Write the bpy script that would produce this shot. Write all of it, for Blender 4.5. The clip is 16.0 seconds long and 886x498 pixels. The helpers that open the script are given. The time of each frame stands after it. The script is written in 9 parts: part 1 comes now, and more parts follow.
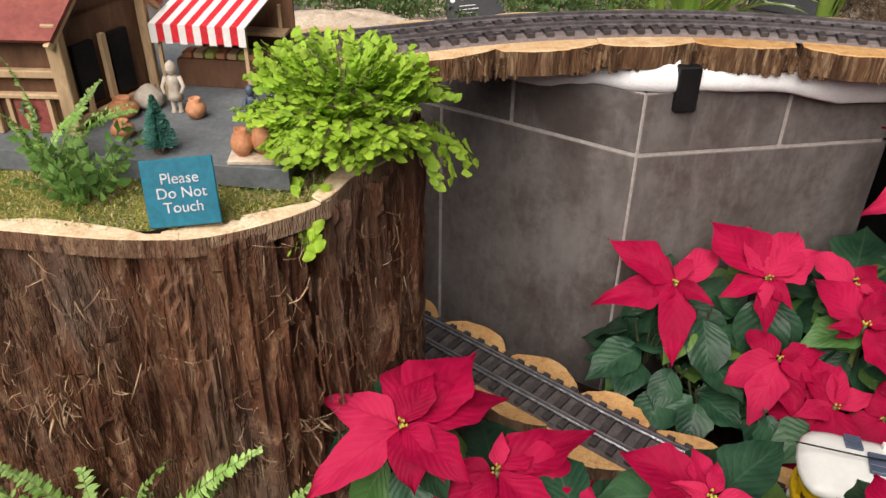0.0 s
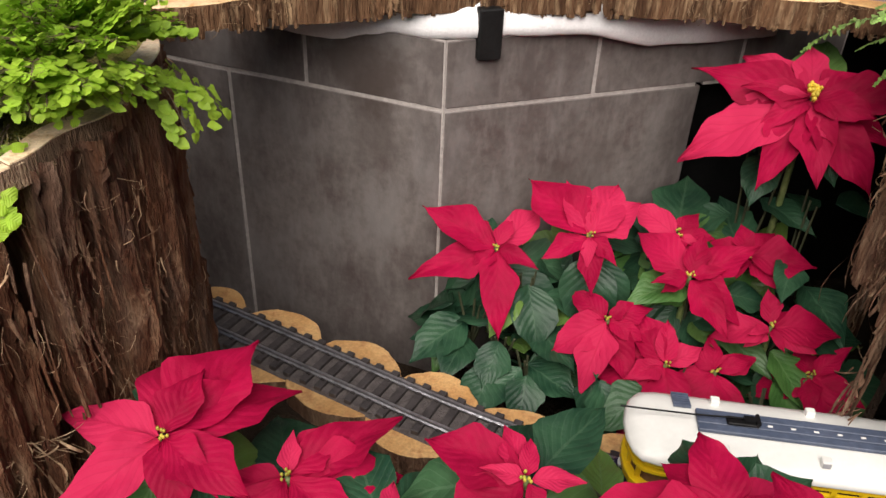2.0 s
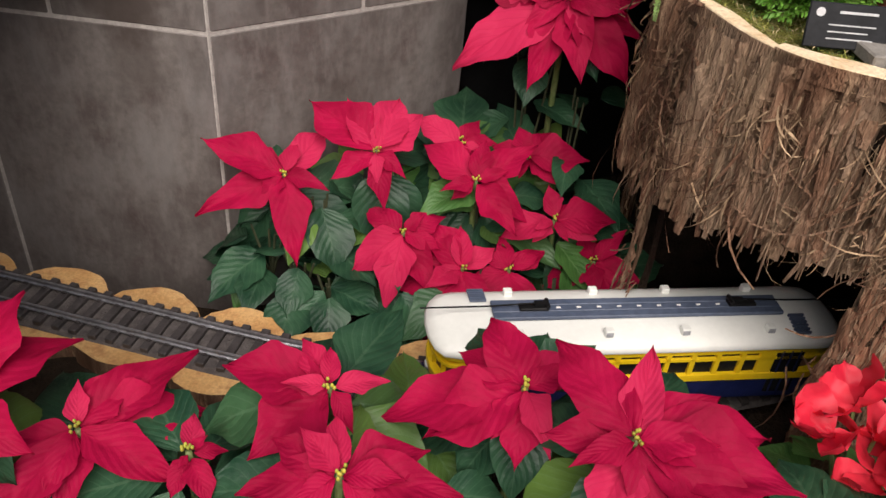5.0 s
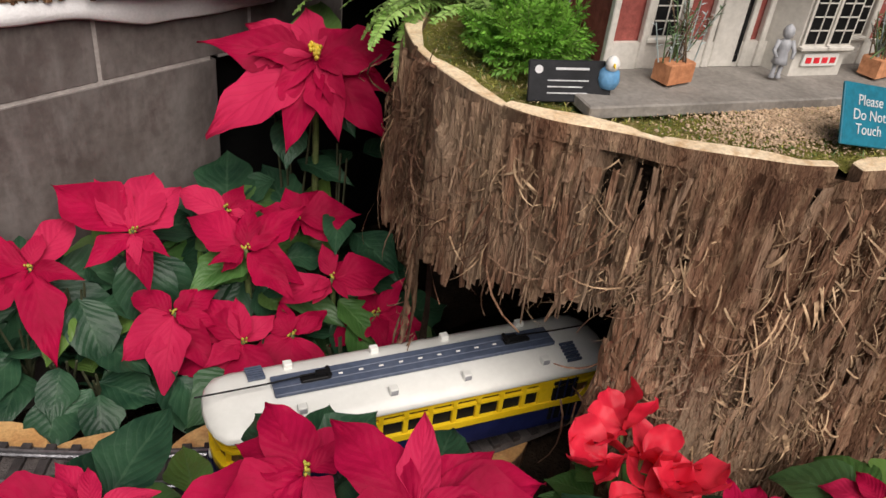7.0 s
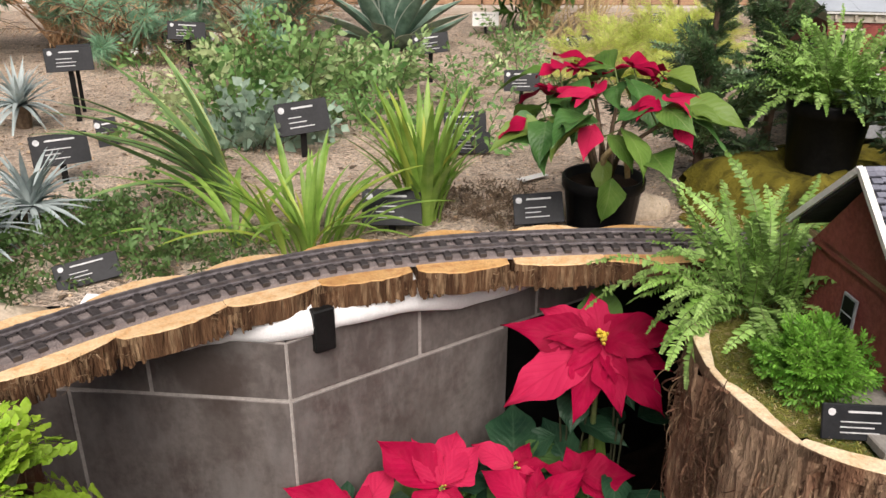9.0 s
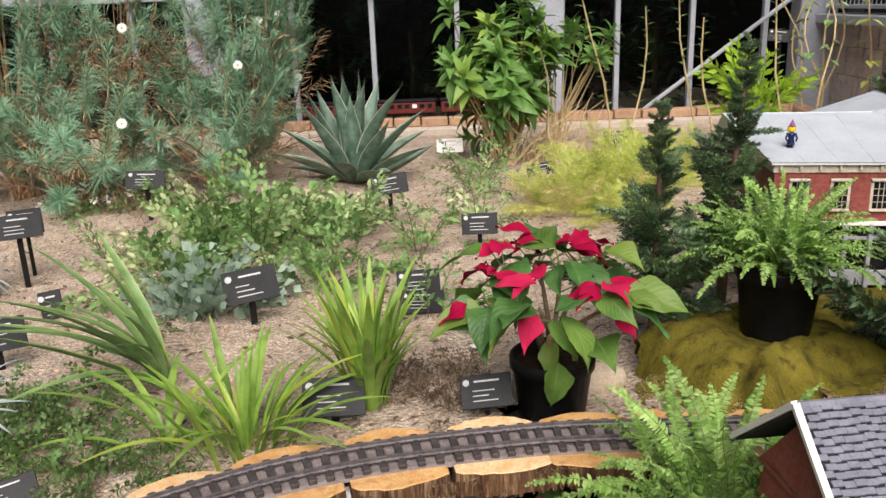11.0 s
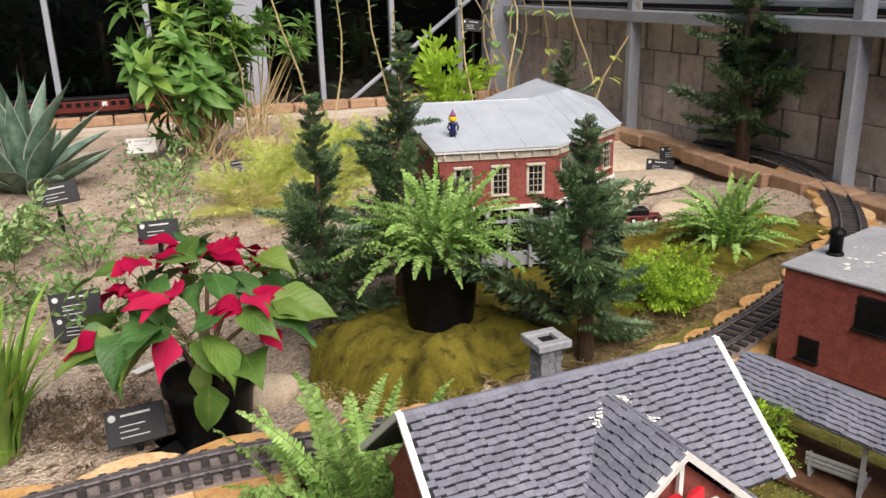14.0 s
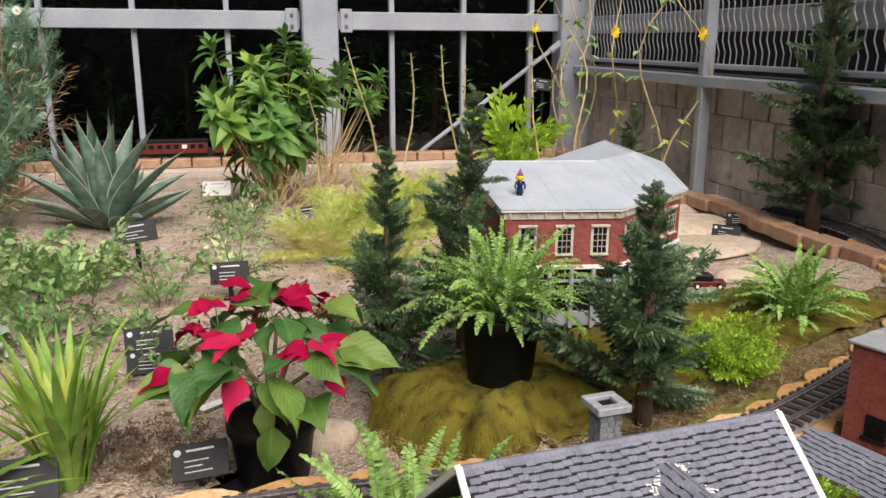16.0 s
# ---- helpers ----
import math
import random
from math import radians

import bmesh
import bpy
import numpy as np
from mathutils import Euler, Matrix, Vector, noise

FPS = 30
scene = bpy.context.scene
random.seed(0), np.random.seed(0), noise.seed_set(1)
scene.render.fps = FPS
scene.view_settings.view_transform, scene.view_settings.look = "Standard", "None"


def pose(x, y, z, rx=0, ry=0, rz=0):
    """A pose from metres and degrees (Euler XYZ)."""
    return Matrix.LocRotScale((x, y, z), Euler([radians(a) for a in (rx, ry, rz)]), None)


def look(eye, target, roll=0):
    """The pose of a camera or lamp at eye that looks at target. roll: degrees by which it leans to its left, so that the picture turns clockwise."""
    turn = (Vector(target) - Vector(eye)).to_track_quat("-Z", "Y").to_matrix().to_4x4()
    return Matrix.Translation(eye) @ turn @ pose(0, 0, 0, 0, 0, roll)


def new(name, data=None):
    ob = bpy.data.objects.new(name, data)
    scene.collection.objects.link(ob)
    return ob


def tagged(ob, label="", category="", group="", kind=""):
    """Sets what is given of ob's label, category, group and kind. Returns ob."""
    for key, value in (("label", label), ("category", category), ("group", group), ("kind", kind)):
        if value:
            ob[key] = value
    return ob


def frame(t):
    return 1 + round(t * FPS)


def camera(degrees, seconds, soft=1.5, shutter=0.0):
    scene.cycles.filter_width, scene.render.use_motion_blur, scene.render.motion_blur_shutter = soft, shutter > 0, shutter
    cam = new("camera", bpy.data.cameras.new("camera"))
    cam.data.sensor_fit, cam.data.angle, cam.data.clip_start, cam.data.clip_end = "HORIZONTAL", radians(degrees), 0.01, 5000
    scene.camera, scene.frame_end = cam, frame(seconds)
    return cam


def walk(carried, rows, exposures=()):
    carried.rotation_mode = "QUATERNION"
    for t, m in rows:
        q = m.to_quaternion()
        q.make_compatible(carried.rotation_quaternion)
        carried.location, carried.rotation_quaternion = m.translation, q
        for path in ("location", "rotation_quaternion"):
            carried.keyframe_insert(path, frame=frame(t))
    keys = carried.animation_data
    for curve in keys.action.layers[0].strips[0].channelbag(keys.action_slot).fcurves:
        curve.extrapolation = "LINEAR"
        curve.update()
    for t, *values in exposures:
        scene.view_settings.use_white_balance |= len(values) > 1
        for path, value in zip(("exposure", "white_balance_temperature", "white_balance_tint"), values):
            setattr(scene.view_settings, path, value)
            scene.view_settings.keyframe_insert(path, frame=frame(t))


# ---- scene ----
cam = camera(57.3, 16.0)
PATH = [
    (0, (0.3237, 0.3316, 1.1322), (0.1241, 1.9891, 0.0313), 0.63),
    (0.5, (0.3645, 0.3499, 1.0963), (0.2170, 1.9716, -0.0647), -1.28),
    (1, (0.3921, 0.3691, 1.0838), (0.3257, 2.0187, -0.0440), 0.41),
    (1.5, (0.4015, 0.4019, 1.0668), (0.4335, 2.0595, -0.0518), 1.63),
    (2, (0.4117, 0.4269, 1.0404), (0.5331, 2.0876, -0.0674), 2.52),
    (2.5, (0.4183, 0.4340, 1.0286), (0.6161, 2.0939, -0.0676), 2.97),
    (3, (0.4285, 0.4414, 1.0337), (0.6930, 2.0867, -0.0716), 3.49),
    (5.3, (0.4415, 0.4070, 1.0039), (1.0842, 1.8744, -0.1941), 5.51),
    (5.5, (0.4484, 0.4078, 1.0016), (1.1533, 1.8486, -0.1924), 5.75),
    (6, (0.4714, 0.4139, 1.0013), (1.3338, 1.7789, -0.1787), 6.67),
    (6.5, (0.4945, 0.4190, 1.0022), (1.4675, 1.7235, -0.1607), 7.30),
    (7, (0.4866, 0.4198, 1.0375), (1.4871, 1.7675, -0.0504), 6.95),
    (7.5, (0.4522, 0.4205, 1.0847), (1.4026, 1.8887, 0.1144), 5.27),
    (8, (0.4120, 0.4207, 1.1393), (1.1884, 2.0425, 0.2638), 2.07),
    (8.5, (0.3898, 0.4151, 1.1956), (1.0751, 2.1063, 0.3769), 0.75),
    (9, (0.3669, 0.4231, 1.2590), (0.9581, 2.1636, 0.4706), 0.05),
    (9.2, (0.3644, 0.4242, 1.2730), (0.9446, 2.1812, 0.5158), 0.11),
    (11.3, (0.5020, 0.4996, 1.4100), (1.1516, 2.3043, 0.8454), -2.25),
    (11.5, (0.5101, 0.5000, 1.4137), (1.1651, 2.3064, 0.8588), -2.03),
    (12, (0.5389, 0.5074, 1.4062), (1.2292, 2.3036, 0.8599), -1.54),
    (12.5, (0.5891, 0.4957, 1.3824), (1.4688, 2.1899, 0.7838), -0.18),
    (13, (0.6309, 0.4901, 1.3744), (1.6704, 2.0755, 0.7390), -0.76),
    (13.5, (0.6683, 0.4882, 1.3864), (1.8270, 1.9909, 0.7556), -1.29),
    (14, (0.6685, 0.4907, 1.3932), (1.8405, 1.9862, 0.7706), -1.45),
    (14.5, (0.6576, 0.4988, 1.3949), (1.8139, 2.0111, 0.7825), -1.31),
    (15, (0.6426, 0.4929, 1.3969), (1.7260, 2.0708, 0.8168), -1.46),
    (15.5, (0.6458, 0.4834, 1.4035), (1.7227, 2.0819, 0.8683), -0.61),
    (16, (0.6450, 0.4749, 1.4093), (1.7221, 2.0841, 0.9093), 0.27),
]
walk(cam, [(t, look(eye, target, roll)) for t, eye, target, roll in PATH],
     ((0.0, -0.36), (1.5, -0.3), (3.0, -0.18), (5.5, -0.42), (7.0, -0.54), (7.6, -0.54), (8.2, -0.36), (9.0, -0.28), (11.5, -0.2), (12.5, -0.22), (14.0, -0.26), (16.0, -0.28)))

# ---- daylight through the conservatory roof ----
world = bpy.data.worlds.new("daylight")
scene.world = world
world.use_nodes = True
wn = world.node_tree.nodes
sky = wn.new("ShaderNodeTexSky")
sky.sky_type = "NISHITA"
sky.sun_disc = False
sky.sun_elevation, sky.sun_rotation = radians(50), radians(-165)
world.node_tree.links.new(sky.outputs[0], wn["Background"].inputs[0])
wn["Background"].inputs[1].default_value = 0.046
sun_lamp = bpy.data.lights.new("sun", "SUN")
sun_lamp.energy, sun_lamp.angle, sun_lamp.color = 7.2, radians(58), (1.0, 0.905, 0.84)
sun = new("sun", sun_lamp)
sun.matrix_world = look((-0.50, -1.80, 3.85), (0.3, 1.1, 0.3))

# ---- materials ----


def ramp_mix(nt, fac, a, b):
    mx = nt.nodes.new("ShaderNodeMix")
    mx.data_type = "RGBA"
    for sock, val in ((6, a), (7, b)):
        if isinstance(val, tuple):
            mx.inputs[sock].default_value = (*val, 1)
        else:
            nt.links.new(val, mx.inputs[sock])
    nt.links.new(fac, mx.inputs[0])
    return mx.outputs[2]


def noise_fac(nt, vec, scale, detail=4, lo=0.35, hi=0.65, rough=0.6):
    n = nt.nodes.new("ShaderNodeTexNoise")
    n.inputs["Scale"].default_value, n.inputs["Detail"].default_value = scale, detail
    n.inputs["Roughness"].default_value = rough
    nt.links.new(vec, n.inputs["Vector"])
    r = nt.nodes.new("ShaderNodeMapRange")
    r.inputs[1].default_value, r.inputs[2].default_value = lo, hi
    nt.links.new(n.outputs[0], r.inputs[0])
    return r.outputs[0]


def surface(name, c1, c2, c3=None, scale=14, fine=160, rough=0.7, bump=0.3, depth=0.002, metal=0.0, stretch=(1, 1, 1),
            vary=0.12, spec=0.5, local=False, through_light=0.0, coat=0.0, grain_amount=0.17):
    """A surface with stains (scale) and grain (fine), in real metres; vary: from piece to piece."""
    m = bpy.data.materials.new(name)
    m.use_nodes = True
    nt = m.node_tree
    b = nt.nodes["Principled BSDF"]
    if local:
        src = nt.nodes.new("ShaderNodeTexCoord").outputs["Object"]
    else:
        src = nt.nodes.new("ShaderNodeNewGeometry").outputs["Position"]
    mp = nt.nodes.new("ShaderNodeMapping")
    mp.inputs["Scale"].default_value = stretch
    nt.links.new(src, mp.inputs["Vector"])
    vec = mp.outputs[0]
    big = noise_fac(nt, vec, scale)
    small = noise_fac(nt, vec, fine, 3, 0.3, 0.7)
    col = ramp_mix(nt, big, c1, c2)
    if c3:
        col = ramp_mix(nt, noise_fac(nt, vec, scale * 3.1, 5, 0.5, 0.72), col, c3)
    dark = nt.nodes.new("ShaderNodeHueSaturation")
    nt.links.new(col, dark.inputs["Color"])
    info = nt.nodes.new("ShaderNodeObjectInfo")
    isl = nt.nodes.new("ShaderNodeNewGeometry")
    add = nt.nodes.new("ShaderNodeMath")
    add.operation = "ADD"
    nt.links.new(info.outputs["Random"], add.inputs[0])
    nt.links.new(isl.outputs["Random Per Island"], add.inputs[1])
    rng = nt.nodes.new("ShaderNodeMapRange")
    rng.inputs[1].default_value, rng.inputs[2].default_value = 0.0, 2.0
    rng.inputs[3].default_value, rng.inputs[4].default_value = 1 - vary * 1.6, 1 + vary * 1.6
    nt.links.new(add.outputs[0], rng.inputs[0])
    grain = nt.nodes.new("ShaderNodeMapRange")
    grain.inputs[3].default_value, grain.inputs[4].default_value = 1 - grain_amount, 1 + grain_amount
    nt.links.new(small, grain.inputs[0])
    mul = nt.nodes.new("ShaderNodeMath")
    mul.operation = "MULTIPLY"
    nt.links.new(rng.outputs[0], mul.inputs[0])
    nt.links.new(grain.outputs[0], mul.inputs[1])
    nt.links.new(mul.outputs[0], dark.inputs["Value"])
    nt.links.new(dark.outputs[0], b.inputs["Base Color"])
    b.inputs["Roughness"].default_value, b.inputs["Metallic"].default_value = rough, metal
    b.inputs["Specular IOR Level"].default_value = spec
    b.inputs["Coat Weight"].default_value = coat
    if bump:
        hsum = nt.nodes.new("ShaderNodeMath")
        hsum.operation = "MULTIPLY_ADD"
        hsum.inputs[1].default_value = 0.6
        nt.links.new(big, hsum.inputs[0])
        nt.links.new(small, hsum.inputs[2])
        bp = nt.nodes.new("ShaderNodeBump")
        bp.inputs["Strength"].default_value, bp.inputs["Distance"].default_value = bump, depth
        nt.links.new(hsum.outputs[0], bp.inputs["Height"])
        nt.links.new(bp.outputs[0], b.inputs["Normal"])
    if through_light:
        thin(nt, b, dark.outputs[0], through_light)
    return m


def thin(nt, b, col, amount):
    out = nt.nodes["Material Output"]
    tr = nt.nodes.new("ShaderNodeBsdfTranslucent")
    nt.links.new(col, tr.inputs["Color"])
    mx = nt.nodes.new("ShaderNodeMixShader")
    mx.inputs[0].default_value = amount
    nt.links.new(b.outputs[0], mx.inputs[1])
    nt.links.new(tr.outputs[0], mx.inputs[2])
    nt.links.new(mx.outputs[0], out.inputs["Surface"])


def leafy(name, c1, c2, vein, edge=None, rough=0.45, veins=9.0, vary=0.25, trans=0.2, vein_amount=0.35, spec=0.4, relief=0.3, margin=None):
    """A leaf with a midrib and side veins along its own length and width."""
    m = bpy.data.materials.new(name)
    m.use_nodes = True
    nt = m.node_tree
    b = nt.nodes["Principled BSDF"]
    uv = nt.nodes.new("ShaderNodeUVMap").outputs[0]
    sep = nt.nodes.new("ShaderNodeSeparateXYZ")
    nt.links.new(uv, sep.inputs[0])

    def op(kind, a, c=None, k=None):
        n = nt.nodes.new("ShaderNodeMath")
        n.operation = kind
        for i, v in enumerate((a, c, k)):
            if v is None:
                continue
            if isinstance(v, (int, float)):
                n.inputs[i].default_value = v
            else:
                nt.links.new(v, n.inputs[i])
        return n.outputs[0]
    across = op("ABSOLUTE", op("SUBTRACT", sep.outputs[0], 0.5))
    phase = op("SUBTRACT", op("MULTIPLY", sep.outputs[1], veins), op("MULTIPLY", across, veins * 0.75))
    saw = op("ABSOLUTE", op("SUBTRACT", op("FRACT", phase), 0.5))
    side = op("LESS_THAN", saw, 0.06)
    soft = op("SUBTRACT", 1.0, op("MULTIPLY", saw, 2.0))
    mid = op("LESS_THAN", across, 0.022)
    lines = op("MAXIMUM", op("MULTIPLY", side, 0.6), mid)
    pos = nt.nodes.new("ShaderNodeNewGeometry")
    n1 = noise_fac(nt, pos.outputs["Position"], 22, 4)
    col = ramp_mix(nt, n1, c1, c2)
    info = nt.nodes.new("ShaderNodeObjectInfo")
    if edge:
        far = nt.nodes.new("ShaderNodeMapRange")
        far.inputs[1].default_value, far.inputs[2].default_value = 0.72, 1.0
        nt.links.new(info.outputs["Random"], far.inputs[0])
        col = ramp_mix(nt, far.outputs[0], col, edge)
    col = ramp_mix(nt, op("MULTIPLY", lines, vein_amount), col, vein)
    if margin:
        col = ramp_mix(nt, op("GREATER_THAN", across, 0.455), col, margin)
    hs = nt.nodes.new("ShaderNodeHueSaturation")
    nt.links.new(col, hs.inputs["Color"])
    add = op("ADD", info.outputs["Random"], pos.outputs["Random Per Island"])
    rng = nt.nodes.new("ShaderNodeMapRange")
    rng.inputs[2].default_value = 2.0
    rng.inputs[3].default_value, rng.inputs[4].default_value = 1 - vary * 1.5, 1 + vary * 1.5
    nt.links.new(add, rng.inputs[0])
    nt.links.new(rng.outputs[0], hs.inputs["Value"])
    nt.links.new(hs.outputs[0], b.inputs["Base Color"])
    b.inputs["Roughness"].default_value = rough
    b.inputs["Specular IOR Level"].default_value = spec
    fine = noise_fac(nt, pos.outputs["Position"], 260, 3)
    h = op("ADD", op("MULTIPLY", soft, 0.8), op("MULTIPLY", fine, 0.35))
    bp = nt.nodes.new("ShaderNodeBump")
    bp.inputs["Strength"].default_value, bp.inputs["Distance"].default_value = relief, 0.0018
    bp.invert = True
    nt.links.new(h, bp.inputs["Height"])
    nt.links.new(bp.outputs[0], b.inputs["Normal"])
    thin(nt, b, hs.outputs[0], trans)
    return m


def glass_mat(name, tint=(0.9, 0.95, 0.95), rough=0.02):
    m = bpy.data.materials.new(name)
    m.use_nodes = True
    b = m.node_tree.nodes["Principled BSDF"]
    b.inputs["Base Color"].default_value = (*tint, 1)
    b.inputs["Roughness"].default_value, b.inputs["Transmission Weight"].default_value = rough, 1.0
    b.inputs["IOR"].default_value = 1.2
    return m


def stain(mat, centre, radii, strength):
    """A dried water stain with a ragged outline."""
    nt = mat.node_tree
    b = nt.nodes["Principled BSDF"]
    old = b.inputs["Base Color"].links[0].from_socket
    pos = nt.nodes.new("ShaderNodeNewGeometry").outputs["Position"]
    a = nt.nodes.new("ShaderNodeVectorMath")
    a.operation = "SUBTRACT"
    a.inputs[1].default_value = centre
    m = nt.nodes.new("ShaderNodeVectorMath")
    m.operation = "DIVIDE"
    m.inputs[1].default_value = radii
    ln = nt.nodes.new("ShaderNodeVectorMath")
    ln.operation = "LENGTH"
    nt.links.new(pos, a.inputs[0])
    nt.links.new(a.outputs[0], m.inputs[0])
    nt.links.new(m.outputs[0], ln.inputs[0])
    nz = noise_fac(nt, pos, 16, 4, 0.2, 0.8)
    add = nt.nodes.new("ShaderNodeMath")
    add.operation = "ADD"
    nt.links.new(ln.outputs["Value"], add.inputs[0])
    nt.links.new(nz, add.inputs[1])
    mr = nt.nodes.new("ShaderNodeMapRange")
    mr.inputs[1].default_value, mr.inputs[2].default_value = 1.45, 0.9
    mr.inputs[4].default_value = strength
    nt.links.new(add.outputs[0], mr.inputs[0])
    col = ramp_mix(nt, mr.outputs[0], old, (0.055, 0.04, 0.034))
    nt.links.new(col, b.inputs["Base Color"])


BARK = surface("shredded_bark", (0.105, 0.050, 0.030), (0.25, 0.135, 0.080), (0.45, 0.295, 0.18), scale=26, fine=420, rough=0.9,
               bump=0.9, depth=0.004, stretch=(1, 1, 0.22), spec=0.2)
BARK_SLAB = surface("split_bark_slab", (0.10, 0.048, 0.030), (0.23, 0.125, 0.075), (0.40, 0.26, 0.165), scale=22, fine=380, rough=0.9,
                    bump=0.9, depth=0.004, stretch=(1, 1, 0.12), spec=0.2, vary=0.42, grain_amount=0.25)
BARK_RED = surface("red_brown_bark", (0.075, 0.028, 0.015), (0.20, 0.09, 0.047), (0.36, 0.22, 0.13), scale=26, fine=420, rough=0.9,
                   bump=0.9, depth=0.004, stretch=(1, 1, 0.2), spec=0.2)
BARK_EDGE = surface("split_bark_edge", (0.055, 0.027, 0.014), (0.185, 0.10, 0.052), (0.40, 0.27, 0.155), scale=34, fine=300, rough=0.9, bump=0.9, depth=0.004, stretch=(1, 1, 0.12), spec=0.2)
FIBRE = surface("bark_fibre", (0.27, 0.165, 0.095), (0.52, 0.37, 0.23), scale=60, fine=300, rough=0.85, bump=0.3, vary=0.4, spec=0.2)
CUT_WOOD = surface("sawn_cedar", (0.62, 0.40, 0.20), (0.74, 0.54, 0.32), (0.55, 0.30, 0.12), scale=24, fine=300, rough=0.75, bump=0.3, vary=0.14)
CUT_ORANGE = surface("sawn_orange_cedar", (0.48, 0.26, 0.09), (0.60, 0.37, 0.155), (0.40, 0.19, 0.07), scale=20, fine=260, rough=0.7, bump=0.3, vary=0.12)
RIM_WOOD = surface("pale_sawn_rim", (0.70, 0.52, 0.32), (0.80, 0.66, 0.46), (0.55, 0.36, 0.19), scale=26, fine=280, rough=0.8, bump=0.35)
TILE = surface("slate_grey_tile", (0.110, 0.094, 0.087), (0.165, 0.146, 0.136), (0.090, 0.070, 0.065), scale=5, fine=90, rough=0.6, bump=0.15, vary=0.10)
def mottle(mat, colour, scale, stretch, strength):
    """Streaky clouds of another shade over a material."""
    nt = mat.node_tree
    b = nt.nodes["Principled BSDF"]
    old = b.inputs["Base Color"].links[0].from_socket
    mp = nt.nodes.new("ShaderNodeMapping")
    mp.inputs["Scale"].default_value = stretch
    nt.links.new(nt.nodes.new("ShaderNodeNewGeometry").outputs["Position"], mp.inputs["Vector"])
    mul = nt.nodes.new("ShaderNodeMath")
    mul.operation = "MULTIPLY"
    mul.inputs[1].default_value = strength
    nt.links.new(noise_fac(nt, mp.outputs[0], scale, 6, 0.48, 0.66), mul.inputs[0])
    nt.links.new(ramp_mix(nt, mul.outputs[0], old, colour), b.inputs["Base Color"])


mottle(BARK_RED, (0.25, 0.19, 0.145), 11, (1, 1, 0.4), 0.5)
mottle(BARK, (0.33, 0.235, 0.15), 13, (1, 1, 0.3), 0.6)
mottle(BARK, (0.46, 0.34, 0.235), 4.5, (1, 1, 0.6), 0.55)
mottle(BARK_SLAB, (0.44, 0.32, 0.22), 6, (1, 1, 0.6), 0.6)
mottle(TILE, (0.20, 0.186, 0.178), 15, (1, 1, 0.45), 0.7)
mottle(TILE, (0.066, 0.051, 0.048), 9, (1, 1, 0.5), 0.5)
mottle(TILE, (0.23, 0.205, 0.195), 60, (1, 1, 0.35), 0.35)
stain(TILE, (0.37, 1.49, 0.63), (0.075, 0.12, 0.085), 0.75)
stain(TILE, (0.385, 1.48, 0.55), (0.045, 0.12, 0.09), 0.45)
stain(TILE, (0.03, 1.64, 0.58), (0.10, 0.15, 0.16), 0.5)
stain(TILE, (0.70, 1.50, 0.46), (0.08, 0.15, 0.12), 0.3)
GROUT = surface("pale_grout", (0.33, 0.30, 0.28), (0.42, 0.385, 0.36), scale=30, rough=0.9)
# White stands in for strong light on the wall's top ledge
LEDGE_WHITE = surface("bright_ledge_white", (0.78, 0.78, 0.78), (0.88, 0.88, 0.88), scale=30, fine=300, rough=0.95, bump=0.2, grain_amount=0.05)
SAND = surface("sandy_soil", (0.63, 0.495, 0.385), (0.81, 0.675, 0.55), (0.47, 0.355, 0.27), scale=11, fine=130, rough=0.95, bump=1.0, depth=0.012, spec=0.1, grain_amount=0.42)
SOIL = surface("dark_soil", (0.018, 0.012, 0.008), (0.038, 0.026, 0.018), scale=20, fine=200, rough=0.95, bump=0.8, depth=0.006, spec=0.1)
MOSS = surface("dried_moss", (0.23, 0.235, 0.05), (0.37, 0.345, 0.09), (0.48, 0.37, 0.18), scale=30, fine=350, rough=0.95, bump=0.9, depth=0.006, spec=0.1)
STRAW = surface("brown_straw", (0.17, 0.11, 0.05), (0.36, 0.26, 0.13), (0.15, 0.14, 0.035), scale=26, fine=320, rough=0.95, bump=1.0, depth=0.008, spec=0.1)
GOLD_MOSS = surface("golden_moss", (0.125, 0.108, 0.014), (0.27, 0.228, 0.035), (0.045, 0.036, 0.010), scale=12, fine=330, rough=0.95, bump=0.8, depth=0.005,
                    stretch=(1, 1, 0.3), spec=0.15)
GRAVEL = surface("pale_gravel", (0.50, 0.35, 0.22), (0.66, 0.49, 0.33), scale=60, fine=300, rough=0.9, bump=0.5, vary=0.3)
RAIL = surface("dull_steel_rail", (0.36, 0.36, 0.38), (0.50, 0.50, 0.53), scale=40, rough=0.35, metal=0.8, bump=0.1)
RAIL_DARK = surface("dark_rail", (0.15, 0.135, 0.14), (0.24, 0.22, 0.23), scale=40, rough=0.4, metal=0.5, bump=0.1)
TIE = surface("dark_brown_sleeper", (0.034, 0.029, 0.029), (0.06, 0.052, 0.052), scale=60, rough=0.6, bump=0.3)
BALLAST = surface("grey_roadbed", (0.19, 0.155, 0.15), (0.27, 0.23, 0.22), scale=60, fine=380, rough=0.9, bump=0.8)
DARK_BED = surface("dark_roadbed", (0.075, 0.064, 0.062), (0.12, 0.105, 0.10), scale=60, fine=380, rough=0.9, bump=0.8)
BLACK = surface("black_plastic", (0.007, 0.007, 0.008), (0.013, 0.013, 0.013), scale=20, rough=0.36, bump=0.05, spec=0.10)
SIGN_PLATE = surface("engraved_black_plate", (0.010, 0.011, 0.013), (0.018, 0.019, 0.022), scale=20, rough=0.5, bump=0.05, spec=0.24)
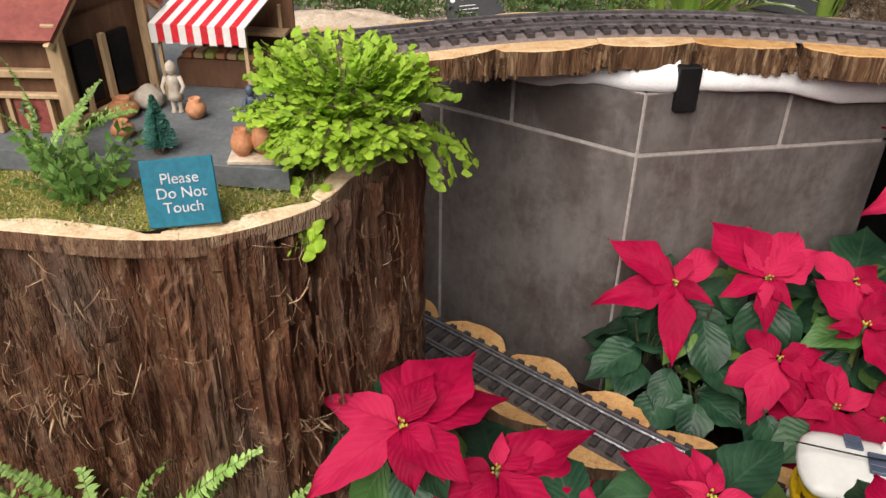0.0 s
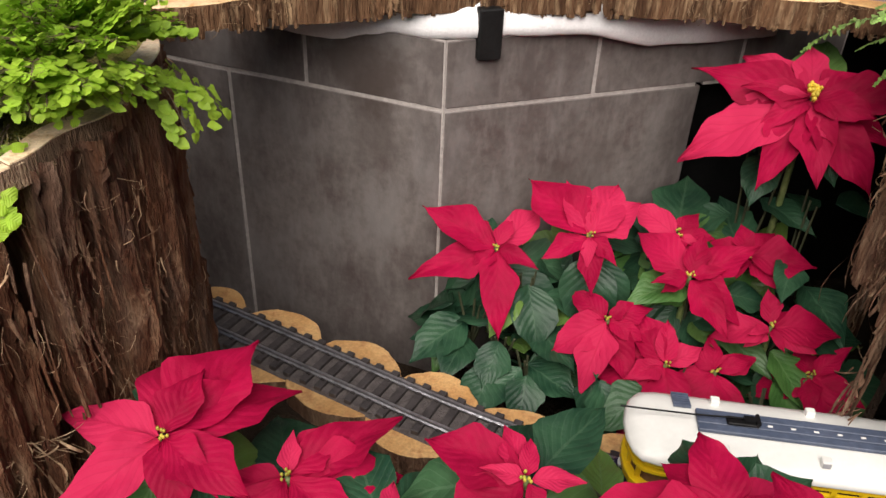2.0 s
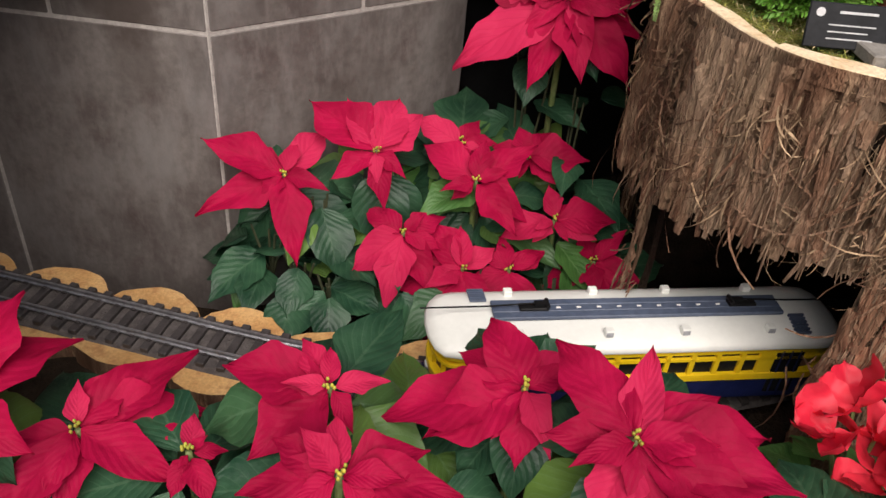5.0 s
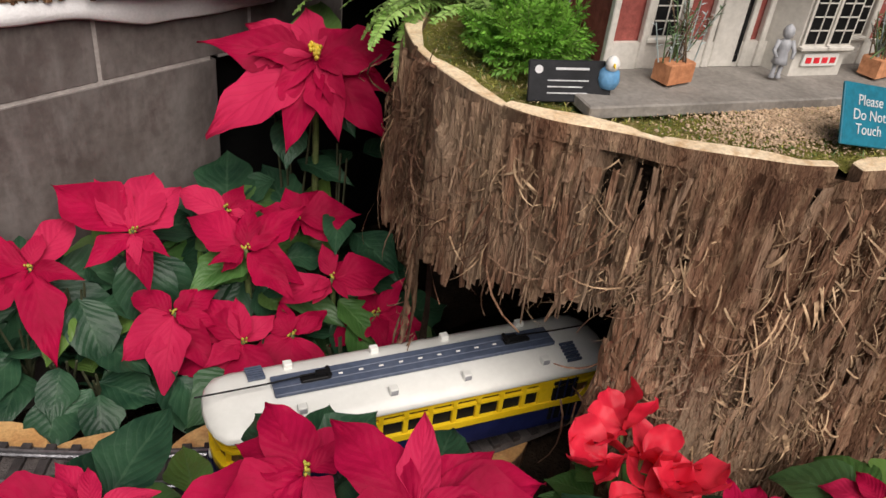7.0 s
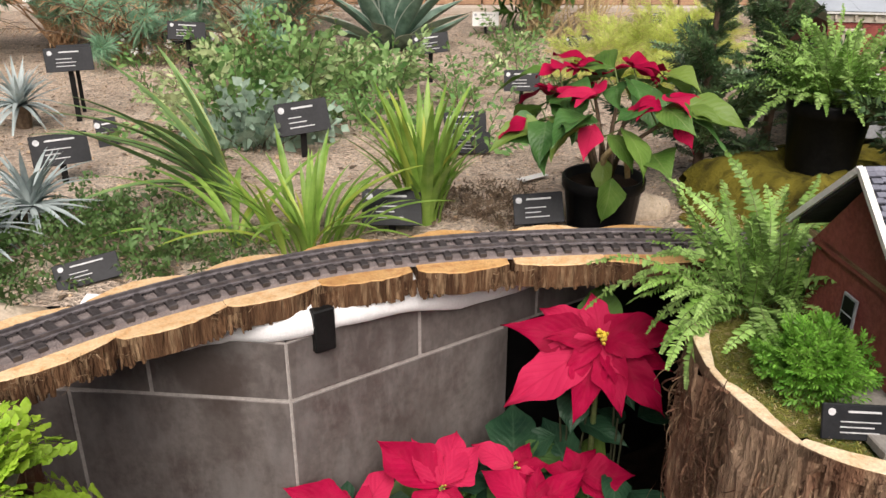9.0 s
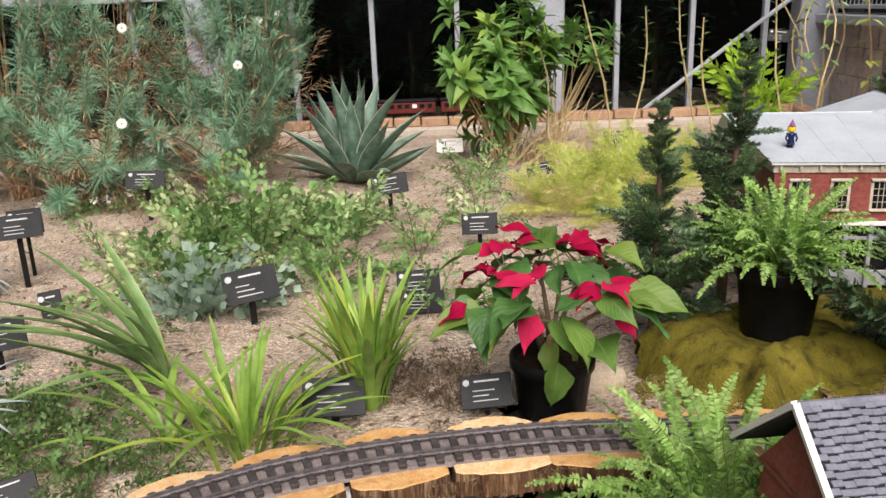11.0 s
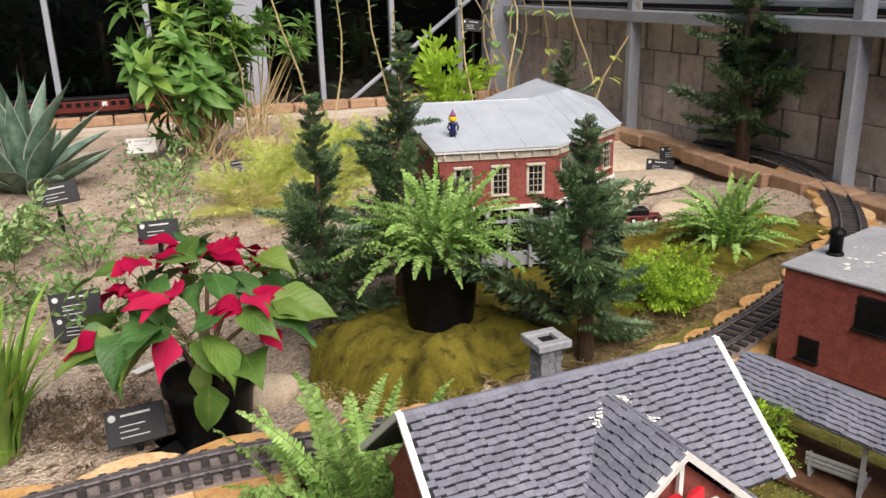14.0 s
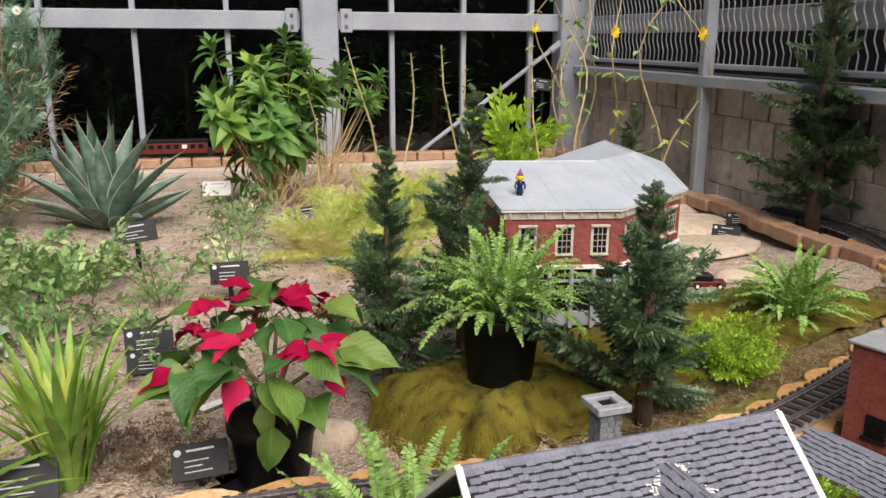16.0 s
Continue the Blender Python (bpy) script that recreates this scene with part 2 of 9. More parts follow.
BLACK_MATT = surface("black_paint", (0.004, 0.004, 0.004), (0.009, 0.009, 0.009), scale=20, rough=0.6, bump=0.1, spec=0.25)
WHITE = surface("white_paint", (0.74, 0.73, 0.70), (0.82, 0.81, 0.78), scale=20, rough=0.55, bump=0.1, vary=0.03, grain_amount=0.05)
# White trim with the shade under the depot eave put into its colour
SHADED_TRIM = surface("shaded_white_trim", (0.50, 0.48, 0.43), (0.60, 0.575, 0.52), scale=20, rough=0.6, bump=0.1, vary=0.05, grain_amount=0.08)
PORCH = surface("brown_grey_deck", (0.165, 0.152, 0.135), (0.235, 0.218, 0.195), scale=18, rough=0.8, bump=0.3)
CREAM = surface("cream_roof_paint", (0.70, 0.71, 0.67), (0.76, 0.77, 0.73), scale=24, rough=0.35, bump=0.03, vary=0.02, grain_amount=0.02)
YELLOW = surface("yellow_paint", (0.78, 0.52, 0.01), (0.84, 0.58, 0.02), scale=30, rough=0.35, bump=0.05, vary=0.03, grain_amount=0.04)
NAVY = surface("navy_paint", (0.008, 0.012, 0.055), (0.014, 0.02, 0.085), scale=30, rough=0.3, bump=0.05, vary=0.03)
BLUE_GREY = surface("blue_grey_paint", (0.055, 0.075, 0.12), (0.08, 0.10, 0.15), scale=30, rough=0.5, bump=0.1, vary=0.05)
PURPLE = surface("purple_felt", (0.20, 0.05, 0.16), (0.28, 0.08, 0.22), scale=60, rough=0.8)
TOY_BLUE = surface("light_blue_paint", (0.10, 0.28, 0.50), (0.16, 0.36, 0.58), scale=60, rough=0.6)
TEAL = surface("teal_card", (0.006, 0.135, 0.20), (0.008, 0.155, 0.23), scale=20, rough=0.5, bump=0.05, vary=0.03)
SLATE = surface("grey_shingle", (0.155, 0.162, 0.205), (0.215, 0.222, 0.275), scale=30, fine=260, rough=0.7, bump=0.3, vary=0.10)
# Near-black deck shows between shingles in place of the courses' shadow lines
ROOF_DECK = surface("shadow_line_deck", (0.018, 0.018, 0.022), (0.03, 0.03, 0.036), scale=30, rough=0.9)
METAL_ROOF = surface("pale_tin_roof", (0.41, 0.455, 0.51), (0.48, 0.53, 0.585), scale=16, rough=0.5, metal=0.1, bump=0.06, vary=0.03, grain_amount=0.04)
BRICK_RED = surface("red_brick_paint", (0.25, 0.058, 0.046), (0.32, 0.085, 0.068), scale=40, rough=0.8, bump=0.2, vary=0.10)
DEEP_RED = surface("deep_red_paint", (0.10, 0.014, 0.012), (0.14, 0.022, 0.018), scale=30, rough=0.4, bump=0.05)
MORTAR = surface("red_mortar", (0.19, 0.065, 0.055), (0.25, 0.09, 0.075), scale=40, rough=0.9)
TAN = surface("tan_stone_paint", (0.48, 0.42, 0.34), (0.58, 0.52, 0.43), scale=30, rough=0.7, bump=0.2)
GREY_BRICK = surface("grey_chimney_stone", (0.16, 0.165, 0.18), (0.24, 0.245, 0.26), scale=40, rough=0.8, bump=0.3, vary=0.2)
GREY_TRIM = surface("grey_paint", (0.30, 0.31, 0.33), (0.38, 0.39, 0.41), scale=12, rough=0.5, bump=0.1, vary=0.04)
STEEL_PAINT = surface("blue_grey_frame_paint", (0.29, 0.31, 0.36), (0.37, 0.395, 0.44), scale=4, rough=0.45, bump=0.1, vary=0.03)
BLOCK = surface("grey_brown_block", (0.39, 0.34, 0.315), (0.52, 0.46, 0.43), (0.28, 0.235, 0.22), scale=6, fine=110, rough=0.85, bump=0.4, vary=0.18)
BOUNCE_RENDER = surface("pale_bounce_render", (0.62, 0.60, 0.56), (0.70, 0.68, 0.64), scale=3, rough=0.9, bump=0.2)
JOINT = surface("dark_joint", (0.035, 0.03, 0.028), (0.05, 0.045, 0.04), scale=20, rough=0.9)
BRICK_LEDGE = surface("tan_brick", (0.34, 0.20, 0.12), (0.46, 0.30, 0.19), scale=20, rough=0.85, bump=0.4, vary=0.2)
CONCRETE = surface("pale_concrete", (0.42, 0.36, 0.30), (0.52, 0.46, 0.39), scale=8, fine=150, rough=0.85, bump=0.3)
PALE_STONE = surface("pale_sandstone", (0.52, 0.42, 0.31), (0.64, 0.54, 0.42), (0.42, 0.32, 0.22), scale=12, fine=180, rough=0.9, bump=0.5)
TERRACOTTA = surface("terracotta", (0.42, 0.17, 0.075), (0.55, 0.26, 0.13), scale=40, rough=0.75, bump=0.2)
DARK_WOOD = surface("dark_stained_wood", (0.10, 0.045, 0.022), (0.17, 0.085, 0.045), scale=30, rough=0.7, bump=0.3, stretch=(1, 1, 0.3))
PALE_WOOD = surface("pale_wood", (0.42, 0.28, 0.15), (0.55, 0.39, 0.23), scale=30, rough=0.75, bump=0.3, stretch=(1, 1, 0.3))
RED_CLOTH = surface("red_cloth", (0.55, 0.012, 0.02), (0.66, 0.02, 0.035), scale=30, rough=0.8, bump=0.2)
RED_SHINGLE = surface("red_brown_roof", (0.22, 0.05, 0.04), (0.30, 0.08, 0.06), scale=30, rough=0.75, bump=0.3)
GREY_FLOOR = surface("grey_deck", (0.12, 0.135, 0.145), (0.17, 0.185, 0.19), scale=18, rough=0.7, bump=0.2)
STEM_GREEN = surface("green_stem", (0.12, 0.17, 0.05), (0.18, 0.22, 0.08), scale=40, rough=0.6)
STEM_BROWN = surface("brown_twig", (0.10, 0.065, 0.04), (0.17, 0.12, 0.075), scale=40, rough=0.85)
STEM_DARK = surface("dark_green_stem", (0.03, 0.035, 0.015), (0.05, 0.055, 0.025), scale=40, rough=0.7)
STEM_RUST = surface("rusty_twig", (0.36, 0.20, 0.10), (0.55, 0.36, 0.20), scale=40, rough=0.85, vary=0.3)
STEM_STRAW = surface("straw_stem", (0.44, 0.33, 0.17), (0.56, 0.44, 0.25), scale=40, rough=0.8, vary=0.25)
TRUNK = surface("conifer_trunk", (0.075, 0.045, 0.03), (0.15, 0.095, 0.065), scale=30, fine=200, rough=0.9, bump=0.8, stretch=(1, 1, 0.3))
YELLOW_EYE = surface("yellow_cyathia", (0.70, 0.48, 0.03), (0.78, 0.60, 0.08), scale=90, rough=0.6, vary=0.25)
GREEN_EYE = surface("yellow_green_cyathia", (0.30, 0.32, 0.04), (0.50, 0.42, 0.06), scale=90, rough=0.6, vary=0.25)
PETAL_WHITE = surface("white_petal", (0.80, 0.79, 0.76), (0.86, 0.85, 0.82), scale=60, rough=0.6)
FLOOR = surface("grey_paving", (0.10, 0.095, 0.09), (0.15, 0.145, 0.135), scale=4, rough=0.8, bump=0.2)
# Near black puts the room's dimness into the colour
ROOM_SHADE = surface("painted_room_shade", (0.003, 0.003, 0.003), (0.010, 0.008, 0.007), scale=2.5, fine=30, rough=0.9)
CARD_WHITE = surface("white_print", (0.52, 0.53, 0.54), (0.60, 0.60, 0.61), scale=20, rough=0.6, vary=0.02)
SKIN_TONE = surface("matt_resin", (0.45, 0.36, 0.30), (0.55, 0.46, 0.38), scale=60, rough=0.7)
BRACT = leafy("red_bract", (0.285, 0.003, 0.034), (0.415, 0.005, 0.054), (0.26, 0.001, 0.025), edge=(0.46, 0.02, 0.075), rough=0.6, veins=8, vary=0.20, trans=0.2, vein_amount=0.28, spec=0.10, relief=0.28)
CYCLAMEN = leafy("scarlet_petal", (0.675, 0.016, 0.047), (0.800, 0.047, 0.081), (0.743, 0.014, 0.020), rough=0.45, veins=3, vary=0.10, trans=0.3, vein_amount=0.0, spec=0.3, relief=0.04)
LEAF_DARK = leafy("dark_poinsettia_leaf", (0.012, 0.044, 0.024), (0.034, 0.092, 0.046), (0.13, 0.22, 0.13), edge=(0.09, 0.16, 0.03), rough=0.38, veins=8, vary=0.35, trans=0.12, vein_amount=0.2, spec=0.3)
LEAF_LIGHT = leafy("light_poinsettia_leaf", (0.085, 0.185, 0.030), (0.15, 0.27, 0.055), (0.27, 0.36, 0.13), edge=(0.25, 0.30, 0.05), rough=0.45, veins=9, vary=0.25, trans=0.25)
LEAF_MID = leafy("mid_green_leaf", (0.045, 0.13, 0.028), (0.085, 0.20, 0.05), (0.17, 0.27, 0.11), edge=(0.15, 0.22, 0.04), rough=0.45, veins=9, vary=0.25, trans=0.22)
LEAF_BROAD = leafy("broad_shrub_leaf", (0.09, 0.22, 0.04), (0.19, 0.36, 0.085), (0.26, 0.40, 0.15), edge=(0.24, 0.36, 0.06), rough=0.42, veins=8, vary=0.3, trans=0.25)
LEAF_LIME = leafy("lime_leaflet", (0.27, 0.48, 0.03), (0.43, 0.62, 0.06), (0.42, 0.58, 0.12), rough=0.5, veins=5, vary=0.22, trans=0.3, vein_amount=0.2)
LEAF_YOUNG = leafy("young_green_leaf", (0.11, 0.26, 0.05), (0.23, 0.42, 0.10), (0.3, 0.45, 0.15), rough=0.5, veins=6, vary=0.3, trans=0.22, vein_amount=0.2)
LEAF_FERN = leafy("fern_pinna", (0.19, 0.37, 0.06), (0.38, 0.57, 0.18), (0.36, 0.5, 0.2), rough=0.45, veins=14, vary=0.34, trans=0.25, vein_amount=0.1)
LEAF_NEEDLE = leafy("dark_needle", (0.022, 0.060, 0.024), (0.15, 0.245, 0.105), (0.162, 0.257, 0.162), rough=0.30, veins=1, vary=0.5, trans=0.1, vein_amount=0.1, spec=0.6)
LEAF_BLADE = leafy("strap_blade", (0.15, 0.29, 0.04), (0.30, 0.46, 0.09), (0.32, 0.46, 0.14), edge=(0.38, 0.40, 0.06), rough=0.4, veins=1, vary=0.22, trans=0.25, vein_amount=0.3)
LEAF_FLAX = leafy("flax_blade", (0.11, 0.22, 0.07), (0.21, 0.33, 0.12), (0.22, 0.34, 0.16), rough=0.4, veins=1, vary=0.25, trans=0.15, vein_amount=0.3, margin=(0.42, 0.43, 0.13))
LEAF_AGAVE = leafy("blue_green_agave", (0.06, 0.115, 0.08), (0.16, 0.25, 0.185), (0.24, 0.32, 0.28), rough=0.5, veins=1, vary=0.16, trans=0.03, vein_amount=0.1, margin=(0.42, 0.47, 0.40))
LEAF_GREY = leafy("grey_green_feather", (0.13, 0.29, 0.165), (0.29, 0.46, 0.30), (0.3, 0.42, 0.32), rough=0.6, veins=1, vary=0.25, trans=0.15, vein_amount=0.1)
LEAF_SILVER = leafy("silver_blade", (0.30, 0.36, 0.36), (0.44, 0.50, 0.49), (0.5, 0.55, 0.55), rough=0.6, veins=1, vary=0.15, trans=0.05, vein_amount=0.1)
LEAF_SAGE = leafy("sage_leaf", (0.22, 0.33, 0.24), (0.36, 0.47, 0.37), (0.45, 0.55, 0.46), rough=0.6, veins=6, vary=0.2, trans=0.15, vein_amount=0.2)
LEAF_SHRUB = leafy("shrub_leaf", (0.10, 0.25, 0.06), (0.26, 0.42, 0.14), (0.40, 0.5, 0.25), edge=(0.44, 0.50, 0.26), rough=0.5, veins=7, vary=0.35, trans=0.2)
LEAF_YELLOW = leafy("yellow_green_sprig", (0.56, 0.66, 0.13), (0.70, 0.76, 0.25), (0.6, 0.65, 0.25), edge=(0.62, 0.52, 0.30), rough=0.6, veins=1, vary=0.25, trans=0.4, vein_amount=0.1)
LEAF_BRIGHT = leafy("vivid_green_sprig", (0.13, 0.34, 0.035), (0.25, 0.50, 0.07), (0.3, 0.5, 0.12), rough=0.5, veins=1, vary=0.3, trans=0.25, vein_amount=0.1)
LEAF_MOSS = leafy("moss_sprig", (0.27, 0.28, 0.05), (0.45, 0.43, 0.10), (0.4, 0.4, 0.14), rough=0.7, veins=1, vary=0.3, trans=0.15, vein_amount=0.1)
LEAF_CYPRESS = leafy("bright_green_sprig", (0.06, 0.13, 0.03), (0.13, 0.22, 0.07), (0.2, 0.4, 0.08), rough=0.5, veins=1, vary=0.3, trans=0.2, vein_amount=0.1)
# Dark tint added to the glass so the room behind reads unlit
PANE = glass_mat("window_pane", (0.40, 0.43, 0.43))

# ---- building helpers ----
rnd = random.Random(7)


class Shape:
    """Vertices, faces and leaf coordinates of one mesh."""

    def __init__(self):
        self.v, self.f, self.uv, self.mi = [], [], {}, []

    def face(self, idx, uv=None, mi=0):
        if uv:
            self.uv[len(self.f)] = uv
        self.f.append(tuple(idx))
        self.mi.append(mi)

    def box(self, c, s, rz=0.0, m=None, ch=0.0, mi=0):
        """A box with chamfered edges: centre, size, turn."""
        hx, hy, hz = s[0] / 2, s[1] / 2, s[2] / 2
        ch = min(ch, hx * 0.8, hy * 0.8, hz * 0.8)
        cr, sr = math.cos(rz), math.sin(rz)

        def put(x, y, z):
            p = (c[0] + x * cr - y * sr, c[1] + x * sr + y * cr, c[2] + z)
            if m is not None:
                p = tuple(m @ Vector(p))
            self.v.append(p)
            return len(self.v) - 1
        if ch <= 0:
            i = [put(x, y, z) for z in (-hz, hz) for x, y in ((-hx, -hy), (hx, -hy), (hx, hy), (-hx, hy))]
            for q in ((3, 2, 1, 0), (4, 5, 6, 7), (0, 1, 5, 4), (1, 2, 6, 5), (2, 3, 7, 6), (3, 0, 4, 7)):
                self.face([i[k] for k in q], mi=mi)
            return self
        rings = []
        for z, d in ((-hz, ch), (-hz + ch, 0), (hz - ch, 0), (hz, ch)):
            x, y = hx - d, hy - d
            k = ch
            rings.append([put(*q, z) for q in ((-x + k, -y), (x - k, -y), (x, -y + k), (x, y - k), (x - k, y), (-x + k, y), (-x, y - k), (-x, -y + k))])
        self.face(rings[0][::-1], mi=mi)
        self.face(rings[3], mi=mi)
        for a, b in zip(rings, rings[1:]):
            for k in range(8):
                self.face((a[k], a[(k + 1) % 8], b[(k + 1) % 8], b[k]), mi=mi)
        return self

    def tube(self, pts, radii, n=6, mi=0, cap=True):
        pts = [Vector(p) for p in pts]
        if isinstance(radii, (int, float)):
            radii = [radii] * len(pts)
        base = len(self.v)
        for i, p in enumerate(pts):
            d = (pts[min(i + 1, len(pts) - 1)] - pts[max(i - 1, 0)]).normalized()
            a = d.orthogonal().normalized() if i == 0 else (a - d * a.dot(d)).normalized()
            b = d.cross(a)
            for k in range(n):
                w = 2 * math.pi * k / n
                self.v.append(tuple(p + (a * math.cos(w) + b * math.sin(w)) * radii[i]))
        for i in range(len(pts) - 1):
            for k in range(n):
                q = base + i * n
                self.face((q + k, q + (k + 1) % n, q + n + (k + 1) % n, q + n + k), mi=mi)
        if cap:
            self.face([base + k for k in range(n)][::-1], mi=mi)
            self.face([base + (len(pts) - 1) * n + k for k in range(n)], mi=mi)
        return self

    def lathe(self, prof, n=20, c=(0, 0, 0), mi=0):
        base = len(self.v)
        for r, z in prof:
            for k in range(n):
                w = 2 * math.pi * k / n
                self.v.append((c[0] + r * math.cos(w), c[1] + r * math.sin(w), c[2] + z))
        for i in range(len(prof) - 1):
            for k in range(n):
                q = base + i * n
                self.face((q + k, q + (k + 1) % n, q + n + (k + 1) % n, q + n + k), mi=mi)
        self.face([base + k for k in range(n)][::-1], mi=mi)
        self.face([base + (len(prof) - 1) * n + k for k in range(n)], mi=mi)
        return self

    def prism(self, outline, z0, z1, mi_side=0, mi_top=0, ch=0.0):
        """An upright slab over an outline (counter-clockwise), with a chamfered top edge."""
        n, base = len(outline), len(self.v)
        cx, cy = sum(p[0] for p in outline) / n, sum(p[1] for p in outline) / n
        rings = [(z0, 0.0), (z1 - ch, 0.0), (z1, ch)] if ch else [(z0, 0.0), (z1, 0.0)]
        for z, d in rings:
            for x, y in outline:
                l = math.hypot(x - cx, y - cy) or 1
                self.v.append((x - (x - cx) / l * d, y - (y - cy) / l * d, z))
        for i in range(len(rings) - 1):
            for k in range(n):
                q = base + i * n
                self.face((q + k, q + (k + 1) % n, q + n + (k + 1) % n, q + n + k), mi=mi_side if i == 0 else mi_top)
        self.face([base + k for k in range(n)][::-1], mi=mi_side)
        self.face([base + (len(rings) - 1) * n + k for k in range(n)], mi=mi_top)
        return self

    def slab(self, corners, thick, mi=0):
        """A flat board: its corners (in order) and its thickness behind them."""
        c = [Vector(p) for p in corners]
        nrm = (c[1] - c[0]).cross(c[2] - c[0]).normalized() * thick
        n, base = len(c), len(self.v)
        self.v += [tuple(p) for p in c] + [tuple(p - nrm) for p in c]
        self.face([base + k for k in range(n)], mi=mi)
        self.face([base + n + k for k in range(n)][::-1], mi=mi)
        for k in range(n):
            self.face((base + (k + 1) % n, base + k, base + n + k, base + n + (k + 1) % n), mi=mi)
        return self

    def leaf(self, m, length, width, peak=0.42, droop=0.25, fold=0.25, wave=0.0, rows=6, cols=4, tip=1.0, lobes=0.0, seed=0, base_w=0.06, mi=0, crinkle=0.0):
        """A leaf from the origin of m along its x, its face along its z."""
        r = random.Random(seed)
        ph = r.uniform(0, 6.28)
        base = len(self.v)
        for i in range(rows + 1):
            t = i / rows
            if t < peak:
                w = math.sin(t / peak * math.pi / 2) ** 0.8
            else:
                w = math.cos((t - peak) / (1 - peak) * math.pi / 2) ** tip
            w = max(w, base_w * (1 - t)) * width / 2
            tooth = (1 + lobes * max(0, math.sin(t * 9.5 + ph)) ** 2, 1 + lobes * max(0, math.sin(t * 8.2 + ph * 1.7 + 1.1)) ** 2)
            ang = droop * t
            x = length * t * math.cos(ang * 0.55)
            z = -length * t * math.sin(ang * 0.75)
            for j in range(cols + 1):
                u = j / cols * 2 - 1
                zz = z + abs(u) * w * fold + wave * width * math.sin(t * 8 + ph + (2.2 if u > 0 else 0)) * abs(u) * 0.5
                if crinkle:
                    zz += crinkle * width * (noise.noise((t * 5.5, u * 2.2, seed * 3.1)) + 0.5 * noise.noise((t * 13, u * 5, seed * 3.1)))
                self.v.append(tuple(m @ Vector((x, u * w * tooth[u > 0], zz))))
        for i in range(rows):
            for j in range(cols):
                q = base + i * (cols + 1) + j
                k = (q, q + cols + 1, q + cols + 2, q + 1)
                self.face(k, [((j + b) / cols, (i + a) / rows) for a, b in ((0, 0), (1, 0), (1, 1), (0, 1))], mi=mi)
        return self

    def mesh(self, name, mats, smooth=False):
        me = bpy.data.meshes.new(name)
        me.from_pydata(self.v, [], self.f)
        for mt in (mats if isinstance(mats, (list, tuple)) else [mats]):
            me.materials.append(mt)
        if any(self.mi):
            me.polygons.foreach_set("material_index", self.mi)
        if self.uv:
            lay = me.uv_layers.new(name="UVMap")
            k = 0
            flat = [0.0] * (2 * len(me.loops))
            for i, f in enumerate(self.f):
                uv = self.uv.get(i)
                for j in range(len(f)):
                    if uv:
                        flat[2 * k], flat[2 * k + 1] = uv[j]
                    k += 1
            lay.data.foreach_set("uv", flat)
        if smooth:
            me.polygons.foreach_set("use_smooth", [True] * len(me.polygons))
        me.update()
        return me


def thing(name, label, category, at=(0, 0, 0), group="", rz=0.0, kind=""):
    ob = new(name)
    ob.empty_display_size = 0.02
    ob.matrix_basis = pose(*at, 0, 0, rz)
    return tagged(ob, label, category, group, kind)


def part(name, shape, mats, parent, label="", smooth=False, m=None, kind=""):
    me = shape if isinstance(shape, bpy.types.Mesh) else shape.mesh(name, mats, smooth)
    ob = new(name, me)
    ob.parent = parent
    if m is not None:
        ob.matrix_basis = m
    return tagged(ob, label, kind=kind)


def solo(name, shape, mats, label, category, kind="", smooth=False, group=""):
    return tagged(new(name, shape.mesh(name, mats, smooth)), label, category, group, kind)


def frame_of(origin, x_dir, up):
    """A pose at origin with its x along x_dir and its z as near as may be to up."""
    x = Vector(x_dir).normalized()
    z = Vector(up)
    z = z - x * z.dot(x)
    z = z.normalized() if z.length > 1e-5 else x.orthogonal().normalized()
    y = z.cross(x)
    return Matrix(((x.x, y.x, z.x, origin[0]), (x.y, y.y, z.y, origin[1]), (x.z, y.z, z.z, origin[2]), (0, 0, 0, 1)))


def smooth_line(pts, step):
    """A Catmull-Rom line through points of the plan, in even steps."""
    P = [Vector(p).to_3d() for p in pts]
    P = [P[0] * 2 - P[1]] + P + [P[-1] * 2 - P[-2]]
    dense = []
    for i in range(1, len(P) - 2):
        for k in range(40):
            t = k / 40
            a, b, c, d = P[i - 1:i + 3]
            dense.append(0.5 * (2 * b + (c - a) * t + (2 * a - 5 * b + 4 * c - d) * t * t + (3 * b - a - 3 * c + d) * t ** 3))
    dense.append(P[-2])
    out, acc = [dense[0]], 0.0
    for a, b in zip(dense, dense[1:]):
        acc += (b - a).length
        if acc >= step:
            out.append(b)
            acc = 0.0
    return out


def tangents(line):
    return [(line[min(i + 1, len(line) - 1)] - line[max(i - 1, 0)]).normalized() for i in range(len(line))]


def fbm(x, y, z=0.0, o=3):
    return noise.fractal((x, y, z), 1.0, 2.0, o)


# ---- floor of the hall and the lower bed ----
LOW, RAIL_LOW, TOP, RAIL_UP, GROUND = 0.235, 0.285, 0.75, 0.772, 0.69
solo("floor", Shape().box((1.5, 1.5, -0.03), (40, 40, 0.06)), FLOOR, "grey paved floor of the conservatory hall", "floor", "structure")


def height_sheet(x0, x1, y0, y1, step, inside, height):
    s = Shape()
    nx, ny = int((x1 - x0) / step) + 1, int((y1 - y0) / step) + 1
    idx = {}

    def vid(i, j):
        if (i, j) not in idx:
            x, y = x0 + i * step, y0 + j * step
            idx[i, j] = len(s.v)
            s.v.append((x, y, height(x, y)))
        return idx[i, j]
    for i in range(nx - 1):
        for j in range(ny - 1):
            if inside(x0 + (i + 0.5) * step, y0 + (j + 0.5) * step):
                s.face((vid(i, j), vid(i + 1, j), vid(i + 1, j + 1), vid(i, j + 1)))
    return s


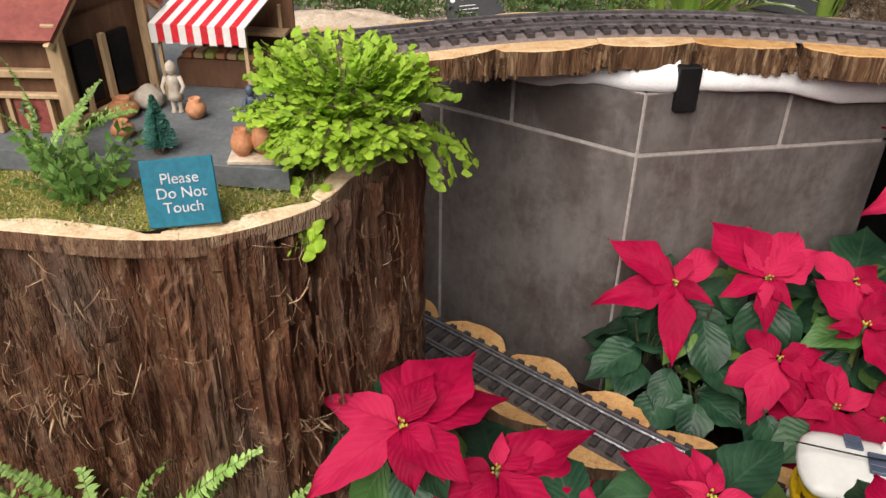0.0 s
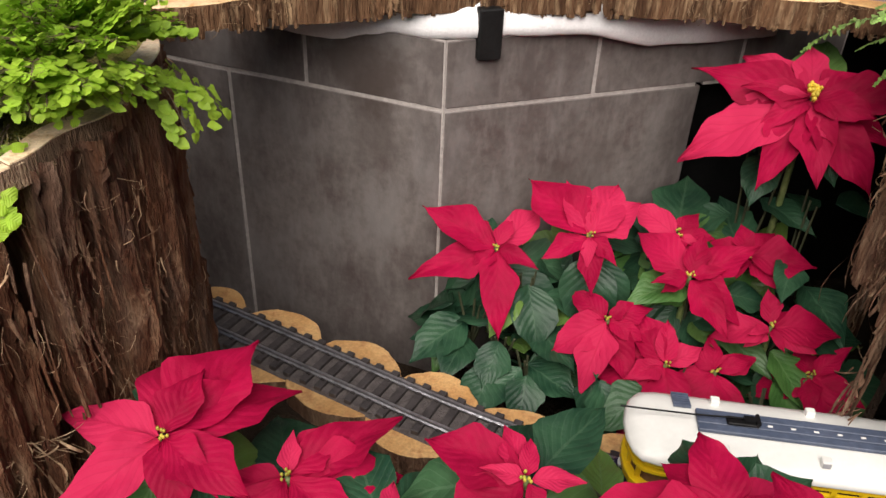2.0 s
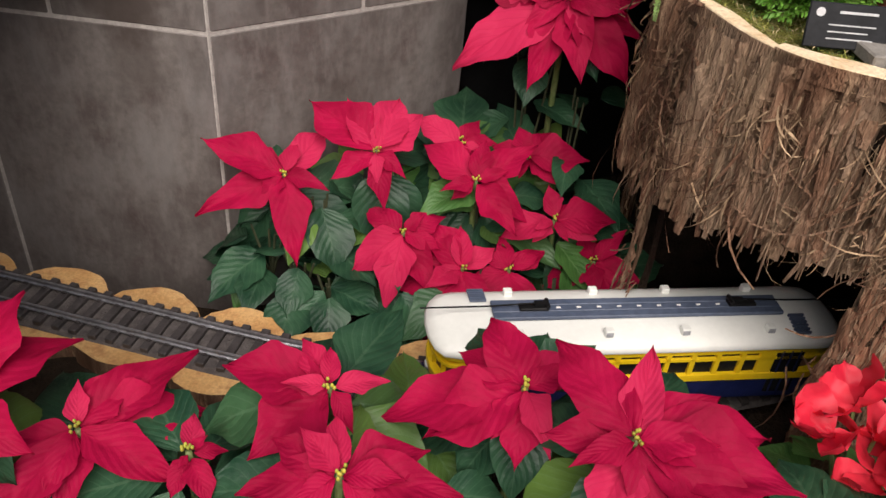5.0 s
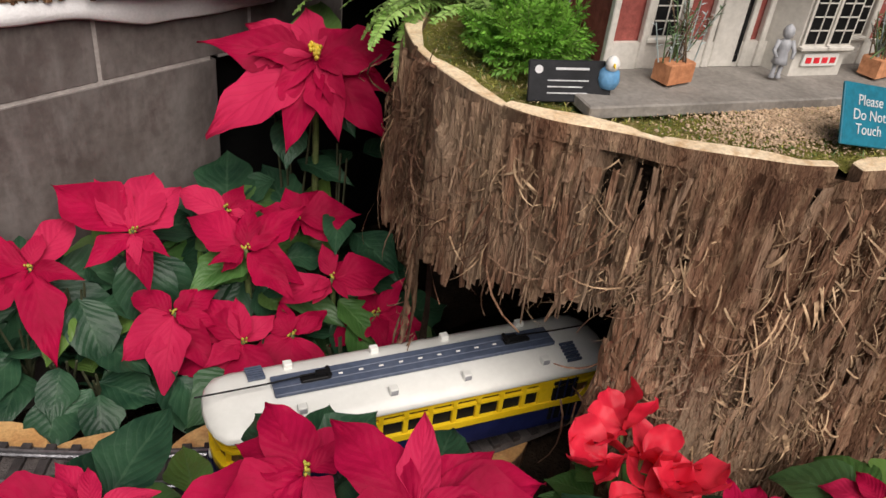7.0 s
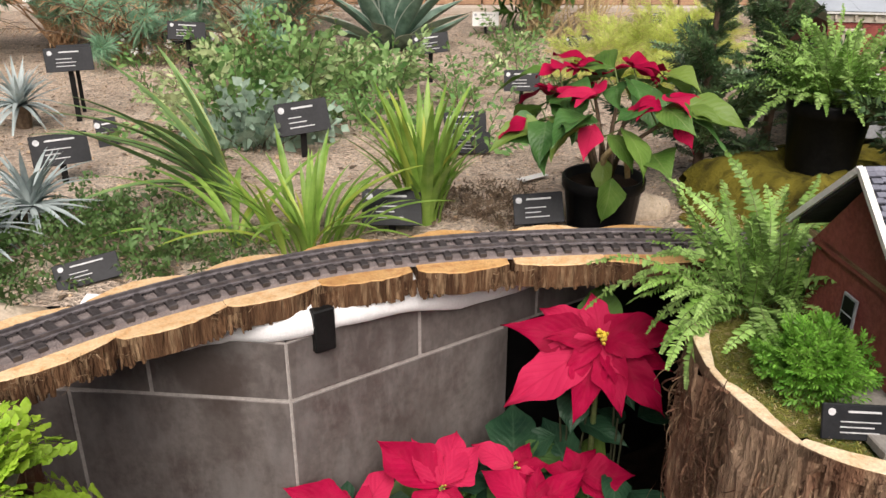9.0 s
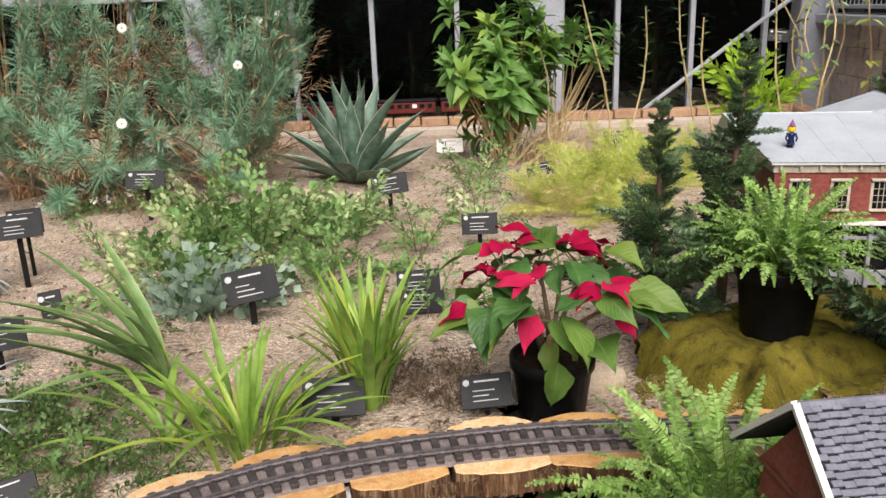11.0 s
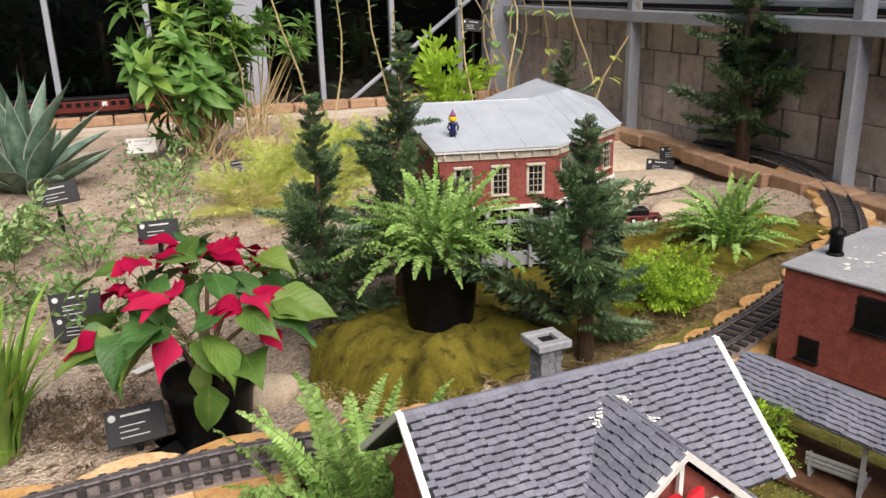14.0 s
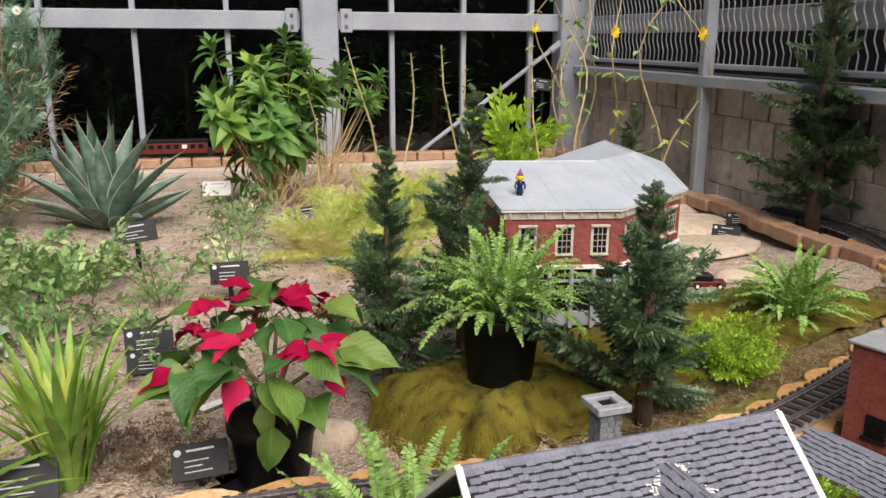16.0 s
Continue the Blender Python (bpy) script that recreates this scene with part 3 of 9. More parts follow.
def bed_height(x, y):
    track = float(np.interp(x, (-0.35, 0.0, 0.30, 0.53, 0.72, 0.95, 1.4), (1.62, 1.47, 1.292, 1.15, 1.062, 1.0, 1.0)))
    return LOW + 0.012 * fbm(x * 6, y * 6) - 0.125 * max(0.0, min(1.0, (y - track - 0.03) / 0.05))


bed = height_sheet(-1.6, 3.2, 0.25, 2.3, 0.025, lambda x, y: True, bed_height)
solo("ground", bed, SOIL, "dark soil of the lower planting bed", "soil", "structure", True)
edge = Shape().box((0.8, 0.25, 0.115), (4.8, 0.06, 0.25), ch=0.01)
solo("kerb", edge, CONCRETE, "pale kerb that edges the planting bed", "kerb", "structure")

# Unseen walls added to close the hall, kept pale to bounce fill light
for nm, c, sz in (("wall_south", (1.0, -3.6, 1.2), (9.6, 0.2, 2.4)), ("wall_west", (-3.9, 1.3, 1.2), (0.2, 9.6, 2.4)), ("wall_east", (6.4, -0.4, 1.2), (0.2, 6.2, 2.4))):
    solo(nm, Shape().box(c, sz), BOUNCE_RENDER, "added unseen pale wall that closes the hall and bounces fill light", "wall", "structure")

# ---- stone-tiled retaining wall ----
WC = Vector((0.478, 1.44, 0))
DIR_L, DIR_R = Vector((-0.911, 0.413, 0)).normalized(), Vector((0.961, 0.275, 0)).normalized()
JOINT_Z, WALL_TOP = 0.588, 0.687
wall = thing("wall_tiled", "retaining wall clad with slate-grey stone tiles and pale joints", "wall", kind="structure")
for d, length, sgn in ((DIR_L, 2.2, -1), (DIR_R, 0.398, 1)):
    n = Vector((-d.y, d.x, 0)) * sgn
    core = Shape()
    a, b = WC + n * 0.0012, WC + d * length + n * 0.0012
    c2, d2 = b + n * 0.10, a + n * 0.10
    core.prism([tuple(p)[:2] for p in ((a, b, c2, d2) if sgn > 0 else (b, a, d2, c2))], 0.0, WALL_TOP - 0.001, 0, 1)
    part("wall_core", core, [GROUT, TILE], wall)


up_a, up_b = WC + DIR_R * 0.412 + Vector((-DIR_R.y, DIR_R.x, 0)) * 0.0012, WC + DIR_R * 0.66 + Vector((-DIR_R.y, DIR_R.x, 0)) * 0.0012
up_n = Vector((-DIR_R.y, DIR_R.x, 0)) * 0.045
part("wall_core", Shape().prism([tuple(p)[:2] for p in (up_a, up_b, up_b + up_n, up_a + up_n)], JOINT_Z - 0.002, WALL_TOP - 0.001, 0, 1), [GROUT, TILE], wall)


def wall_tile(d, s0, s1, z0, z1):
    n = Vector((-d.y, d.x, 0)) * (1 if d is DIR_R else -1)
    g = 0.0026
    w, h = s1 - s0 - 2 * g, z1 - z0 - 2 * g
    mid = WC + d * ((s0 + s1) / 2) + n * 0.009
    sh = Shape().box((0, 0, 0), (w, 0.018, h), ch=0.0015)
    t = part("tile", sh, TILE, wall)
    t.matrix_basis = Matrix.Translation((mid.x, mid.y, (z0 + z1) / 2)) @ Matrix.Rotation(math.atan2(d.y, d.x), 4, "Z")


for d, lower, upper in ((DIR_L, (0.0, 0.341, 0.90, 1.46, 2.02), (0.0, 0.21, 0.77, 1.33, 1.9)), (DIR_R, (0.0, 0.41), (0.0, 0.226, 0.47, 0.66))):
    for a, b in zip(lower, lower[1:]):
        wall_tile(d, a, b, 0.03, JOINT_Z)
    for a, b in zip(upper, upper[1:]):
        wall_tile(d, a, b, JOINT_Z, WALL_TOP)

# ---- plan of the bark-clad stumps ----
RIM_R = smooth_line([(1.26, 1.43), (1.13, 1.34), (1.03, 1.255), (0.968, 1.185), (0.938, 1.12), (0.926, 1.06), (0.924, 0.98), (0.948, 0.915), (1.003, 0.857), (1.025, 0.824), (1.07, 0.786), (1.118, 0.75), (1.20, 0.722), (1.34, 0.69), (1.55, 0.66), (1.8, 0.66)], 0.004)
RIM_L = smooth_line([(-0.75, 1.02), (-0.55, 0.93), (-0.36, 0.895), (-0.14, 0.884), (0.0, 0.887), (0.075, 0.916), (0.132, 0.972), (0.150, 1.02), (0.176, 1.06), (0.182, 1.12), (0.178, 1.21), (0.13, 1.30), (0.0, 1.36)], 0.004)


def behind_wall(x, y):
    d = Vector((x, y, 0)) - WC
    if d.dot(DIR_R) > 0 and x > WC.x:
        return d.dot(Vector((-DIR_R.y, DIR_R.x, 0))) > 0.10
    return d.dot(Vector((DIR_L.y, -DIR_L.x, 0))) > (0.10 if x > 0.3 else 0.05)


# Black panel added where the gap beside the wall lies in shade
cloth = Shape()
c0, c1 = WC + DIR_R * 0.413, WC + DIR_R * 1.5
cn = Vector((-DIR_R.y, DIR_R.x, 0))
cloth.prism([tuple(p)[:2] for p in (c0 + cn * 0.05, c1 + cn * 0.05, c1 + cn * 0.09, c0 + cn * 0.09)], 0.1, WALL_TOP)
solo("wall_dark_board", cloth, BLACK_MATT, "black panel added for the dark shaded gap beside the tiled wall", "wall", "structure")


def in_poly(x, y, poly):
    c = False
    for a, b in zip(poly, poly[1:] + poly[:1]):
        if (a[1] > y) != (b[1] > y) and x < (b[0] - a[0]) * (y - a[1]) / (b[1] - a[1]) + a[0]:
            c = not c
    return c


POLY_R = [(p.x + 0.012, p.y + 0.008) for p in RIM_R[::6]] + [(4.6, 0.66), (4.6, 3.0), (1.06, 1.7)]
POLY_L = [(p.x - 0.008, p.y + 0.010) for p in RIM_L[::6]] + [(-0.9, 1.6), (-0.9, 1.0)]


def upper_height(x, y):
    h = GROUND + 0.010 * fbm(x * 3, y * 3) + 0.005 * fbm(x * 14, y * 14)
    k = max(0.0, min(1.0, (x - 1.25) / 0.25)) * max(0.0, min(1.0, (2.15 - y) / 0.3))
    h += 0.042 * k
    return h


def wall_side(x, y):
    return (4.14 - x) * 0.943 + (y - 4.33) * 0.333


sand = height_sheet(-2.2, 4.6, 1.2, 6.0, 0.03, lambda x, y: wall_side(x, y) > -0.12 and (behind_wall(x, y) or (in_poly(x, y, POLY_R) and y > 1.2)), upper_height)
solo("ground_sand", sand, SAND, "sandy soil of the raised conservatory bed", "soil", "structure", True)
terrace = height_sheet(0.9, 3.1, 0.6, 1.34, 0.008, lambda x, y: wall_side(x, y) > -0.12 and in_poly(x, y, POLY_R), lambda x, y: TOP - 0.004 + 0.005 * fbm(x * 30, y * 30, 2.0, 4) + 0.006 * fbm(x * 6, y * 6))
solo("ground_moss", terrace, MOSS, "dried yellow-green moss on top of the bark-clad terrace", "moss", "structure", True)
lefttop = height_sheet(-0.9, 0.2, 0.86, 1.5, 0.008, lambda x, y: in_poly(x, y, POLY_L), lambda x, y: TOP - 0.002 + 0.006 * fbm(x * 30, y * 30, 5.0, 4) + 0.006 * fbm(x * 6, y * 6))
solo("stump_moss", lefttop, MOSS, "dried moss and straw on top of the cedar stump", "moss", "structure", True)


# ---- bark walls ----
def tunnel(s_pt, z):
    """True inside the ragged mouth of the tunnel, on the wall's plan."""
    if s_pt.x > 1.08 or s_pt.y < 0.838 or 1.050 < s_pt.y < 1.068 or s_pt.y > 1.28 or (s_pt.x > 1.03 and s_pt.y < 1.0):
        return False
    jag = 0.018 * noise.noise((s_pt.x * 60, s_pt.y * 60, 1.0)) + 0.010 * noise.noise((s_pt.x * 190, s_pt.y * 190, 4.0))
    arch = 0.585 - 0.03 * min(1.4, max(0.0, (s_pt.y - 0.92) / 0.17))
    return z < arch - 0.02 + jag


def bark_sheet(line, z0, z1, hole, rough, seed, dz=0.008, cracks=()):
    s = Shape()
    tg = tangents(line)
    nz = int((z1 - z0) / dz)
    rows = []
    for i, p in enumerate(line):
        out = Vector((tg[i].y, -tg[i].x, 0))
        s_len = i * 0.004
        col = []
        for k in range(nz + 1):
            z = z0 + (z1 - z0) * k / nz
            warp = 0.012 * noise.noise((s_len * 9, z * 5, seed))
            d = 0.018 * noise.noise(((s_len + warp) * 17, z * 2.0, seed))
            rib = noise.noise(((s_len + warp) * 95, z * 5.5, seed + 3))
            d += 0.007 * (1 - abs(rib) * 2)
            d += 0.0035 * noise.noise(((s_len + warp) * 260, z * 16, seed + 7))
            flake = noise.noise((s_len * 40, z * 22, seed + 9))
            d += 0.006 * max(0.0, flake - 0.25)
            groove = noise.noise(((s_len + warp * 2) * 32, z * 3.0, seed + 13))
            d -= 0.040 * max(0.0, groove - 0.22)
            plate = noise.noise(((s_len + warp) * 24, z * 4.2, seed + 21))
            d += 0.007 * (1.0 if plate > 0.12 else 0.0) - 0.005 * (1.0 if plate < -0.22 else 0.0)
            for cx, cy, cw, cd, cz in cracks:
                off = math.hypot(p.x - cx, p.y - cy) + 0.004 * noise.noise((z * 30, seed, 1))
                if off < cw and z > cz:
                    d -= cd * (1 - (off / cw) ** 2) * min(1.0, (z - cz) / 0.06)
            q = p + out * d * rough
            col.append(len(s.v))
            s.v.append((q.x, q.y, z + (0.004 * noise.noise((s_len * 80, 3, seed)) if k == nz else 0)))
        rows.append(col)
    for i in range(len(line) - 1):
        for k in range(nz):
            z = z0 + (z1 - z0) * (k + 0.5) / nz
            if hole and hole(line[i], z):
                continue
            s.face((rows[i][k], rows[i + 1][k], rows[i + 1][k + 1], rows[i][k + 1]))
    return s


def fibres(line, z0, z1, count, seed, hole=None, long=0.034, mouth=0):
    """Loose curls and threads of bark standing off the wall."""
    r = random.Random(seed)
    s = Shape()
    tg = tangents(line)
    made, i, z = 0, 0, z0
    while made < count:
        if made % 14 == 0 or r.random() < 0.45:
            i, z = r.randrange(len(line)), r.uniform(z0, z1)
        else:
            i, z = min(len(line) - 1, max(0, i + int(r.gauss(0, 4)))), min(z1, max(z0, z + r.gauss(0, 0.014)))
        if hole and hole(line[i], z):
            i, z = r.randrange(len(line)), r.uniform(z0, z1)
            continue
        made += 1
        out = Vector((tg[i].y, -tg[i].x, 0))
        side = tg[i]
        p = line[i] + out * 0.008
        p.z = z
        n = r.choice((3, 4, 5))
        L = r.uniform(0.012, long) * (1 + (r.random() < 0.06) * 1.0)
        a = r.gauss(-1.57, 0.8) if r.random() < 0.6 else r.uniform(-3.1, 3.1)
        da = r.gauss(0, 0.3)
        pts = [p.copy()]
        lift = r.uniform(-0.1, 0.55)
        for k in range(n):
            a += da
            st = L / n
            p = p + (side * math.cos(a) + Vector((0, 0, 1)) * math.sin(a)) * st + out * st * lift * (1 if k < n / 2 else -0.7)
            pts.append(p.copy())
        w = r.uniform(0.00016, 0.00044) * (1 + (r.random() < 0.08) * 1.6)
        s.tube(pts, [w * (1 - 0.75 * k / n) for k in range(n + 1)], 3, cap=False)
    return s


def bark_strips(line, z0, z1, count, seed, hole=None, broad=1.0, lift=1.0):
    """Flat, split strips of bark with lifted ends."""
    r = random.Random(seed)
    s = Shape()
    tg = tangents(line)
    made = 0
    while made < count:
        i = r.randrange(len(line))
        z = r.uniform(z0 + 0.03, z1 - 0.005)
        L = r.uniform(0.018, 0.095)
        if z - L < z0 or (hole and (hole(line[i], z) or hole(line[i], z - L * 0.6))):
            continue
        made += 1
        out = Vector((tg[i].y, -tg[i].x, 0))
        side, w = tg[i], r.uniform(0.0010, 0.0036) * broad
        lean = r.gauss(0, 0.09)
        c0, c1 = r.uniform(0, 0.003) * lift, r.uniform(0.0, 0.007) * (1 + (r.random() < 0.1)) * lift
        base = len(s.v)
        for k in range(4):
            t = k / 3
            o = 0.007 + c0 * (1 - t) + c1 * t * t
            ww = w * (1 - 0.5 * t) * (0.6 if k == 0 else 1)
            c = line[i] + out * o + side * (lean * L * t)
            zz = z - L * t
            for u, e in ((-1, r.uniform(-0.001, 0.001) * broad), (r.uniform(-0.3, 0.3), 0.0022), (1, r.uniform(-0.001, 0.001) * broad)):
                q = c + side * u * ww + out * e
                s.v.append((q.x, q.y, zz + 0.002 * u * noise.noise((L * 900, k, seed))))
        for k in range(3):
            for j in range(2):
                q = base + k * 3 + j
                s.face((q, q + 1, q + 4, q + 3))
    return s


def ribbons(line, z0, z1, clusters, seed, hole=None, scale=1.0):
    """Tufts of wide, curling ribbons of torn inner bark."""
    r = random.Random(seed)
    s = Shape()
    tg = tangents(line)
    made = 0
    while made < clusters:
        i0, zc = r.randrange(len(line)), r.uniform(z0 + 0.03, z1 - 0.02)
        if hole and hole(line[i0], zc - 0.03):
            continue
        made += 1
        main = r.gauss(-1.4, 0.5)
        for k in range(r.randrange(6, 30)):
            i = min(len(line) - 1, max(0, i0 + int(r.gauss(0, 4))))
            out, side = Vector((tg[i].y, -tg[i].x, 0)), tg[i]
            p = line[i] + out * 0.006
            p.z = zc + r.gauss(0, 0.014 * scale)
            n, L = 5, r.uniform(0.010, 0.036) * (1 + (r.random() < 0.06)) * scale
            a, da = main + r.gauss(0, 0.55), r.gauss(0, 0.13)
            lift, w = r.uniform(0.0, 0.7), r.uniform(0.0003, 0.0009) * (1 + (r.random() < 0.12)) * scale
            base = len(s.v)
            for q in range(n + 1):
                a += da
                dirn = side * math.cos(a) + Vector((0, 0, 1)) * math.sin(a)
                wd = (side * -math.sin(a) + Vector((0, 0, 1)) * math.cos(a)) * 0.8 + out * 0.6 * math.sin(q * 0.7 + k)
                ww = w * (1 - 0.7 * abs(q / n - 0.35))
                for u in (-1, 1):
                    e = p + wd * ww * u
                    s.v.append((e.x, e.y, e.z))
                p = p + dirn * (L / n) + out * (L / n) * lift * math.cos(q / n * 2.9)
            for q in range(n):
                b = base + q * 2
                s.face((b, b + 1, b + 3, b + 2))
    return s


stump_r = thing("bark_terrace", "terrace clad in shredded brown cedar bark with a ragged tunnel mouth", "stump")
part("bark_wall", bark_sheet(RIM_R, 0.18, TOP - 0.006, tunnel, 1.0, 11, 0.008, ((1.012, 0.846, 0.013, 0.022, 0.60), (1.30, 0.70, 0.009, 0.02, 0.55))), BARK, stump_r)
part("bark_strip", bark_strips(RIM_R, 0.24, TOP - 0.01, 1300, 21, tunnel), BARK, stump_r, "split strips of brown bark", kind="stuff")
part("bark_slab", bark_strips(RIM_R, 0.24, TOP - 0.008, 640, 23, tunnel, 3.4, 0.6), BARK_SLAB, stump_r, "broad overlapping slabs of split bark", kind="stuff")
part("bark_fibre", fibres(RIM_R, 0.26, TOP - 0.012, 2600, 31, tunnel, 0.028), FIBRE, stump_r, "loose straw-coloured bark fibres", kind="stuff")
part("bark_ribbon", ribbons(RIM_R, 0.32, TOP - 0.01, 95, 71, tunnel), FIBRE, stump_r, "tufts of curling torn bark", kind="stuff")
part("bark_ribbon", ribbons(RIM_R, 0.36, TOP - 0.02, 75, 73, tunnel, 1.9), BARK_SLAB, stump_r, "broad curling shreds of torn bark", kind="stuff")
part("bark_ribbon", ribbons(RIM_R, 0.36, TOP - 0.02, 34, 75, tunnel, 1.7), FIBRE, stump_r, "pale curling shreds of torn bark", kind="stuff")
lip = [p for p in RIM_R if 0.838 < p.y < 1.28 and (p.x < 1.03 or p.y > 1.0)]
fringe = Shape()
fr = random.Random(5)
for k in range(240):
    q = fr.choice(lip)
    jag = 0.018 * noise.noise((q.x * 60, q.y * 60, 1.0))
    z = 0.572 - 0.03 * min(1.4, max(0.0, (q.y - 0.92) / 0.17)) + jag
    o = Vector((-0.8, -0.6, 0)) * fr.uniform(-0.012, 0.006)
    L = fr.uniform(0.006, 0.026)
    p0 = Vector((q.x, q.y, z + 0.02)) + o
    p2 = p0 + Vector((fr.gauss(0, 0.006), fr.gauss(0, 0.006), -L - 0.012))
    fringe.tube([p0, (p0 + p2) / 2 + Vector((fr.gauss(0, 0.002), fr.gauss(0, 0.002), 0)), p2], [0.0016, 0.0013, 0.0004], 3, cap=False)
part("bark_fringe", fringe, BARK, stump_r, "ragged fringe of bark over the tunnel mouth", kind="stuff")
# Added lining, back and ceiling in a dark colour to keep the tunnel black
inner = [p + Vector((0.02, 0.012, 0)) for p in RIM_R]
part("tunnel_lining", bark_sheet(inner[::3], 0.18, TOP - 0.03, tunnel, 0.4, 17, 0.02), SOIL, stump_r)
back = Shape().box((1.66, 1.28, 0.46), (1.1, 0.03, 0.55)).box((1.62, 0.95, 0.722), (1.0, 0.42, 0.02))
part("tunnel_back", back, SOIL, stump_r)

plain_run = smooth_line([(1.80, 0.66), (2.1, 0.662), (2.5, 0.658), (2.86, 0.66)], 0.008)
part("bark_wall", bark_sheet(plain_run, 0.0, TOP - 0.006, None, 1.0, 19, 0.02), BARK, stump_r)
for nm, c, sz in (("wall_bed_side", (-2.2, 3.75, 0.34), (0.08, 4.5, 0.68)), ("wall_bed_end", (0.9, 6.0, 0.34), (6.3, 0.08, 0.68))):
    solo(nm, Shape().box(c, sz, ch=0.004), CONCRETE, "plain wall that holds the raised bed", "wall", "structure")

stump_l = thing("cedar_stump", "wide cedar stump clad in red-brown shredded bark", "stump")
part("bark_wall", bark_sheet(RIM_L, 0.18, TOP - 0.006, None, 1.15, 41, 0.008, ((0.128, 0.966, 0.016, 0.05, 0.35),)), BARK_RED, stump_l)
part("bark_strip", bark_strips(RIM_L, 0.24, TOP - 0.01, 800, 51), BARK_RED, stump_l, "split strips of red-brown bark", kind="stuff")
part("bark_fibre", fibres(RIM_L, 0.26, TOP - 0.012, 900, 61, None, 0.034), FIBRE, stump_l, "loose bark fibres", kind="stuff")
part("bark_ribbon", ribbons(RIM_L, 0.30, TOP - 0.01, 30, 81), FIBRE, stump_l, "tufts of curling torn bark", kind="stuff")
knot = Shape().lathe([(0.004, 0.0), (0.011, 0.002), (0.013, 0.006), (0.009, 0.011), (0.003, 0.013)], 9, (0, 0, 0))
part("knot", knot, CUT_WOOD, stump_l, "pale broken knot", True, frame_of((0.180, 1.118, 0.617), (0, 0, 1), (0.8, -0.6, 0.2)))


# ---- pale sawn rims of the stumps ----
def rim_pieces(line, cuts, parent, width, z, seed):
    r = random.Random(seed)
    tg = tangents(line)
    for a, b in cuts:
        i0, i1 = int(a / 0.004), min(int(b / 0.004), len(line) - 1)
        if i1 - i0 < 4:
            continue
        outer, innr = [], []
        zz = z + r.uniform(-0.004, 0.004)
        for k in range(0, 13):
            i = i0 + (i1 - i0) * k // 12
            o = Vector((tg[i].y, -tg[i].x, 0))
            t = k / 12
            w = width * (0.25 + 0.75 * math.sin(math.pi * min(1, t * 1.15 + 0.05)) ** 0.6)
            outer.append(line[i] + o * (0.004 + 0.004 * noise.noise((i * 0.05, seed, 0))))
            innr.append(line[i] - o * w * (0.8 + 0.5 * noise.noise((i * 0.04, seed, 5))))
        pts = [tuple(p)[:2] for p in outer] + [tuple(p)[:2] for p in innr[::-1]]
        s = Shape()
        s.prism(pts, zz - 0.02, zz, 0, 1, 0.0012)
        part("rim_slice", s, [BARK, RIM_WOOD], parent)


rim_pieces(RIM_R, [(0.02, 0.2), (0.19, 0.39), (0.383, 0.503), (0.483, 0.608), (0.603, 0.733), (0.755, 0.853), (0.848, 0.983), (0.973, 1.113), (1.103, 1.283)], stump_r, 0.020, TOP + 0.004, 3)
rim_pieces(RIM_L, [(0.0, 0.16), (0.15, 0.33), (0.32, 0.48), (0.46, 0.60), (0.585, 0.73), (0.71, 0.86), (0.84, 0.97), (0.96, 1.10), (1.09, 1.2)], stump_l, 0.024, TOP + 0.005, 4)

# ---- garden railway: tracks on log slices ----
GAUGE, TIE_STEP = 0.045, 0.0235
LINE_UP = smooth_line([(-0.45, 1.22), (-0.2, 1.285), (0.0, 1.345), (0.136, 1.408), (0.265, 1.469), (0.41, 1.513), (0.58, 1.538), (0.757, 1.527), (0.935, 1.492), (1.06, 1.455), (1.28, 1.372), (1.53, 1.29), (1.78, 1.243), (2.0, 1.252), (2.25, 1.288), (2.6, 1.362), (2.86, 1.482), (3.11, 1.655), (3.33, 1.872), (3.45, 2.1), (3.5, 2.4)], 0.005)
LINE_LOW = smooth_line([(-0.35, 1.62), (-0.15, 1.54), (0.0, 1.47), (0.147, 1.388), (0.30, 1.292), (0.378, 1.243), (0.45, 1.197), (0.53, 1.150), (0.62, 1.103), (0.72, 1.062), (0.83, 1.025), (0.95, 1.0), (1.05, 0.99), (1.15, 0.99), (1.4, 1.0)], 0.005)


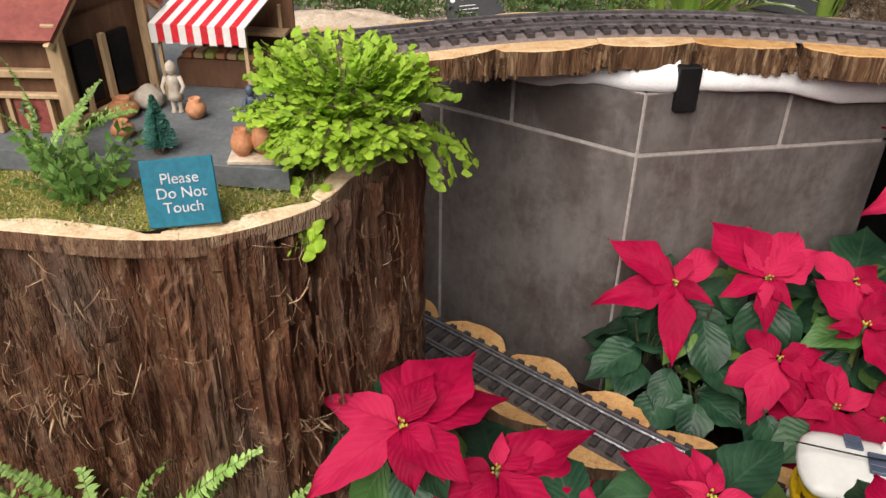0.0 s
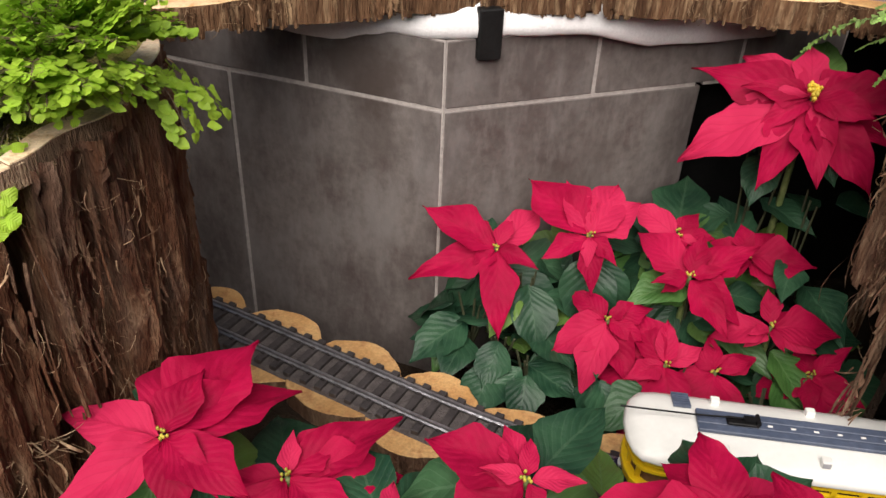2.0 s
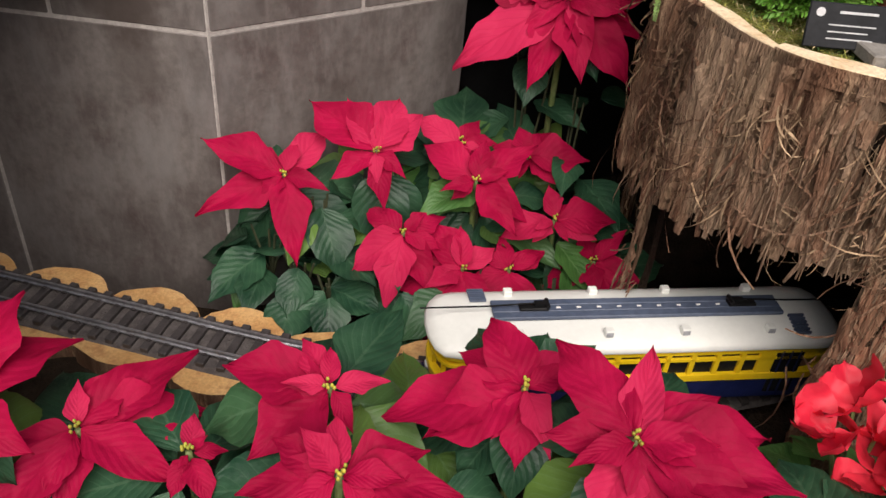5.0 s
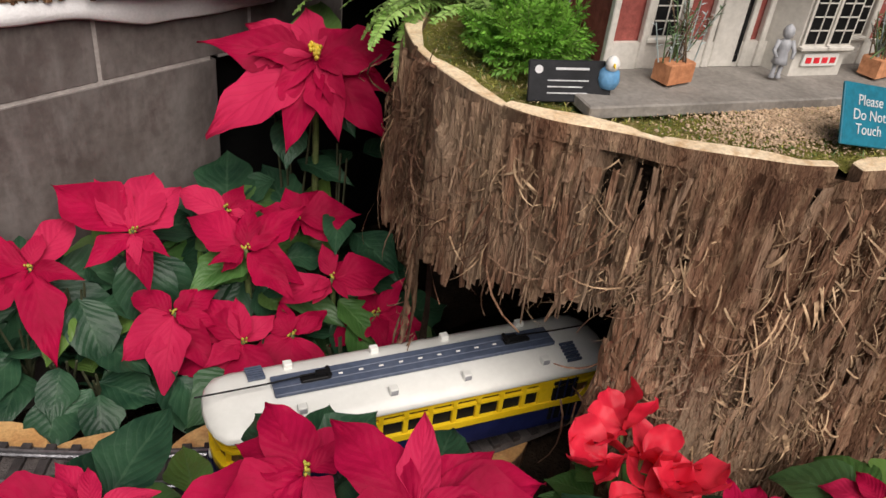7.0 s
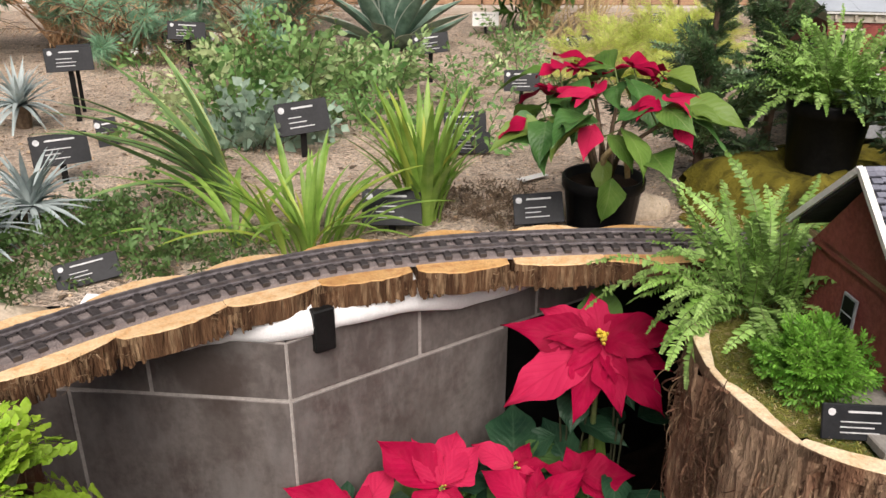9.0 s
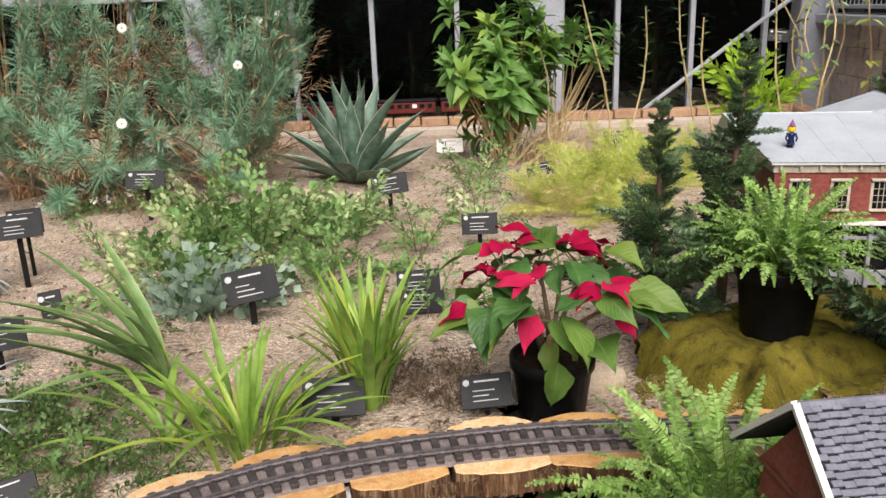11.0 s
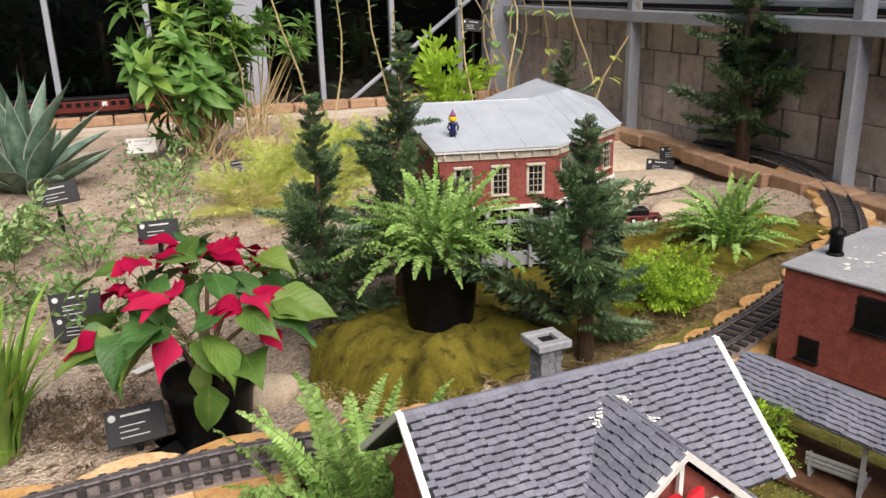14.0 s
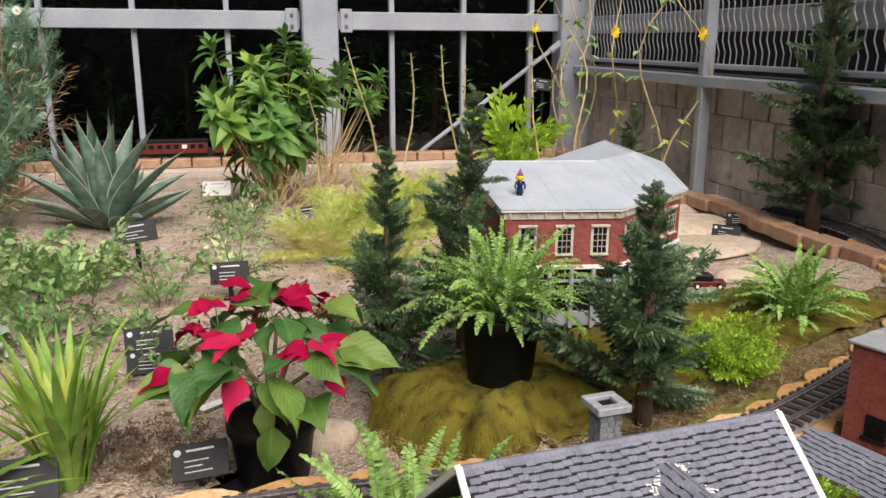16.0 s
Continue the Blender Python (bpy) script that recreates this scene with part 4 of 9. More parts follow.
def railway(name, label, line, z, rail_mat, tie_step, bed_mat):
    t = thing(name, label, "railway track")
    tg = tangents(line)
    for side in (-1, 1):
        s = Shape()
        prof = ((-0.0033, -0.0075), (0.0033, -0.0075), (0.0033, -0.0062), (0.001, -0.005), (0.001, -0.0026), (0.0017, -0.0018), (0.0017, 0.0), (-0.0017, 0.0), (-0.0017, -0.0018), (-0.001, -0.0026), (-0.001, -0.005), (-0.0033, -0.0062))
        n = len(prof)
        for i in range(0, len(line), 3):
            o = Vector((-tg[i].y, tg[i].x, 0)) * side
            for u, w in prof:
                q = line[i] + o * (GAUGE / 2 + u)
                s.v.append((q.x, q.y, z + w))
        for i in range(len(s.v) // n - 1):
            for k in range(n):
                a = i * n
                s.face((a + k, a + n + k, a + n + (k + 1) % n, a + (k + 1) % n))
        part("rail", s, rail_mat, t)
    tie = Shape().box((0, 0, -0.0115), (0.0115, 0.084, 0.008), ch=0.001)
    for u in (-1, 1):
        for w in (-0.0052, 0.0052):
            tie.box((0, u * GAUGE / 2 + w, -0.0065), (0.006, 0.003, 0.003))
    tie_mesh = tie.mesh("sleeper", TIE)
    acc = tie_step
    r = random.Random(9)
    for i in range(1, len(line)):
        acc += (line[i] - line[i - 1]).length
        if acc >= tie_step:
            acc = 0.0
            part("sleeper", tie_mesh, None, t, m=Matrix.Translation((line[i].x, line[i].y, z)) @ Matrix.Rotation(math.atan2(tg[i].y, tg[i].x) + r.gauss(0, 0.01), 4, "Z"))
    road = Shape()
    for i in range(0, len(line), 4):
        o = Vector((-tg[i].y, tg[i].x, 0))
        for u, w in ((-0.045, -0.019), (-0.040, -0.0135), (0.040, -0.0135), (0.045, -0.019)):
            q = line[i] + o * u
            road.v.append((q.x, q.y, z + w))
    for i in range(len(road.v) // 4 - 1):
        for k in range(3):
            a = i * 4 + k
            road.face((a, a + 4, a + 5, a + 1)[::-1])
    part("roadbed", road, bed_mat, t)
    return t


railway("railway_track", "raised model railway track curving over a log-slice trestle", LINE_UP, RAIL_UP, RAIL_DARK, TIE_STEP, BALLAST)
railway("railway_track", "lower model railway track running into the bark tunnel", LINE_LOW, RAIL_LOW, RAIL, TIE_STEP, DARK_BED)


def log_slices(line, z, bounds, near, far, thick, name, label, seed, tops, sides=BARK):
    """Sawn half-rounds laid side by side under a track; near and far: how they stand out past its middle."""
    tg = tangents(line)
    r = random.Random(seed)
    t = thing(name, label, "log slices")
    pos = [0.0]
    for a, b in zip(line, line[1:]):
        pos.append(pos[-1] + (b - a).length)
    for s0, s1 in zip(bounds, bounds[1:]):
        idx = [i for i, p in enumerate(pos) if s0 - 0.004 <= p <= s1 + 0.004]
        if len(idx) < 6:
            continue
        n = 13
        pick = [idx[(len(idx) - 1) * k // (n - 1)] for k in range(n)]
        th = thick * r.uniform(0.9, 1.12)
        kn, kf = r.uniform(0.7, 1.3), r.uniform(0.85, 1.2)
        zz = z + r.uniform(-0.0035, 0.0015)
        a, b = [], []
        slim = 0.006 if s1 < 0.75 and thick < 0.0345 else 0.0
        for k, i in enumerate(pick):
            o = Vector((-tg[i].y, tg[i].x, 0))
            bulge = math.sin(math.pi * k / (n - 1)) ** 0.75
            wob = (0.004 if thick < 0.1 else 0.0012) * noise.noise((k * 0.9, seed, s0 * 9))
            a.append(line[i] - o * (near[0] - slim + (near[1] - near[0]) * bulge * kn + wob))
            b.append(line[i] + o * (far[0] + (far[1] - far[0]) * bulge * kf + wob))
        sh = Shape().prism([tuple(p)[:2] for p in a + b[::-1]], zz - th, zz, 0, 1, 0.0015)
        part("log_slice", sh, [sides, r.choice(tops)], t)
    return t


bounds_up = [0.0, 0.15, 0.29, 0.43, 0.575, 0.735, 0.89, 1.035, 1.19, 1.345, 1.495, 1.64, 1.72, 1.79, 1.91, 2.04, 2.16, 2.29, 2.41, 2.52, 2.64, 2.75, 2.87, 2.99, 3.10, 3.22, 3.34, 3.45, 3.57, 3.69, 3.8, 3.9, 4.02, 4.13]
log_slices(LINE_UP, RAIL_UP - 0.0165, bounds_up[:14], (0.062, 0.078), (0.054, 0.085), 0.034, "log_slice_trestle", "row of sawn cedar slices with bark edges under the raised track", 13, [CUT_WOOD, CUT_WOOD, CUT_ORANGE], sides=BARK_EDGE)
log_slices(LINE_UP, RAIL_UP - 0.019, bounds_up[13:], (0.056, 0.078), (0.052, 0.076), 0.035, "log_slice_edging", "row of tan sawn slices bedded along the village track", 14, [CUT_WOOD, CUT_ORANGE, CUT_ORANGE], sides=CUT_WOOD)
trestle = bpy.data.objects["log_slice_trestle"]
tg_up = tangents(LINE_UP)
LIP_UP = [LINE_UP[i] + Vector((tg_up[i].y, -tg_up[i].x, 0)) * 0.066 for i in range(len(LINE_UP)) if LINE_UP[i].x < 1.2]
part("bark_strip", bark_strips(LIP_UP, RAIL_UP - 0.060, RAIL_UP - 0.020, 620, 121, None, 2.0, 0.35), BARK_EDGE, trestle, "split strips of bark along the sawn slices", kind="stuff")
part("bark_fibre", fibres(LIP_UP, RAIL_UP - 0.045, RAIL_UP - 0.020, 500, 131, None, 0.014), FIBRE, trestle, "frayed bark fibres hanging off the slices", kind="stuff")
bounds_low = [0.0, 0.16, 0.32, 0.46, 0.575, 0.715, 0.85, 0.97, 1.11, 1.25, 1.4, 1.55]
log_slices(LINE_LOW, RAIL_LOW - 0.018, bounds_low, (0.045, 0.070), (0.044, 0.083), 0.14, "log_slice_edging", "row of orange sawn slices along the lower track", 15, [CUT_ORANGE])


# ---- white strip for the lit wall ledge, and bracket, under the trestle ----
ledge_strip = Shape()
tgu = tangents(LINE_UP)
run = [i for i in range(len(LINE_UP)) if 0.07 < LINE_UP[i].x < 1.03][::2]
for i in run:
    o = Vector((tgu[i].y, -tgu[i].x, 0))
    s_len = i * 0.005
    lip = LINE_UP[i] + o * 0.052
    d = DIR_R if lip.x > WC.x else DIR_L
    n_in = Vector((-d.y, d.x, 0)) * (1 if d is DIR_R else -1)
    on_wall = lip - n_in * (lip - WC).dot(n_in)
    rise = max(0.0, min(1.0, (on_wall.x - 0.33) / 0.08)) * max(0.0, min(1.0, (0.76 - on_wall.x) / 0.09))
    low = 0.660 + 0.025 * rise + 0.004 * noise.noise((s_len * 14, 1, 0)) + 0.0015 * noise.noise((s_len * 70, 2, 0))
    fwd = 0.020 * max(0.0, min(1.0, (on_wall.x - 0.55) / 0.12))
    for u, z in ((0.030, 0.734), (0.010, 0.730), (-0.002, 0.716), (-0.006, 0.5 * (0.713 + low)), (-0.004, low + 0.004), (0.002, low), (0.08, low + 0.004)):
        q = on_wall + n_in * (u - fwd + 0.003 * noise.noise((s_len * 24, z * 50, 3)))
        ledge_strip.v.append((q.x, q.y, z))
for i in range(len(run) - 1):
    for k in range(6):
        a = i * 7 + k
        ledge_strip.face((a, a + 1, a + 8, a + 7))
solo("batting", ledge_strip, LEDGE_WHITE, "white strip standing for the brightly lit wall ledge under the log-slice trestle", "batting", smooth=True)
brk = thing("bracket", "black post bracket that carries the trestle", "bracket", (0.5335, 1.456, 0.658), rz=16)
part("post", Shape().box((0, 0.004, 0.034), (0.033, 0.030, 0.068), ch=0.002), BLACK_MATT, brk)


# ---- the tram ----
def tram(at, rz):
    t = thing("tram_car", "yellow and navy model tram with a cream roof, entering the tunnel", "tram", at, rz=rz)
    L, W = 0.47, 0.092

    def outline(grow, n=9, flat=0.0):
        hw, hl = W / 2 + grow, L / 2 + grow
        pts = []
        for sx in (1, -1):
            for k in range(n):
                a = -math.pi / 2 + math.pi * k / (n - 1)
                x = sx * (hl - 0.028 + (0.028 + 0.006) * math.cos(a) ** (0.7 if 0 < k < n - 1 else 1.0)) if 0 < k < n - 1 else sx * (hl - 0.028)
                pts.append((x, sx * hw * math.sin(a) * 1.0))
        return pts
    part("chassis", Shape().prism(outline(-0.012), 0.010, 0.022).box((-0.10, 0, 0.008), (0.10, 0.05, 0.016)).box((0.10, 0, 0.008), (0.10, 0.05, 0.016)), BLACK, t)
    for x in (-0.13, -0.07, 0.07, 0.13):
        for y in (-1, 1):
            w = Shape().tube([(x, y * 0.0195, 0.012), (x, y * 0.026, 0.012)], [0.012, 0.012], 14)
            part("wheel", w, RAIL_DARK, t)
    part("skirt", Shape().prism(outline(0.0), 0.020, 0.056, ch=0.001), NAVY, t, "navy lower body")
    part("saloon", Shape().prism(outline(-0.006), 0.056, 0.098), DARK_WOOD, t, "dim interior behind the windows")
    part("sill_rail", Shape().prism(outline(0.0025), 0.052, 0.0615, ch=0.001), YELLOW, t)
    part("waist_rail", Shape().prism(outline(0.001), 0.0825, 0.0865), YELLOW, t)
    part("head_rail", Shape().prism(outline(0.0015), 0.0935, 0.103), YELLOW, t)
    n = 10
    for side in (-1, 1):
        for k in range(n + 1):
            x = -0.152 + 0.304 * k / n
            part("window_post", Shape().box((x, side * (W / 2 - 0.002), 0.077), (0.0065 if 0 < k < n else 0.020, 0.006, 0.044), ch=0.0008), YELLOW, t)
        for k in range(n):
            x = -0.152 + 0.304 * (k + 0.5) / n
            part("pane", Shape().box((x, side * (W / 2 - 0.0035), 0.077), (0.025, 0.001, 0.034)), BLACK, t)
        for sx in (-1, 1):
            door = Shape().box((sx * 0.180, side * (W / 2 - 0.0015), 0.063), (0.034, 0.005, 0.07), ch=0.0008)
            d = part("door", door, BLACK, t, "black folding door")
            for u in (-0.011, 0.0, 0.011):
                part("door_bar", Shape().box((sx * 0.180 + u, side * (W / 2 + 0.0012), 0.063), (0.0018, 0.002, 0.066)), NAVY, d)
    for sx in (-1, 1):
        for y in (-0.030, -0.011, 0.011, 0.030):
            x = sx * (L / 2 + 0.005 - abs(y) * 0.42)
            part("end_post", Shape().box((x, y, 0.077), (0.006, 0.005, 0.042), ch=0.001), YELLOW, t)
        lamp = Shape().lathe([(0.006, 0), (0.0062, 0.004), (0.0045, 0.0055), (0.001, 0.006)], 12)
        part("headlight", lamp, CREAM, t, "round headlight", True, pose(sx * (L / 2 + 0.004), 0, 0.046, 0, 90 * sx, 0))
        part("bumper", Shape().box((sx * (L / 2 + 0.004), 0, 0.024), (0.012, 0.05, 0.008), ch=0.002), NAVY, t)
    roof = Shape()
    rings = ((0.006, 0.103), (0.0075, 0.107), (0.005, 0.112), (-0.004, 0.1175), (-0.016, 0.121), (-0.028, 0.123))
    base = outline(0.0)
    m = len(base)
    for g, z in rings:
        roof.v += [(x, y, z) for x, y in outline(g)]
    for i in range(len(rings) - 1):
        for k in range(m):
            a = i * m
            roof.face((a + k, a + (k + 1) % m, a + m + (k + 1) % m, a + m + k))
    roof.face([(len(rings) - 1) * m + k for k in range(m)])
    part("roof", roof, CREAM, t, "cream rounded roof", True)
    walkb = part("roof_walk", Shape().box((0, 0, 0.124), (0.30, 0.028, 0.004)), BLUE_GREY, t, "blue-grey planked walk along the roof")
    for y in (-0.0108, 0.0, 0.0108):
        part("plank", Shape().box((0, y, 0.1265), (0.345, 0.0100, 0.005), ch=0.0008), BLUE_GREY, walkb)
    for k in range(11):
        part("bolt", Shape().box((-0.120 + 0.024 * k, 0, 0.1293), (0.005, 0.002, 0.0012)), WHITE, walkb)
    for sx in (-1, 1):
        for x in (0.045, 0.148):
            for y in (-1, 1):
                v = part("vent", Shape().box((sx * x, y * 0.036, 0.1225), (0.010, 0.009, 0.009), ch=0.0008), CREAM, t)
                part("louvre", Shape().box((sx * x, y * 0.0407, 0.1222), (0.008, 0.001, 0.006)), GREY_TRIM, v)
        base_ = part("pole_base", Shape().box((sx * 0.125, 0, 0.131), (0.034, 0.012, 0.004), ch=0.001).box((sx * 0.118, 0, 0.135), (0.014, 0.006, 0.006)).tube([(sx * 0.11, -0.007, 0.136), (sx * 0.11, 0.007, 0.136)], 0.0025, 8), BLACK, t, "black trolley-pole base")
        part("trolley_pole", Shape().tube([(sx * 0.115, 0, 0.137), (sx * 0.18, 0, 0.1335), (sx * 0.255, 0, 0.133)], 0.0011, 5), BLACK, t)
        for k in range(6):
            part("step", Shape().box((sx * 0.186, -sx * (0.019 + 0.0048 * k), 0.1262 - 0.0011 * k), (0.019, 0.0022, 0.0035)), BLUE_GREY, t)
    for side in (-1, 1):
        part("number_plate", Shape().box((0.035, side * (W / 2 + 0.0006), 0.04), (0.008, 0.0012, 0.004)), TAN, t)
    return t


i0 = min(range(len(LINE_LOW)), key=lambda i: abs(LINE_LOW[i].x - 0.907))
tl = tangents(LINE_LOW)[i0]
tram((LINE_LOW[i0].x, LINE_LOW[i0].y, RAIL_LOW), math.degrees(math.atan2(tl.y, tl.x)))

# ---- window wall and block wall of the hall ----
CORNER = Vector((4.14, 4.33, 0))
DL, DR = Vector((-0.943, 0.333, 0)), Vector((-0.333, -0.943, 0))
NW, NR = Vector((0.333, 0.943, 0)), Vector((0.943, -0.333, 0))
AL, AR = math.atan2(DL.y, DL.x), math.atan2(DR.y, DR.x)


def on_wall(shape, d, nrm, a, u, z, back, size, ch=0.004):
    c = CORNER + d * u + nrm * back
    return shape.box((c.x, c.y, z), size, a, ch=ch)


winwall = thing("window_wall", "tall glazed wall of blue-grey painted steel frames, dark behind", "wall", kind="structure")
for z, h, dep in ((1.51, 0.10, 0.10), (2.55, 0.10, 0.10), (3.5, 0.1, 0.1)):
    for u0, u1 in ((-0.05, 1.415), (1.62, 3.37), (3.56, 6.5)):
        part("transom", on_wall(Shape(), DL, NW, AL, (u0 + u1) / 2, z, 0.03, (u1 - u0 - 0.01, dep, h)), STEEL_PAINT, winwall)
        for u in (u0 + 0.05, u1 - 0.05):
            pl = part("plate", on_wall(Shape(), DL, NW, AL, u, z, -0.024, (0.07, 0.012, 0.13)), STEEL_PAINT, winwall)
            for zz in (-0.03, 0.03):
                part("bolt", on_wall(Shape(), DL, NW, AL, u, z + zz, -0.034, (0.018, 0.012, 0.018), 0.003), RAIL_DARK, pl)
for u in (1.517, 3.465, 5.4):
    part("post", on_wall(Shape(), DL, NW, AL, u, 2.0, 0.0, (0.20, 0.16, 4.0), 0.008), STEEL_PAINT, winwall)
part("post", on_wall(Shape(), DL, NW, AL, -0.03, 2.0, 0.0, (0.21, 0.16, 4.0), 0.008), STEEL_PAINT, winwall)
for u in (0.229, 0.656, 1.092, 2.023, 2.515, 2.98, 3.9, 4.38, 4.86):
    part("mullion", on_wall(Shape(), DL, NW, AL, u, 2.15, 0.05, (0.03, 0.05, 2.9), 0.003), STEEL_PAINT, winwall)
part("sill_beam", on_wall(Shape(), DL, NW, AL, 3.2, 0.66, 0.05, (6.6, 0.16, 0.12), 0.006), DARK_WOOD, winwall)
pane_sh = on_wall(Shape(), DL, NW, AL, 3.2, 2.1, 0.06, (6.6, 0.006, 2.9), 0)
pg = part("pane", pane_sh, PANE, winwall, "window glass tinted dark to dim the room behind")
brace = Shape()
b0, b1 = CORNER + DL * 0.95 - NW * 0.05, CORNER + DL * 0.03 - NW * 0.05
brace.tube([(b0.x, b0.y, 0.75), (b1.x, b1.y, 1.42)], 0.013, 8)
part("brace", brace, STEEL_PAINT, winwall, "slanting steel tie rod")
bt = part("brace_end", Shape().tube([(b1.x + DL.x * 0.1, b1.y + DL.y * 0.1, 1.345), (b1.x, b1.y, 1.42)], 0.022, 8), STEEL_PAINT, winwall)
# Added box, coloured near black in place of an unlit room
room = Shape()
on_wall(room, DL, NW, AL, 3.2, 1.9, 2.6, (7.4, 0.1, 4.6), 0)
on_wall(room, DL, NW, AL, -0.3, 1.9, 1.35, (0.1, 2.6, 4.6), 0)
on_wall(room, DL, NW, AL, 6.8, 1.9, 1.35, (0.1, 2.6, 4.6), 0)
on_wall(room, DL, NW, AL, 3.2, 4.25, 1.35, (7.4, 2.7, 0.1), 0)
solo("wall_dim_room", room, ROOM_SHADE, "near-black painted shell standing for the dim room behind the glass", "room", "structure")
rr = random.Random(77)
for k in range(9):
    c = CORNER + DL * (0.5 + 0.62 * k + rr.uniform(-0.1, 0.1)) + NW * rr.uniform(0.9, 1.7)
    bush = Shape()
    for j in range(260):
        p = Vector((c.x + rr.gauss(0, 0.22), c.y + rr.gauss(0, 0.22), rr.uniform(0.5, 1.75)))
        bush.leaf(frame_of(p, (rr.gauss(0, 1), rr.gauss(0, 1), rr.gauss(0, 0.6)), (0, 0, 1)), rr.uniform(0.08, 0.18), 0.05, rows=3, cols=2)
    bb = thing("indoor_bush", "leafy bush in the black-painted room behind the glass", "bush", (0, 0, 0), "bushes behind the glass")
    part("crown", bush, LEAF_DARK, bb)
    part("stem", Shape().tube([(c.x, c.y, 0.0), (c.x, c.y, 1.2)], 0.02, 6), STEM_BROWN, bb)

blockwall = thing("wall_block", "grey-brown block wall between painted steel posts under a mesh rail", "wall", kind="structure")
part("wall_core", on_wall(Shape(), DR, NR, AR, 2.9, 0.6, 0.20, (6.0, 0.10, 1.32), 0), JOINT, blockwall)
BH = 0.155
for row in range(4):
    z = 0.62 + BH * row
    u = 0.05 - 0.045 * (row * 2 % 5)
    k = 0
    while u < 4.2:
        w = 0.185 * (1 + 0.10 * math.sin(k * 2.1 + row))
        on = on_wall(Shape(), DR, NR, AR, u + w / 2, z + BH / 2, 0.145, (w - 0.014, 0.04, BH - 0.002), 0.003)
        part("block", on, BLOCK, blockwall)
        u += w
        k += 1
part("wall_beam", on_wall(Shape(), DR, NR, AR, 2.9, 1.235, 0.06, (6.0, 0.10, 0.05), 0.005), STEEL_PAINT, blockwall)
part("wall_beam", on_wall(Shape(), DR, NR, AR, 2.9, 1.30, 0.09, (6.0, 0.05, 0.022), 0.004), STEEL_PAINT, blockwall)
part("wall_beam", on_wall(Shape(), DR, NR, AR, 2.9, 1.72, 0.09, (6.0, 0.06, 0.05), 0.004), STEEL_PAINT, blockwall)
part("wall_beam", on_wall(Shape(), DR, NR, AR, 2.9, 1.50, 0.16, (6.0, 0.05, 0.10), 0.004), GREY_TRIM, blockwall)
for u in (1.50, 2.785, 4.1):
    part("wall_post", on_wall(Shape(), DR, NR, AR, u, 1.5, 0.04, (0.045, 0.055, 3.0), 0.005), STEEL_PAINT, blockwall)
for k in range(104):
    u = 0.1 + k * 0.045
    s = Shape()
    pts = []
    for j in range(9):
        uu = u + (0.012 if j % 2 else -0.004) + 0.09 * (j / 8)
        c = CORNER + DR * uu + NR * 0.10
        pts.append((c.x, c.y, 1.72 - 0.41 * j / 8))
    s.tube(pts, 0.0030, 5)
    part("rail_bar", s, GREY_TRIM, blockwall)
# Added near-black sheet that stands for darkness behind the rail
part("dark_back", on_wall(Shape(), DR, NR, AR, 0.6, 1.7, 1.4, (11.0, 0.08, 3.4), 0), ROOM_SHADE, blockwall)

# brick ledge along the foot of the walls
ledge = thing("brick_ledge", "low tan brick ledge along the foot of the hall walls", "ledge", kind="structure")
part("ledge_core", on_wall(Shape(), DL, NW, AL, 3.0, 0.69, -0.17, (6.0, 0.20, 0.06), 0.004), CONCRETE, ledge)
bm_ = Shape().box((0, 0, 0), (0.15, 0.085, 0.05), ch=0.005).mesh("brick", BRICK_LEDGE)
rl = random.Random(3)
for k in range(36):
    c = CORNER + DL * (0.12 + 0.158 * k) - NW * 0.14
    part("brick", bm_, None, ledge, m=Matrix.Translation((c.x, c.y, 0.745 + rl.uniform(-0.003, 0.003))) @ Matrix.Rotation(AL + rl.gauss(0, 0.02), 4, "Z"))
for k in range(22):
    c = CORNER + DR * (0.2 + 0.158 * k) - NR * (0.10 + 0.02 * math.sin(k))
    part("brick", bm_, None, ledge, m=Matrix.Translation((c.x, c.y, 0.745 + rl.uniform(-0.003, 0.003))) @ Matrix.Rotation(AR + rl.gauss(0, 0.03), 4, "Z"))

# ---- poinsettias ----
def leaf_meshes(name, mat, count, width, **kw):
    out = []
    for k in range(count):
        a = dict(kw)
        a["droop"] = kw.get("droop", 0.3) * rnd.uniform(0.4, 1.5)
        a["fold"] = kw.get("fold", 0.2) * rnd.uniform(0.4, 1.5)
        out.append(Shape().leaf(Matrix.Identity(4), 1.0, width * rnd.uniform(0.85, 1.15), seed=k * 7 + 1, **a).mesh(name, mat, True))
    return out


BRACTS = leaf_meshes("bract", BRACT, 16, 0.49, peak=0.40, droop=0.55, fold=0.30, wave=0.22, rows=16, cols=8, tip=1.30, lobes=0.30, crinkle=0.075)
LEAVES = leaf_meshes("leaf", LEAF_DARK, 7, 0.62, peak=0.38, droop=0.5, fold=0.22, wave=0.08, rows=10, cols=6, tip=1.3, lobes=0.26, crinkle=0.07)
LEAVES_MID = leaf_meshes("leaf", LEAF_MID, 6, 0.62, peak=0.34, droop=0.7, fold=0.35, wave=0.14, rows=10, cols=6, tip=1.35, lobes=0.26, crinkle=0.07)

LEAVES_LIGHT = leaf_meshes("leaf", LEAF_LIGHT, 6, 0.62, peak=0.36, droop=0.7, fold=0.3, wave=0.14, rows=10, cols=6, tip=1.3, lobes=0.26, crinkle=0.07)


def place_leaf(name, parent, meshes, origin, direction, up, length, r, wide=1.0):
    m = frame_of(origin, direction, up) @ Matrix.Diagonal((length, length * wide, length, 1))
    return part(name, r.choice(meshes), None, parent, m=m)


